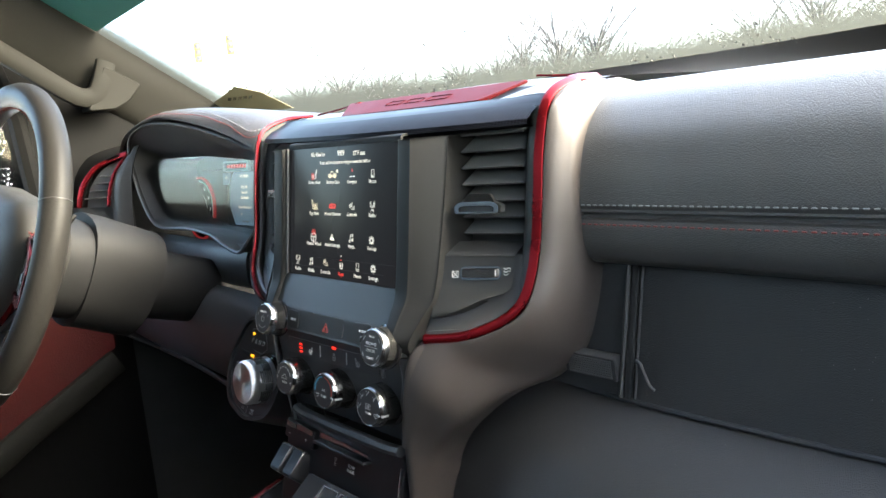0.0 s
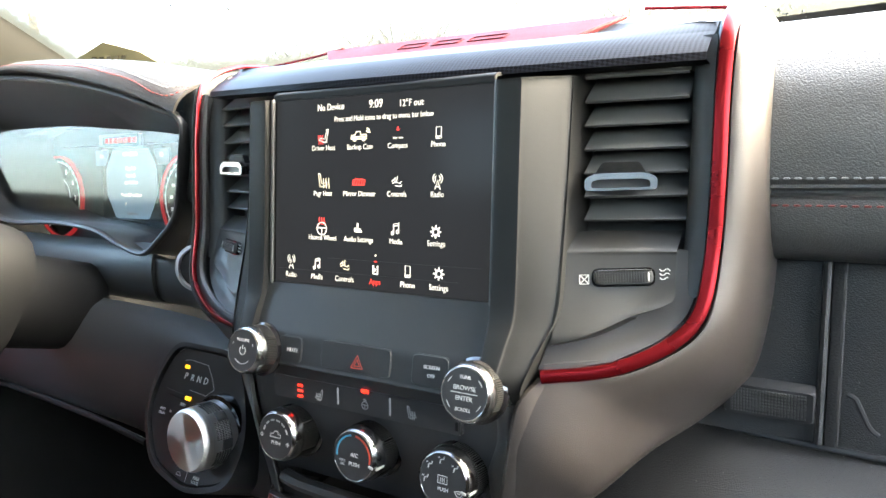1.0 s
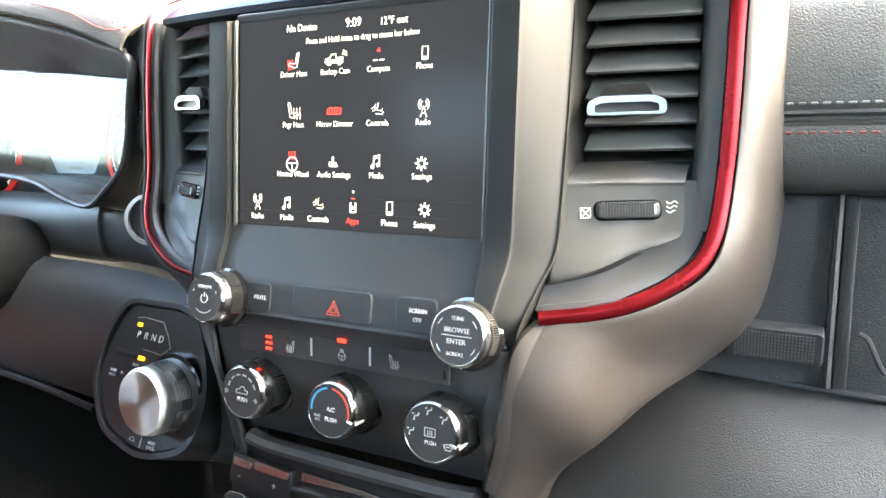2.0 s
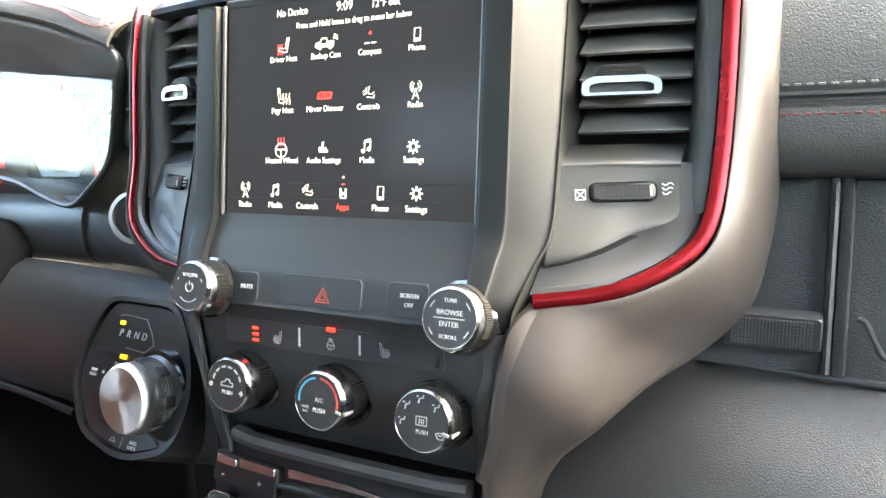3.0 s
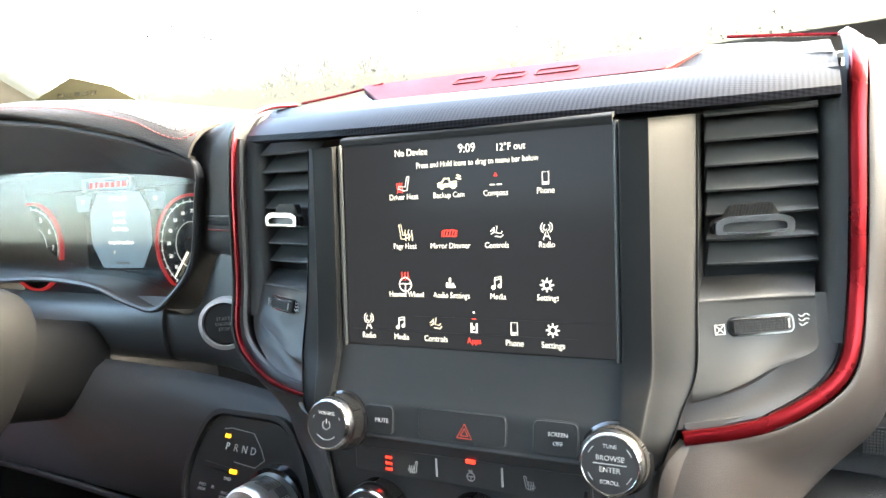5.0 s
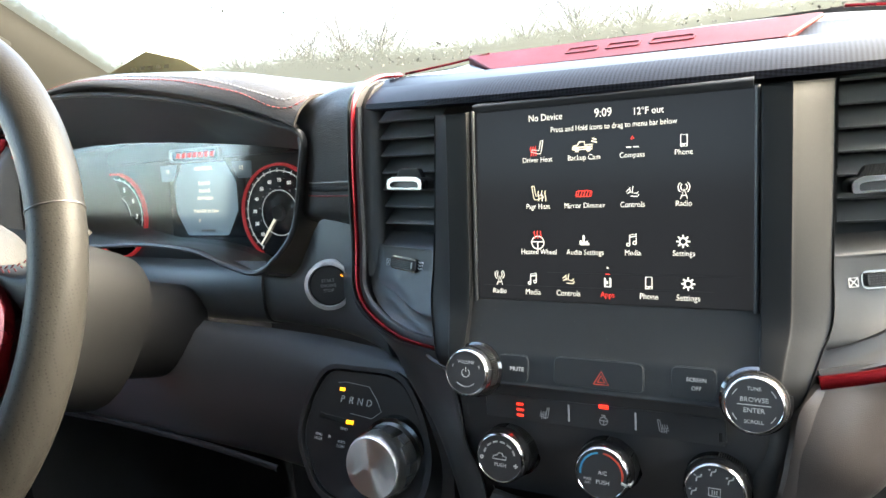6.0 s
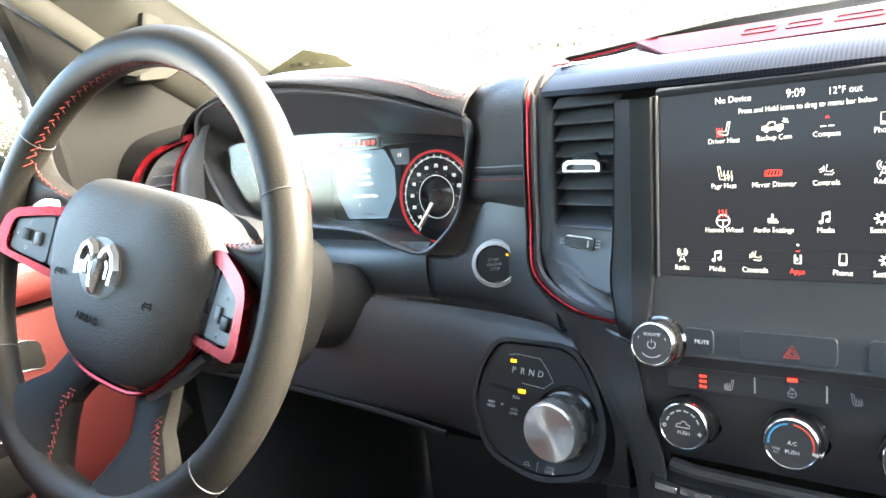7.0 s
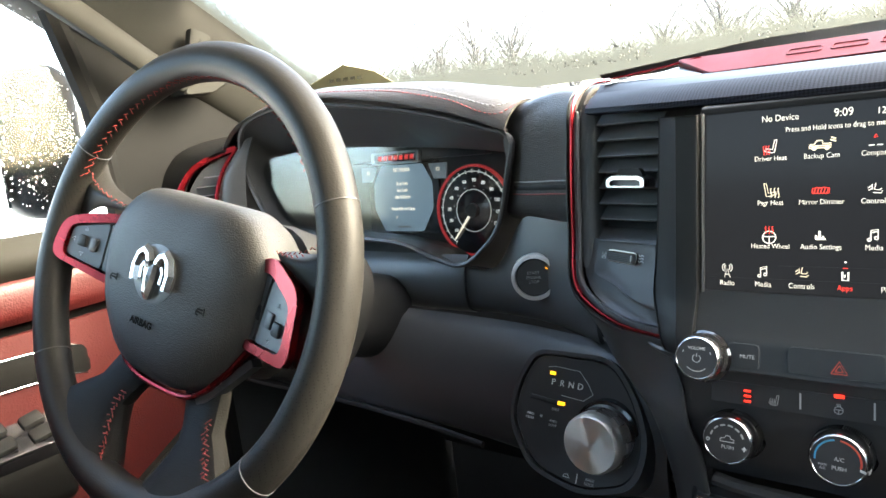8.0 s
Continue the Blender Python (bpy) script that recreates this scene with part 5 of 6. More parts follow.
part("pointer", merged([block((0.0034, 0.0013, 0.0008), m @ pose(0.0134, -0.0041, 0.0002, 0, 0, -17)), block((0.0008, 0.0013, 0.008), m @ pose(0.0165, -0.00505, -0.0050, 0, 0, -17))]), WHITE_PRINT, ob, "white pointer")
ob, m = knob("mode_knob", 0.0605, 0.6422, 0.0172, 0.0255, KL, "silver rimmed air mode knob", climate)
lettering("PUSH", 0.0029, m @ pose(0.0005, -0.0052, 0), WHITE_PRINT, ob)
strokes([box_line(-0.003, -0.0018, 0.003, 0.0025), [(-0.0012, -0.001), (-0.0012, 0.0015)], [(0, -0.001), (0, 0.0015)], [(0.0012, -0.001), (0.0012, 0.0015)]], 0.0005, m, WHITE_PRINT, ob)
for a in (185, 140, 95, 45):
    c, s = 0.0112 * math.cos(radians(a)), 0.0112 * math.sin(radians(a))
    strokes([[(c - 0.001, s - 0.002), (c - 0.0005, s + 0.0003), (c + 0.0014, s + 0.0008), (c + 0.0018, s + 0.0024)], [(c - 0.0022, s + 0.0014), (c - 0.0010, s + 0.0014)]], 0.0007, m, WHITE_PRINT, ob)
strokes([[(0.008, -0.0045), (0.0095, -0.007), (0.012, -0.007), (0.0133, -0.0045), (0.0107, -0.0038), (0.008, -0.0045)], [(0.0095, -0.0052), (0.0118, -0.0052)]], 0.0005, m, WHITE_PRINT, ob)
part("pointer", merged([block((0.0034, 0.0013, 0.0008), m @ pose(0.0136, -0.0042, 0.0002, 0, 0, -17)), block((0.0008, 0.0013, 0.008), m @ pose(0.0167, -0.0051, -0.0050, 0, 0, -17))]), WHITE_PRINT, ob, "white pointer")


# ---- air vents beside the screen ----
def vent(s):
    def X(x):
        return s * (x + (0.010 * (x - 0.118) / 0.066 if s < 0 else 0.0)) + (2 * SX if s < 0 else 0.0)

    v = root("air_vent", (X(0.15), 0.05, 0.71), "black louvred air vent with chrome tab and ribbed thumbwheel", "air vent", "vents beside the screen")
    part("vent_back", patch([[(X(0.096), 0.068, z), (X(0.14), 0.074, z), (X(0.182), 0.082, z)] for z in (0.73, 0.82, 0.884)], 3, 3, 0.003), LOUVRE_GREY, v)
    part("outer_flank", patch([[(X(0.171 - d), yb + 0.020, z), (X(0.172 - d), yb + 0.006, z), (X(0.177 - d), yb + 0.001, z), (X(0.1835 - d), yb, z)] for z, yb, d in ((0.879, 0.062, 0.0), (0.85, 0.053, 0.0), (0.81, 0.047, 0.0), (0.77, 0.041, 0.001), (0.745, 0.034, 0.003))], 4, 4, 0.002), PLASTIC, v, "smooth outer flank of the vent")
    part("lower_panel", patch([[(X(0.114), 0.020, 0.770), (X(0.14), 0.030, 0.770), (X(0.16), 0.040, 0.769), (X(0.181), 0.044, 0.768)], [(X(0.114), 0.013, 0.755), (X(0.14), 0.025, 0.755), (X(0.16), 0.035, 0.755), (X(0.180), 0.039, 0.755)], [(X(0.113), 0.006, 0.738), (X(0.135), 0.016, 0.738), (X(0.155), 0.027, 0.738), (X(0.177), 0.031, 0.738)], [(X(0.111), 0.001, 0.722), (X(0.13), 0.010, 0.722), (X(0.148), 0.018, 0.723), (X(0.166), 0.021, 0.725)], [(X(0.107), -0.004, 0.708), (X(0.118), 0.0, 0.709), (X(0.130), 0.003, 0.711), (X(0.144), 0.007, 0.714)]], 4, 4, 0.002), PLASTIC_BLACK, v)
    part("wheel_panel", patch([[(X(0.115), 0.0330, 0.7775), (X(0.14), 0.0430, 0.7775), (X(0.157), 0.0500, 0.7770), (X(0.169), 0.0540, 0.7770)], [(X(0.115), 0.0175, 0.7700), (X(0.14), 0.0275, 0.7700), (X(0.157), 0.0355, 0.7695), (X(0.169), 0.0395, 0.7690)], [(X(0.115), 0.0150, 0.7665), (X(0.14), 0.0260, 0.7665), (X(0.157), 0.0340, 0.766), (X(0.169), 0.0385, 0.766)], [(X(0.115), 0.0118, 0.755), (X(0.14), 0.0235, 0.755), (X(0.157), 0.0322, 0.755), (X(0.169), 0.0355, 0.755)], [(X(0.115), 0.0055, 0.739), (X(0.135), 0.0150, 0.740), (X(0.152), 0.0240, 0.741), (X(0.169), 0.0285, 0.743)], [(X(0.114), -0.0020, 0.7235), (X(0.126), 0.0030, 0.7260), (X(0.138), 0.0095, 0.7300), (X(0.151), 0.0175, 0.7365)], [(X(0.114), 0.0020, 0.7205), (X(0.126), 0.0075, 0.7230), (X(0.1395), 0.0140, 0.7275), (X(0.153), 0.0235, 0.7345)]], 4, 4), VENT_GREY, v, "dark grey panel around the thumbwheel")
    for i in range(7):
        z = 0.7835 + 0.0129 * i
        rows = []
        for x, y in ((0.119, 0.037 + 0.06 * (z - 0.78)), (0.145, 0.042 + 0.06 * (z - 0.78)), (0.171, 0.050 + 0.06 * (z - 0.78))):
            prof = ((y, z), (y + 0.001, z + 0.0011), (y + 0.023, z + 0.0142), (y + 0.023, z + 0.0128), (y + 0.001, z - 0.0009))
            rows.append([Vector((X(x), b, c)) for b, c in prof])
        bm = sheet(rows, close=True)
        lou = part("louvre", bm, LOUVRE_GREY, v)
        # pale strip painting the light caught along the louvre's front edge
        part("louvre_lip_highlight", sweep([r[0] + Vector((0, -0.0003, 0.0004)) for r in rows], ring(0.0008, 0.0009, 6)), LATCH_GREY, lou)
    tm = face_at(X(0.1415), 0.031, 0.8045 if s > 0 else 0.8150, 6, s * 17)
    o = rounded([(-0.0185, -0.0035), (0.0185, -0.0035), (0.0185, 0.003), (0.013, 0.0055), (-0.013, 0.0055), (-0.0185, 0.003)], 0.0022, 3)
    q = rounded([(-0.0150, -0.0022), (0.0150, -0.0022), (0.0150, 0.0012), (0.0112, 0.0024), (-0.0112, 0.0024), (-0.0150, 0.0012)], 0.0012, 3)
    tab = part("tab", frame_slab(o, q, tm, -0.003, 0.0035), TAB_METAL, v, "chrome vent tab")
    part("tab_core", slab(o, tm, -0.010, 0.0), PLASTIC_BLACK, tab)
    bms = [block((0.0009, 0.0009, 0.0008), tm @ pose(-0.011 + 0.0016 * i + 0.0004 * j, 0.0062 + 0.0014 * j, -0.001)) for i in range(14) for j in range(4) if abs(-0.011 + 0.0016 * i + 0.0004 * j) < 0.0125 - 0.0009 * j]
    bms.append(slab(rounded([(-0.014, 0.004), (0.014, 0.004), (0.0095, 0.0115), (-0.0095, 0.0115)], 0.002), tm, -0.006, -0.0016))
    part("tab_grip", merged(bms), PLASTIC_GREY, tab, "fine ribbed grip")
    wm = face_at(X(0.1445) - (0.0027 if s < 0 else 0.0), 0.0255, 0.7552 if s > 0 else 0.7570, 14, s * 25)
    o = rounded([(-0.0165, -0.0050), (0.0165, -0.0050), (0.0165, 0.0050), (-0.0165, 0.0050)], 0.004, 4)
    q = rounded([(-0.0155, -0.0040), (0.0155, -0.0040), (0.0155, 0.0040), (-0.0155, 0.0040)], 0.0034, 4)
    tw = part("thumbwheel", slab(q, wm, -0.004, 0.0022, 0.0014), PLASTIC_BLACK, v)
    part("wheel_slot", frame_slab(o, q, wm, -0.004, 0.0004), GLOSS_BLACK, tw)
    part("wheel_edge", sweep([wm @ Vector((-0.0145 + 0.029 * i / 8, 0.0034, 0.0018 + 0.0008 * math.sin(math.pi * i / 8))) for i in range(9)], ring(0.0008, 0.0008, 6), up=(0, -1, 0)), ALU, tw)
    part("wheel_ribs", merged([block((0.0008, 0.0009, 0.0008), wm @ pose(-0.0138 + 0.0014 * i, -0.0026 + 0.0013 * j, 0.0024)) for i in range(19) for j in range(5)]), PLASTIC_GREY, tw)
    part("wheel_mark", block((0.0007, 0.0045, 0.001), wm @ pose(0.0128, 0.0, 0.0024)), WHITE_PRINT, tw)
    sym = wm @ pose(-0.0205, -0.0008, 0.0003)
    strokes([box_line(-1, -1, 1, 1), [(-1, -1), (1, 1)], [(-1, 1), (1, -1)]], 0.0005, sym, WHITE_PRINT, v, "closed_mark", 0.0003, 0.0024)
    strokes([[(x, y + 0.25 * math.sin(x * 4)) for x in (-1, -0.6, -0.2, 0.2, 0.6, 1)] for y in (-0.8, 0, 0.8)], 0.0005, wm @ pose(0.0215, 0.0010, 0.0003), WHITE_PRINT, v, "air_mark", 0.0003, 0.0028)


vent(1)
vent(-1)

# ---- start button, gear pod ----
start = root("start_button", (-0.286, 0.1, 0.718), "round black start button in a silver ring", "button")
TM = face_at(-0.2788, 0.0890, 0.7197, 6, 24)
part("ring", lathe([(0.0185, 0.002), (0.019, 0.0065), (0.0225, 0.0055), (0.0235, -0.004)], TM, 48), SILVER, start, "satin silver ring")
cap = part("button_cap", lathe([(0.0, 0.0045), (0.017, 0.0042), (0.0185, 0.003), (0.0185, -0.004)], TM, 48), PLASTIC_BLACK, start)
for k, text in enumerate(("START", "ENGINE", "STOP")):
    lettering(text, 0.0042, TM @ pose(-0.0005, 0.0045 - 0.0045 * k, 0.0047), GREY_PRINT, cap)
part("amber_mark", block((0.0028, 0.0008, 0.0005), TM @ pose(0.0125, 0.0085, 0.0045, 0, 0, -40)), LED_AMBER, cap, "faint amber light")

part("pod_rim", frame_slab([Vector((p.x * 1.07, p.y * 1.07, 0)) for p in pod_out], [Vector((p.x * 1.0, p.y * 1.0, 0)) for p in pod_out], PM, -0.055, 0.005), POD_BLACK, pod)
PF = PM @ pose(0, 0, 0.0023)
for k, c in enumerate("PRND"):
    lettering(c, 0.0078, PF @ pose(-0.0205 + 0.0091 * k, 0.0265, 0), WHITE_PRINT, pod)
strokes([[(-0.028, 0.039), (-0.020, 0.0405), (0.004, 0.0395), (0.014, 0.030), (0.020, 0.022), (0.012, 0.0155), (-0.010, 0.0165)]], 0.0006, PF, GREY_PRINT, pod, "outline_print")
part("gear_light", block((0.0055, 0.0028, 0.0006), PF @ pose(-0.0225, 0.0342, 0), 0.0002), LED_AMBER, pod, "lit amber gear light")
part("mode_bar", block((0.034, 0.0042, 0.001), PF @ pose(-0.024, 0.0100, 0, 0, 0, -3), 0.0003), PLASTIC_GREY, pod, "grey drive mode bar")
part("mode_light", block((0.0070, 0.0030, 0.0008), PF @ pose(-0.0086, 0.0096, 0.0004), 0.0002), LED_AMBER, pod, "lit amber drive mode light")
lettering("2WD", 0.0034, PF @ pose(-0.0135, 0.0035, 0), GREY_PRINT, pod)
lettering("4WD\nHIGH", 0.0034, PF @ pose(-0.038, -0.006, 0), GREY_PRINT, pod)
lettering("N", 0.0034, PF @ pose(-0.0265, -0.0045, 0), GREY_PRINT, pod)
lettering("4WD\nLOW", 0.0034, PF @ pose(-0.0135, -0.0085, 0), GREY_PRINT, pod)
lettering("AXLE\nLOCK", 0.0034, PF @ pose(0.030, -0.0475, 0), GREY_PRINT, pod)
strokes([[(-0.003, -0.001), (-0.002, 0.001), (0.001, 0.0016), (0.002, 0.0), (0.0035, -0.001), (-0.003, -0.001)], [(0.010, -0.004), (0.010, 0.004)]], 0.0006, PF @ pose(0.008, -0.0475, 0), GREY_PRINT, pod, "hill_icon")
part("dial_foot", lathe([(0.0295, -0.008), (0.0290, 0.004), (0.0262, 0.005)], DM, 48), GLOSS_BLACK, pod)
knurls = []
for i in range(7):
    a = i * 2 * math.pi / 7 + 0.4
    knurls += [block((0.0008, 0.0008, 0.0016), DM @ pose(0.0250 * math.cos(a + j * 0.05), 0.0250 * math.sin(a + j * 0.05), 0.0105 + 0.0024 * k, 0, 0, math.degrees(a + j * 0.05))) for j in range(-5, 6) for k in range(6)]
    part("dial_notch", block((0.002, 0.008, 0.009), DM @ pose(0.0246 * math.cos(a + 0.45), 0.0246 * math.sin(a + 0.45), 0.014, 0, 0, math.degrees(a + 0.45)), 0.0006), PLASTIC_BLACK, pod)
part("dial_knurling", merged(knurls), ALU, pod, "fine knurled grip", kind="stuff")

# ---- instrument cluster contents ----
GLOW_DIM = mat("lit_dial_white", (1.0, 0.98, 0.95), emit=GLOW * 0.42)
SCREEN_BLUE = mat("lit_grey_blue_display", (0.30, 0.42, 0.52), emit=GLOW * 0.36)
part("display_light", slab(rounded([(-0.034, -0.052), (0.034, -0.052), (0.052, -0.022), (0.052, 0.012), (0.036, 0.037), (-0.036, 0.037), (-0.052, 0.012), (-0.052, -0.022)], 0.004), CM, 0.004, 0.0048), SCREEN_BLUE, cluster, "pale blue lit display")
TAB_BLUE = mat("dim_blue_display_tab", (0.22, 0.28, 0.33), emit=GLOW * 0.16)
for s in (-1, 1):
    part("display_tab", slab(rounded([(s * 0.046, 0.036), (s * 0.076, 0.036), (s * 0.075, 0.016), (s * 0.055, 0.016)], 0.002), CM, 0.002, 0.0044), TAB_BLUE, cluster, "dim corner tab of the display")
DF = CM @ pose(0, 0, 0.005)
for text, v, s in (("NO MEDIA", 0.030, 0.0072), ("Key Fob", 0.012, 0.0070), ("has Left", 0.003, 0.0070), ("the Vehicle", -0.006, 0.0070), ("Press OK to Clear", -0.022, 0.0066)):
    lettering(text, s, DF @ pose(0, v, 0) @ Matrix.Diagonal((0.85, 1, 1, 1)), GLOW_WHITE, cluster)
lettering("P", 0.0062, DF @ pose(-0.012, -0.034, 0), GLOW_WHITE, cluster)
lettering("12", 0.0070, DF @ pose(0.062, 0.028, 0), GLOW_WHITE, cluster)
lettering("11", 0.0070, DF @ pose(-0.062, 0.028, 0), GLOW_WHITE, cluster)
strokes([[(-0.010 + 0.004 * i, -0.046), (-0.007 + 0.004 * i, -0.046)] for i in range(6)], 0.0030, DF, GREY_PRINT, cluster, "odometer_bars")
badge_m = CM @ pose(0.004, 0.046, 0.02) @ Matrix.Diagonal((1.14, 1.14, 1, 1))
bo = rounded([(-0.036, -0.007), (0.036, -0.007), (0.036, 0.007), (-0.036, 0.007)], 0.004)
bi = rounded([(-0.0335, -0.0048), (0.0335, -0.0048), (0.0335, 0.0048), (-0.0335, 0.0048)], 0.003)
bad = part("badge_frame", frame_slab(bo, bi, badge_m, -0.004, 0.003), SILVER, cluster, "chrome framed badge")
part("badge_ground", slab(bo, badge_m, -0.006, 0.0), GLOSS_BLACK, bad)
# badge red with added glow, so that the bars come out bright
BADGE_RED = mat("badge_red_added_glow", (1.0, 0.05, 0.04), emit=GLOW * 0.5)
for i in range(7):
    part("badge_bar", slab([(-0.0270 + 0.0082 * i, -0.0026), (-0.0222 + 0.0082 * i, -0.0026), (-0.0210 + 0.0082 * i, 0.0026), (-0.0258 + 0.0082 * i, 0.0026)], badge_m, 0.0, 0.0012), BADGE_RED, bad, "red badge bar")
part("badge_shelf", slab(rounded([(-0.15, 0.042), (0.15, 0.042), (0.12, 0.078), (-0.12, 0.078)], 0.01), CM, 0.0, 0.014, 0.003), PLASTIC, cluster)
for s in (-1, 1):
    gm = CM @ pose(0.116 if s > 0 else -0.166, -0.026, 0.0045)
    strokes([[(0.0465 * math.cos(a), 0.0465 * math.sin(a)), (0.0515 * math.cos(a), 0.0515 * math.sin(a))] for a in (radians(235 - i * 290 / 24) for i in range(25))] + [arc(0.0485, 235, -55, 40)], 0.0009, gm, GLOW_DIM, cluster, "dial_scale")
    if s > 0:
        for i in range(12):
            a = radians(222 - 22.5 * i)
            lettering(str(10 * (i + 1)), 0.0058, gm @ pose(0.0375 * math.cos(a), 0.0375 * math.sin(a), 0), GLOW_DIM, cluster, bold=0.0002)
    else:
        for i in range(8):
            a = radians(222 - 32 * i)
            lettering(str(i), 0.0090, gm @ pose(0.0385 * math.cos(a), 0.0385 * math.sin(a), 0), GLOW_DIM, cluster, bold=0.0002)
    part("dial_centre", lathe([(0.0, 0.001), (0.0245, 0.001), (0.026, 0.0)], gm, 36), GLOSS_BLACK, cluster)
    strokes([arc(0.0262, 0, 360, 40)], 0.0008, gm, GLOW_DIM, cluster, "inner_ring")
    for i in range(10):
        a = radians(225 - 28 * i)
        strokes([[(0.0300 * math.cos(a) - 0.0012, 0.0300 * math.sin(a)), (0.0300 * math.cos(a) + 0.0012, 0.0300 * math.sin(a))]], 0.0016, gm, GREY_PRINT, cluster, "small_print")
    part("needle", slab([(-0.0016, 0.0), (0.0016, 0.0), (0.0007, 0.046), (-0.0007, 0.046)], gm @ pose(0, 0, 0.002, 0, 0, 142), 0.0, 0.0012), GLOW_WHITE, cluster, "white needle")
    part("needle_hub", lathe([(0.0, 0.006), (0.008, 0.005), (0.010, 0.0)], gm, 24), PLASTIC_BLACK, cluster)
LENS = clear_glass("cover_lens_glass", (0.93, 0.94, 0.94), 1.6, 0.09)


def lens_point(p, k, back):
    """A point of the curved cover lens; k runs from its edge to its middle."""
    q = grow_in(p, 0.955, 0.163, 0.022)
    q = Vector((mid.x + (q.x - mid.x) * k, 0.0, mid.z + (q.z - mid.z) * k))
    u = q.x + 0.53
    q.y = 0.158 + 0.10 * (q.z - 0.73) + 0.17 * u - 0.20 * u * u + back
    return q


bm = merged([sheet([[lens_point(p, k, back) for p in lip] for k in (1.0, 0.8, 0.6, 0.4, 0.2, 0.01)], close=True) for back in (0.0, 0.003)])
lens = part("cover_lens", bm, LENS, cluster, "clear cover lens")
lens.visible_shadow = False
face_to(lens, (0, -1, 0))

# ---- steering wheel details ----
def on_hub(u, v):
    """A pose on the domed airbag cover."""
    r = math.hypot(u / 0.106, v / 0.08)
    return HUB @ pose(u, v, 0.0195 - 0.0085 * r * r)


hm = on_hub(-0.004, -0.002) @ Matrix.Diagonal((0.84, 0.80, 0.9, 1))
part("badge_dish", lathe([(0.0, 0.0006), (0.030, 0.0006), (0.0325, 0.0)], hm @ Matrix.Diagonal((1.05, 1.0, 1, 1)), 36), PLASTIC, wheel)
wedge = [(-0.010, 0.014), (0.0, 0.008), (0.010, 0.014), (0.0075, -0.008), (0.0035, -0.028), (-0.0035, -0.028), (-0.0075, -0.008)]
emblem = part("hub_emblem", sheet([[hm @ Vector((x * k, y * k + 0.004 * (1 - k), z)) for x, y in wedge] for k, z in ((1.0, 0.0), (1.0, 0.004), (0.75, 0.0080), (0.25, 0.0095), (0.01, 0.0096))], close=True), CHROME, wheel, "plain chrome emblem", smooth=False)
for s in (1, -1):
    part("emblem_arc", sweep([hm @ Vector((s * x, y, 0.003)) for x, y in ((0.006, 0.012), (0.010, 0.020), (0.017, 0.0235), (0.024, 0.018), (0.0285, 0.004), (0.0270, -0.012))], ring(0.0105, 0.0085, 6, 1.2), up=hm.to_3x3() @ Vector((0, 0, 1))), CHROME, emblem, smooth=False)
    part("emblem_notch", sweep([hm @ Vector((s * x, y, 0.002)) for x, y in ((0.014, 0.010), (0.0175, 0.004), (0.0165, -0.008))], ring(0.006, 0.005, 6), up=hm.to_3x3() @ Vector((0, 0, 1))), TAB_METAL, emblem, "dark chrome inner facet", smooth=False)
lettering("AIRBAG", 0.0088, on_hub(-0.006, -0.046) @ pose(0, 0, 0.0036), INK_BLACK, wheel, bold=0.00025)
for u in (-0.062, 0.062):
    strokes([[(-0.6, 0.4), (0.5, 0.4), (0.9, 0.7), (0.9, -0.3), (0.5, 0.0), (-0.6, 0.0)], arc(0.35, 90, 300, 8, -0.4, -0.1)], 0.0016, on_hub(u, -0.018) @ pose(0, 0, 0.0026), INK_BLACK, wheel, "horn_mark", 0.0002, 0.0058)
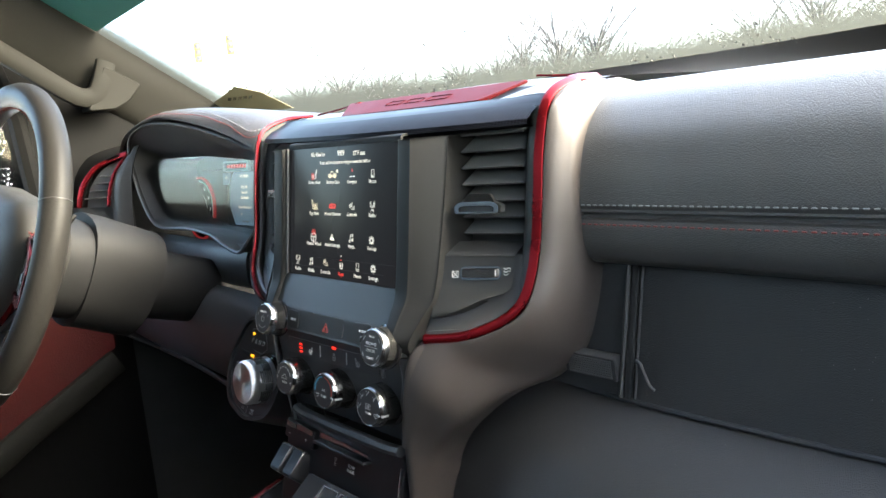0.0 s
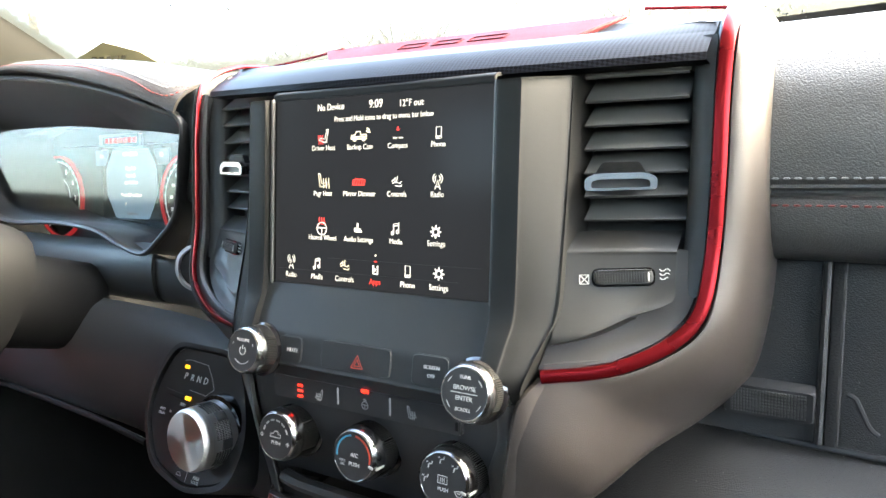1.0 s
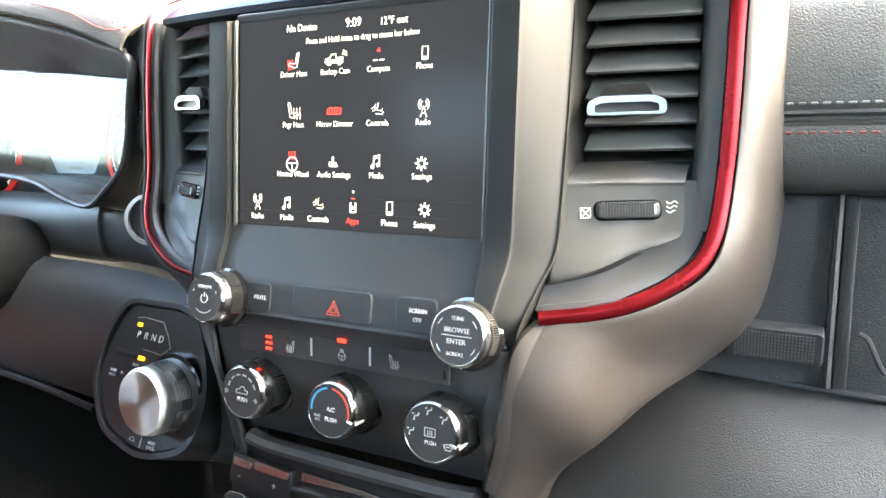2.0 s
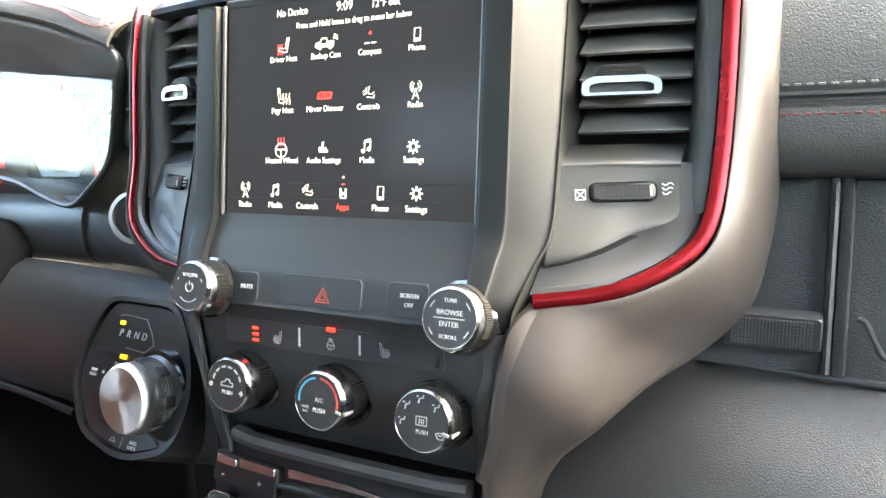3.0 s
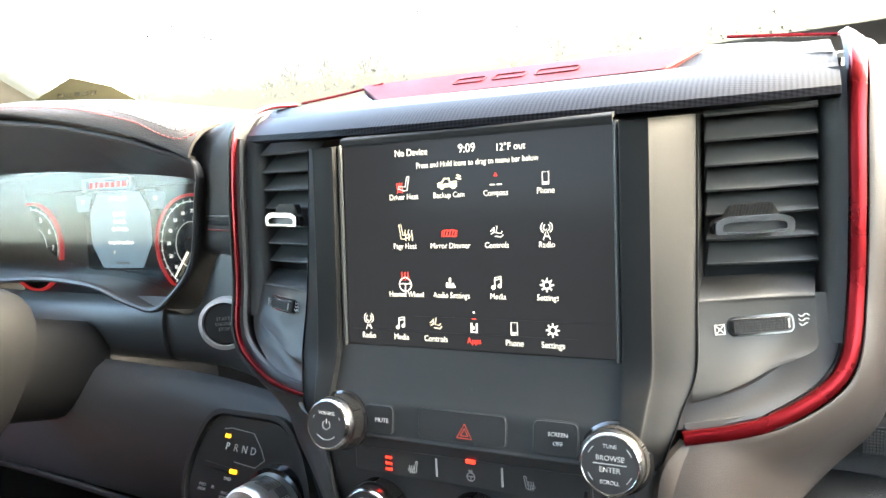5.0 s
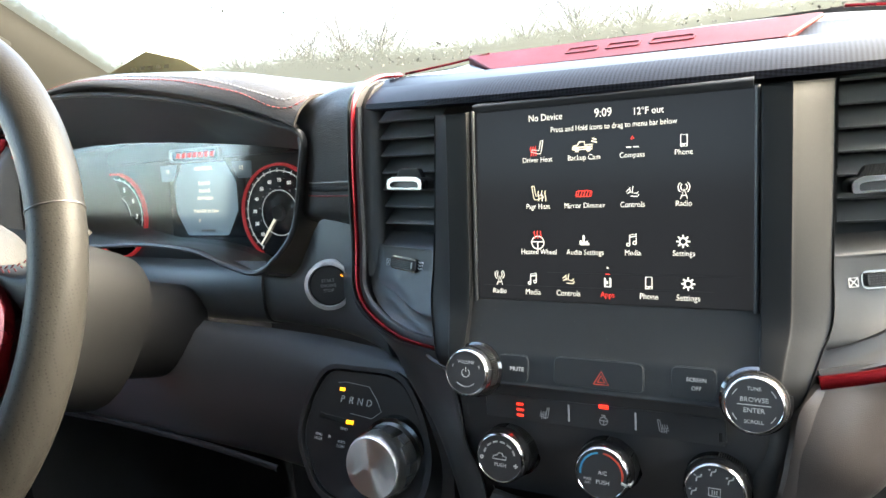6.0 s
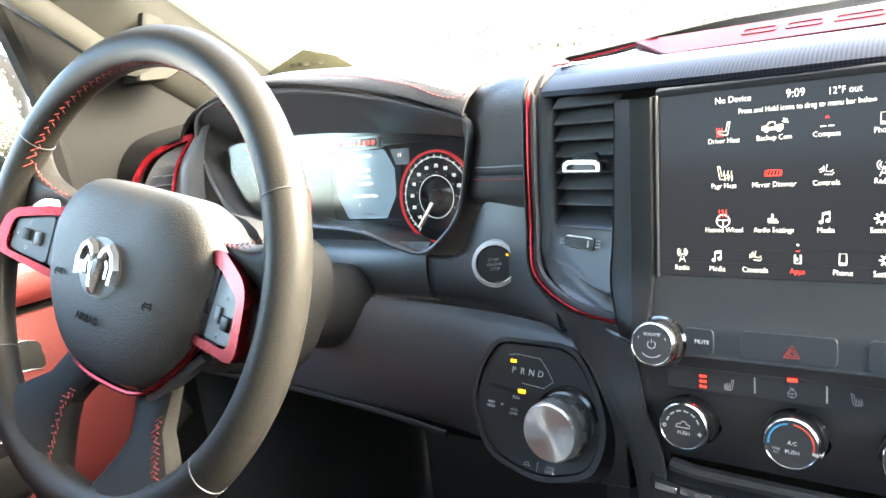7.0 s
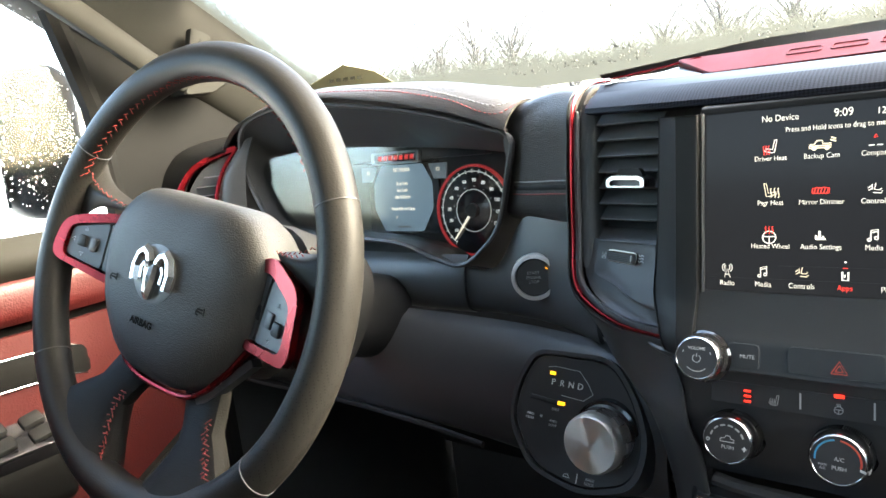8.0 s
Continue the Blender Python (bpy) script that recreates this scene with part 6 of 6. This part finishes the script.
for s in (1, -1):
    SP = pod_plane(s)
    if s > 0:
        pad_line = [(0.024, 0.027), (0.057, 0.0115), (0.058, -0.0235), (0.016, -0.0250)]
        cover_line = [(-0.004, 0.024), (0.0225, 0.0285), (0.0145, -0.0245), (-0.004, -0.0230)]
        ok, side, marks = (0.046, -0.008), (0.033, -0.004), ((0.041, 0.009), (0.036, -0.019))
    else:
        pad_line = [(-0.024, 0.0262), (-0.0705, 0.0145), (-0.0740, -0.0135), (-0.0257, -0.0193)]
        cover_line = [(0.006, 0.0305), (-0.0225, 0.0265), (-0.0242, -0.0190), (0.006, -0.0215)]
        ok, side, marks = (-0.0535, 0.003), (-0.039, 0.002), ((-0.052, 0.0145), (-0.053, -0.0095))
    pad = part("switch_pad", slab(rounded(pad_line, 0.005, 4), SP, -0.008, -0.001, 0.001), PLASTIC_BLACK, wheel, "black switch pad")
    cover = part("spoke_cover", slab(rounded(cover_line, 0.003, 4), SP, -0.008, -0.0005, 0.001), PLASTIC_BLACK, wheel)
    part("cover_button", block((0.010, 0.012, 0.003), SP @ pose(s * 0.012, 0.004 if s < 0 else -0.002, -0.0005), 0.0012), PLASTIC_GREY, cover)
    part("ok_button", block((0.011, 0.011, 0.004), SP @ pose(*ok, 0.0), 0.0018), PLASTIC_GREY, pad)
    part("side_button", block((0.009, 0.013, 0.003), SP @ pose(*side, 0.0), 0.0016), PLASTIC, pad)
    for (u, v), turn in zip(marks + ((ok[0] + s * 0.0125, ok[1]),), (0, 180, -90 * s)):
        strokes([[(-1, -0.6), (1, -0.6), (0, 0.9), (-1, -0.6), (-0.9, -0.6)]], 0.0004, SP @ pose(u, v, -0.0008, 0, 0, turn), GREY_PRINT, pad, "arrow_mark", 0.0002, 0.0022)
    if s > 0:
        gusset = ((0.116, 0.042, 0.050), (0.130, 0.036, 0.051), (0.145, 0.030, 0.056), (0.160, 0.024, 0.068), (0.172, 0.018, 0.084))
    else:
        gusset = ((0.088, 0.040, 0.050), (0.115, 0.042, 0.053), (0.142, 0.040, 0.060), (0.160, 0.034, 0.072), (0.172, 0.026, 0.086))
    part("spoke_leather", patch([[WH @ Vector((s * x, y0 + (y1 - y0) * q, z - (0.010 if q > 0.9 else 0.0))) for x, y0, y1 in gusset] for q, z in ((-0.15, -0.006), (0.15, -0.003), (0.6, -0.002), (0.92, -0.004), (1.0, -0.008))], 4, 4, 0.003), WHEEL_PERF, wheel, "perforated leather gusset")
    edge_line = spline([WH @ Vector((s * x, y1 - 0.003, 0.0008)) for x, y0, y1 in gusset], 6)
    seam([p + (WH.to_3x3() @ Vector((0, 0.0012 * (-1) ** i, 0))) for i, p in enumerate(edge_line)], STITCH_RED, wheel, 0.0036, 0.0034, 0.0005, "spoke_stitching")
part("lower_switch", slab([(0.045, -0.098), (0.098, -0.046), (0.103, -0.051), (0.051, -0.105)], HUB, -0.020, -0.010, 0.0008), PLASTIC_BLACK, wheel)

# ---- outer dash vent ----
ov = root("air_vent", (-0.78, 0.08, 0.80), "black louvred air vent arched in red metal trim", "air vent")
left_arc = spline([(-0.812, 0.030, 0.792), (-0.806, 0.038, 0.825), (-0.796, 0.060, 0.856), (-0.775, 0.088, 0.872), (-0.752, 0.104, 0.879)], 6)
right_arc = spline([(-0.766, 0.064, 0.790), (-0.762, 0.071, 0.825), (-0.758, 0.084, 0.853), (-0.750, 0.104, 0.879)], 6)
part("red_arch", sweep(left_arc, ring(0.009, 0.006, 8, 3), up=(0.5, -0.8, 0.2)), RED_METAL, ov, "red metal arch")
part("red_line", sweep(right_arc, ring(0.005, 0.005, 8, 3), up=(0.5, -0.8, 0.2)), RED_METAL, ov, "thin red metal line")
part("vent_body", sheet([[p + Vector((0.004, 0.012, -0.002)) for p in left_arc[::2]], [p + Vector((-0.002, 0.012, -0.002)) for p in right_arc[::1][:len(left_arc[::2])]]]), PLASTIC_BLACK, ov)
for k in range(4):
    z = 0.806 + 0.0125 * k
    part("louvre", sweep([Vector((-0.803 + 0.008 * k, 0.040 + 0.008 * k, z)), Vector((-0.764 + 0.001 * k, 0.071 + 0.004 * k, z))], ring(0.010, 0.002, 6), up=(0, 0, 1)), PLASTIC, ov)
part("end_pad", patch([[(-0.764, 0.066, 0.735), (-0.764, 0.074, 0.825), (-0.758, 0.088, 0.856), (-0.748, 0.110, 0.884)], [(-0.748, 0.070, 0.735), (-0.747, 0.080, 0.825), (-0.742, 0.094, 0.862), (-0.735, 0.112, 0.890)], [(-0.735, 0.088, 0.735), (-0.733, 0.096, 0.825), (-0.730, 0.106, 0.868), (-0.728, 0.118, 0.892)]], 5, 4, 0.003), PLASTIC_BLACK, dash_l)
part("end_body", patch([[(-0.86, 0.03, z), (-0.82, 0.04, z), (-0.79, 0.075, z), (-0.75, 0.10, z)] for z in (0.60, 0.70, 0.79)], 4, 4, 0.004), PLASTIC, dash_l, "dark dash end by the door")
part("end_top", patch([[(-0.86, 0.03, 0.79), (-0.812, 0.034, 0.795)], [(-0.86, 0.05, 0.86), (-0.80, 0.066, 0.858)], [(-0.86, 0.12, 0.895), (-0.755, 0.11, 0.882)], [(-0.86, 0.34, 0.91), (-0.74, 0.30, 0.905)]], 4, 5, 0.003), PILLAR_DARK, dash_l)

# ---- switch bank and console below the climate panel ----
bank = root("switch_bank", (SX, -0.02, 0.53), "gloss black switch bank with chrome lined toggles", "switch panel")
BM = face_at(SX, -0.019, 0.573, 16)
BANK_BLACK = mat("black_switch_plastic", (0.014, 0.014, 0.015), 0.30, spec=0.4)
part("bank_face", slab(rounded([(-0.094, -0.075), (0.076, -0.075), (0.084, 0.026), (-0.096, 0.026)], 0.01), BM, -0.01, 0.0, 0.001), BANK_BLACK, bank)
brake = part("brake_toggle", slab(rounded([(-0.093, 0.002), (-0.042, -0.001), (-0.042, 0.018), (-0.091, 0.021)], 0.003), BM, 0.0, 0.006, 0.001), BANK_BLACK, bank, "black trailer brake toggle")
for x0, x1 in ((-0.0895, -0.0735), (-0.0715, -0.0435)):
    part("toggle_chrome", slab(rounded([(x0, 0.0135), (x1, 0.0125), (x1, 0.0172), (x0, 0.0190)], 0.0012, 3), BM, 0.005, 0.0074, 0.0006), CHROME, brake, "chrome toggle edge")
lettering("-", 0.008, BM @ pose(-0.084, 0.007, 0.0062), WHITE_PRINT, brake)
lettering("+", 0.006, BM @ pose(-0.055, 0.006, 0.0062), WHITE_PRINT, brake)
part("chrome_strip", slab(rounded([(-0.037, 0.0185), (0.004, 0.0180), (0.036, 0.0150), (0.036, 0.0138), (0.004, 0.0140), (-0.037, 0.0135)], 0.0008, 3), BM, 0.0, 0.0035, 0.0008), CHROME, bank, "tapering chrome accent strip")
part("strip_shelf", block((0.078, 0.0035, 0.012), BM @ pose(0.0, 0.0095, 0.004), 0.0015), BANK_BLACK, bank)
for k in range(2):
    tm_ = BM @ pose(-0.083 + 0.022 * k, -0.016, 0.010, -30)
    o_ = rounded([(-0.0085, -0.016), (0.0085, -0.016), (0.0085, 0.012), (-0.0085, 0.012)], 0.004, 4)
    tg = part("toggle_switch", slab(o_, tm_, -0.02, 0.004, 0.002), BANK_BLACK, bank)
    rim_line = [tm_ @ Vector((p.x * 0.94, p.y * 0.97, 0.0035)) for p in o_ if p.y > -0.002]
    part("toggle_edge", sweep(rim_line, ring(0.0012, 0.0012, 6), up=tm_.to_3x3() @ Vector((0, 0, 1))), ALU, tg, "thin silver toggle outline")
lettering("TOW\nHAUL", 0.0042, BM @ pose(0.012, -0.004, 0.0004), WHITE_PRINT, bank)
strokes([[(-0.5, 1), (0.5, 1), (0, -0.2), (-0.5, 1)], [(-0.6, -0.6), (0.6, -0.6)], [(-0.5, -1.2), (0.5, -1.2)]], 0.0008, BM @ pose(-0.012, -0.003, 0.0003), WHITE_PRINT, bank, "lamp_mark", 0.0002, 0.003)
TR = BM @ pose(0.024, -0.030, 0.016, -38)
tray = part("port_lid", slab(rounded([(-0.060, -0.035), (0.056, -0.035), (0.056, 0.012), (-0.060, 0.012)], 0.005, 4), TR, -0.03, 0.004, 0.002), BANK_BLACK, bank, "black hinged port lid")
for k in range(2):
    cell = rounded([(-0.0120, -0.0085), (0.0120, -0.0085), (0.0120, 0.0085), (-0.0120, 0.0085)], 0.002)
    part("port_frame", frame_slab(cell, [p * 0.90 for p in cell], TR @ pose(-0.018 + 0.0262 * k, -0.001, 0.004), -0.001, 0.0010), TAB_METAL, tray, "thin silver port frame")
lettering("A/V", 0.0052, TR @ pose(-0.030, -0.024, 0.0043), WHITE_PRINT, tray)
part("side_chrome", sweep([BM @ Vector((0.079, v, 0.001)) for v in (-0.05, -0.02, 0.005, 0.016)], ring(0.0016, 0.0016, 6), up=(0, -1, 0)), CHROME, bank)

console = root("floor_console", (0, -0.3, 0.0), "black floor console with a red and silver edge line", "console")
part("console_body", patch([[(x, y, z) for x, z in ((-0.150, 0.0), (-0.150, 0.40 + h), (-0.135, 0.445 + h), (0.0, 0.440 + h), (0.125, 0.440 + h), (0.140, 0.40 + h), (0.140, 0.0))] for y, h in ((0.06, 0.06), (-0.02, 0.05), (-0.10, 0.03), (-0.25, -0.01), (-0.9, -0.03))], 4, 4, 0.004), PLASTIC_BLACK, console)
line = spline([(-0.140, 0.02, 0.515), (-0.141, -0.03, 0.503), (-0.142, -0.10, 0.486), (-0.143, -0.25, 0.445), (-0.144, -0.6, 0.425)], 5)
part("red_edge", sweep(line, ring(0.008, 0.004, 8)), RED_METAL, console, "red console edge line")
part("silver_edge", sweep([p + Vector((0.006, 0, 0.002)) for p in line], ring(0.002, 0.002, 6)), ALU, console)

# ---- windscreen paper, tinted sticker, mirror ----
def on_glass(x, z):
    return screen_point(x, z, 0.006)


INK = mat("brown_ink", (0.05, 0.045, 0.025), 0.8)
PAPER = mat("sun_yellowed_paper", (0.20, 0.19, 0.11), 0.8, grain=300, bump=0.1, vary=0.3)
bm = bmesh.new()
corners = [on_glass(-0.825, 0.966), on_glass(-0.742, 0.992), on_glass(-0.712, 0.978), on_glass(-0.700, 0.945), on_glass(-0.80, 0.945)]
fr_, bk_ = [bm.verts.new(p) for p in corners], [bm.verts.new(p + Vector((0, 0.0008, 0.0008))) for p in corners]
bm.faces.new(fr_)
bm.faces.new(bk_[::-1])
for i in range(5):
    bm.faces.new((fr_[i], bk_[i], bk_[(i + 1) % 5], fr_[(i + 1) % 5]))
paper = tagged(part("paper_sheet", bm, PAPER, smooth=False), "yellowed paper sheet propped inside the windshield corner", "paper")
pm = Matrix.Translation(on_glass(-0.755, 0.974) + Vector((0.0, -0.003, -0.001))) @ pose(0, 0, 0, 66, 0, 28)
strokes([[(-0.030 + 0.012 * i, -0.002), (-0.022 + 0.012 * i, -0.002)] for i in range(5)], 0.006, pm, INK, paper, "print_bars", 0.0002)
strokes([[(-0.022 + 0.009 * i, 0.008), (-0.016 + 0.009 * i, 0.008)] for i in range(4)], 0.004, pm, INK, paper, "print_bars", 0.0002)
TEAL = mat("teal_tinted_film", (0.05, 0.16, 0.14), 0.4)
bm = bmesh.new()
corners = [on_glass(-0.815, 1.097), on_glass(-0.665, 1.127), on_glass(-0.64, 1.20), on_glass(-0.825, 1.20), on_glass(-0.825, 1.14)]
fr_, bk_ = [bm.verts.new(p) for p in corners], [bm.verts.new(p + Vector((0, 0.0008, 0.0008))) for p in corners]
bm.faces.new(fr_)
bm.faces.new(bk_[::-1])
for i in range(5):
    bm.faces.new((fr_[i], bk_[i], bk_[(i + 1) % 5], fr_[(i + 1) % 5]))
tagged(part("windshield_film", bm, TEAL, smooth=False), "teal green film stuck in the windshield corner", "film")

mirror = root("door_mirror", (-1.05, 0.05, 0.80), "black door mirror seen through the driver window", "mirror")
part("housing", block((0.20, 0.12, 0.25), pose(-1.19, 0.02, 0.925, 0, 0, -12), 0.045, 4), PILLAR_DARK, mirror)
part("mirror_glass", block((0.16, 0.006, 0.20), pose(-1.205, -0.044, 0.925, 0, 0, -12), 0.002), mat("mirror_silver", (0.75, 0.76, 0.76), 0.05, metal=1.0, vary=0.02), mirror)
part("arm", block((0.24, 0.06, 0.07), pose(-1.01, 0.05, 0.86, 0, -8, 0), 0.02, 3), PILLAR_DARK, mirror)

# grey specks standing in for washed-out trees beyond, and drops on the glass
random.seed(7)
SPECK_GREY = mat("grey_tree_speck", (0.06, 0.06, 0.055), 0.5)
bms = []
for _ in range(4200):
    x, z = random.uniform(-0.75, 0.75), 0.945 + 0.22 * random.random() ** 1.6
    if noise.noise(Vector((x * 9, z * 16, 3.1))) < 0.05:
        continue
    p = screen_point(x, z, 0.001)
    r = random.uniform(0.0007, 0.0022)
    bms.append(lathe([(0.0, 0.0009), (r, 0.0), (0.0, -0.0003)], Matrix.Translation(p) @ pose(0, 0, 0, -58, 0, random.uniform(0, 360)) @ Matrix.Diagonal((1, random.uniform(0.5, 1.6), 1, 1)), 5))
tagged(part("tree_specks", merged(bms), SPECK_GREY, kind="stuff"), "grey specks over the windshield standing in for washed-out trees", "ice", kind="stuff")
bms = []
for _ in range(2600):
    y, z = random.uniform(-0.5, -0.05), random.uniform(0.80, 1.1)
    if noise.noise(Vector((y * 7, z * 7, 8.0))) < -0.1:
        continue
    r = 0.0004 + 0.0011 * random.random() ** 2.5
    bms.append(lathe([(0.0, 0.001), (r, 0.0), (0.0, -0.0003)], Matrix.Translation((-0.872 - 0.0213 * (z - 0.78), y, z)) @ pose(0, 0, 0, 0, 90, 0), 6))
tagged(part("snow_specks", merged(bms), SNOW, kind="stuff"), "white snow specks on the driver window", "snow", kind="stuff")

# ---- the lot outside ----
YELLOW = mat("signal_yellow", (0.10, 0.055, 0.003), 0.5)


def signal_head(m):
    t = root("traffic_light", m.translation, "yellow traffic signal head hanging on a wire", "traffic light", "signals over the road")
    part("casing", block((0.40, 0.25, 1.05), m, 0.05), YELLOW, t)
    for k in (-1, 0, 1):
        part("lens", lathe([(0.0, 0.02), (0.11, 0.01), (0.13, 0.0)], m @ pose(0, -0.126, 0.32 * k, 90, 0, 0), 16), PLASTIC_BLACK, t)


signal_head(pose(-35.4, 17.3, 6.5, 0, 0, 60))
signal_head(pose(-34.6, 18.8, 6.85, 0, 0, 60))
wire = sweep(spline([(-50.0, -9.0, 5.4), (-38.0, 12.6, 6.66), (-35.4, 17.3, 7.02), (-34.6, 18.8, 7.37), (-34.25, 19.5, 7.5)], 5), ring(0.05, 0.05, 6))
for x, y, z in ((-50.0, -9.0, 5.6),):
    tagged(part("signal_pole", sweep([Vector((x, y, -0.7)), Vector((x, y, z))], ring(0.25, 0.25, 10), up=(0, 1, 0)), PLASTIC_BLACK), "dark steel pole that holds the signal wire", "pole")
tagged(part("signal_wire", wire, PLASTIC_BLACK), "black wire that carries the signals", "wire")


def bare_shrub(m, h, seed):
    """Trunk, limbs and many twigs."""
    rnd = random.Random(seed)
    t = root("bare_tree", m.translation, "leafless grey winter tree on the snowy lot", "tree", "trees beyond the lot")
    part("trunk", sweep([m @ Vector((0, 0, 0)), m @ Vector((0.05 * h, 0, 0.3 * h)), m @ Vector((0.0, 0, 0.6 * h))], ring(0.022 * h, 0.022 * h, 6), up=(0, 1, 0)), BARK, t)
    twigs = []
    for _ in range(110):
        a, z, l = rnd.uniform(0, 6.28), rnd.uniform(0.2, 0.6) * h, rnd.uniform(0.12, 0.45) * h
        p = Vector((0, 0, z))
        q = p + Vector((math.cos(a) * l * 0.6, math.sin(a) * l * 0.6, l * rnd.uniform(0.4, 1.0)))
        twigs.append(sweep([m @ p, m @ (p.lerp(q, 0.5) + Vector((0, 0, 0.05 * l))), m @ q], ring(0.0075 * h, 0.0075 * h, 4), up=(0.3, 1, 0.1)))
    part("crown", merged(twigs), BARK, t)


BARK = mat("grey_bark", (0.045, 0.042, 0.040), 0.9, grain=6, bump=0.4)
for k, (a, d, h) in enumerate(((146, 60, 9), (140, 75, 12), (133, 70, 12), (126, 85, 13), (120, 90, 14), (113, 95, 15), (158, 55, 8), (166, 60, 8), (104, 100, 14), (96, 110, 15), (150, 80, 12), (172, 50, 6), (130, 52, 10), (125, 48, 12), (122, 55, 13), (117, 50, 8), (110, 52, 11), (106, 48, 12), (101, 55, 12), (94, 60, 12), (137, 46, 7), (143, 50, 9), (128, 62, 14), (88, 64, 13))):
    bare_shrub(pose(d * math.cos(radians(a)), d * math.sin(radians(a)), -0.62), h, k)


def parked_car(m, label):
    c = root("parked_car", m.translation, label, "car", "cars parked on the lot")
    body = [(-2.3, 0.35), (-2.35, 0.8), (-1.5, 0.98), (-0.8, 1.45), (0.9, 1.5), (1.6, 1.05), (2.3, 0.95), (2.35, 0.35)]
    rows = [[m @ Vector((x, w, z)) for x, z in body] for w in (-0.9, -0.85, 0.85, 0.9)]
    part("body", merged([sheet(rows), slab(body, m @ pose(0, 0.9, 0, 90, 0, 0), -0.01, 0.0), slab(body, m @ pose(0, -0.9, 0, 90, 0, 0), -0.01, 0.0)]), SNOW, c)
    for w in (-0.91, 0.91):
        part("side_window", slab([(-0.75, 1.0), (-0.5, 1.36), (0.75, 1.4), (1.2, 1.05)], m @ pose(0, w, 0, 90, 0, 0), -0.006, 0.006), GLOSS_BLACK, c)
        for x in (-1.45, 1.45):
            part("wheel", lathe([(0.0, 0.1), (0.2, 0.1), (0.33, 0.08), (0.33, -0.1)], m @ pose(x, w * 0.9, 0.33, 90, 0, 0), 18), PLASTIC_BLACK, c)


for k, (x, y, r) in enumerate(((-15.5, 4.2, 75), (-17.5, 7.5, 80), (-15, 1.0, 78))):
    parked_car(pose(x, y, 0.9, 0, 0, r), "snow covered white car parked on the lot")
tagged(part("snow_bank", patch([[(-40, y, -0.62) for y in (-30, 0, 30)], [(-22, y, 0.6) for y in (-30, 0, 30)], [(-12, y, 0.8) for y in (-30, 0, 30)], [(-6, y, -0.65) for y in (-30, 0, 30)]], 6, 6), SNOW), "raised snowy bank beside the truck", "snow bank", kind="structure")
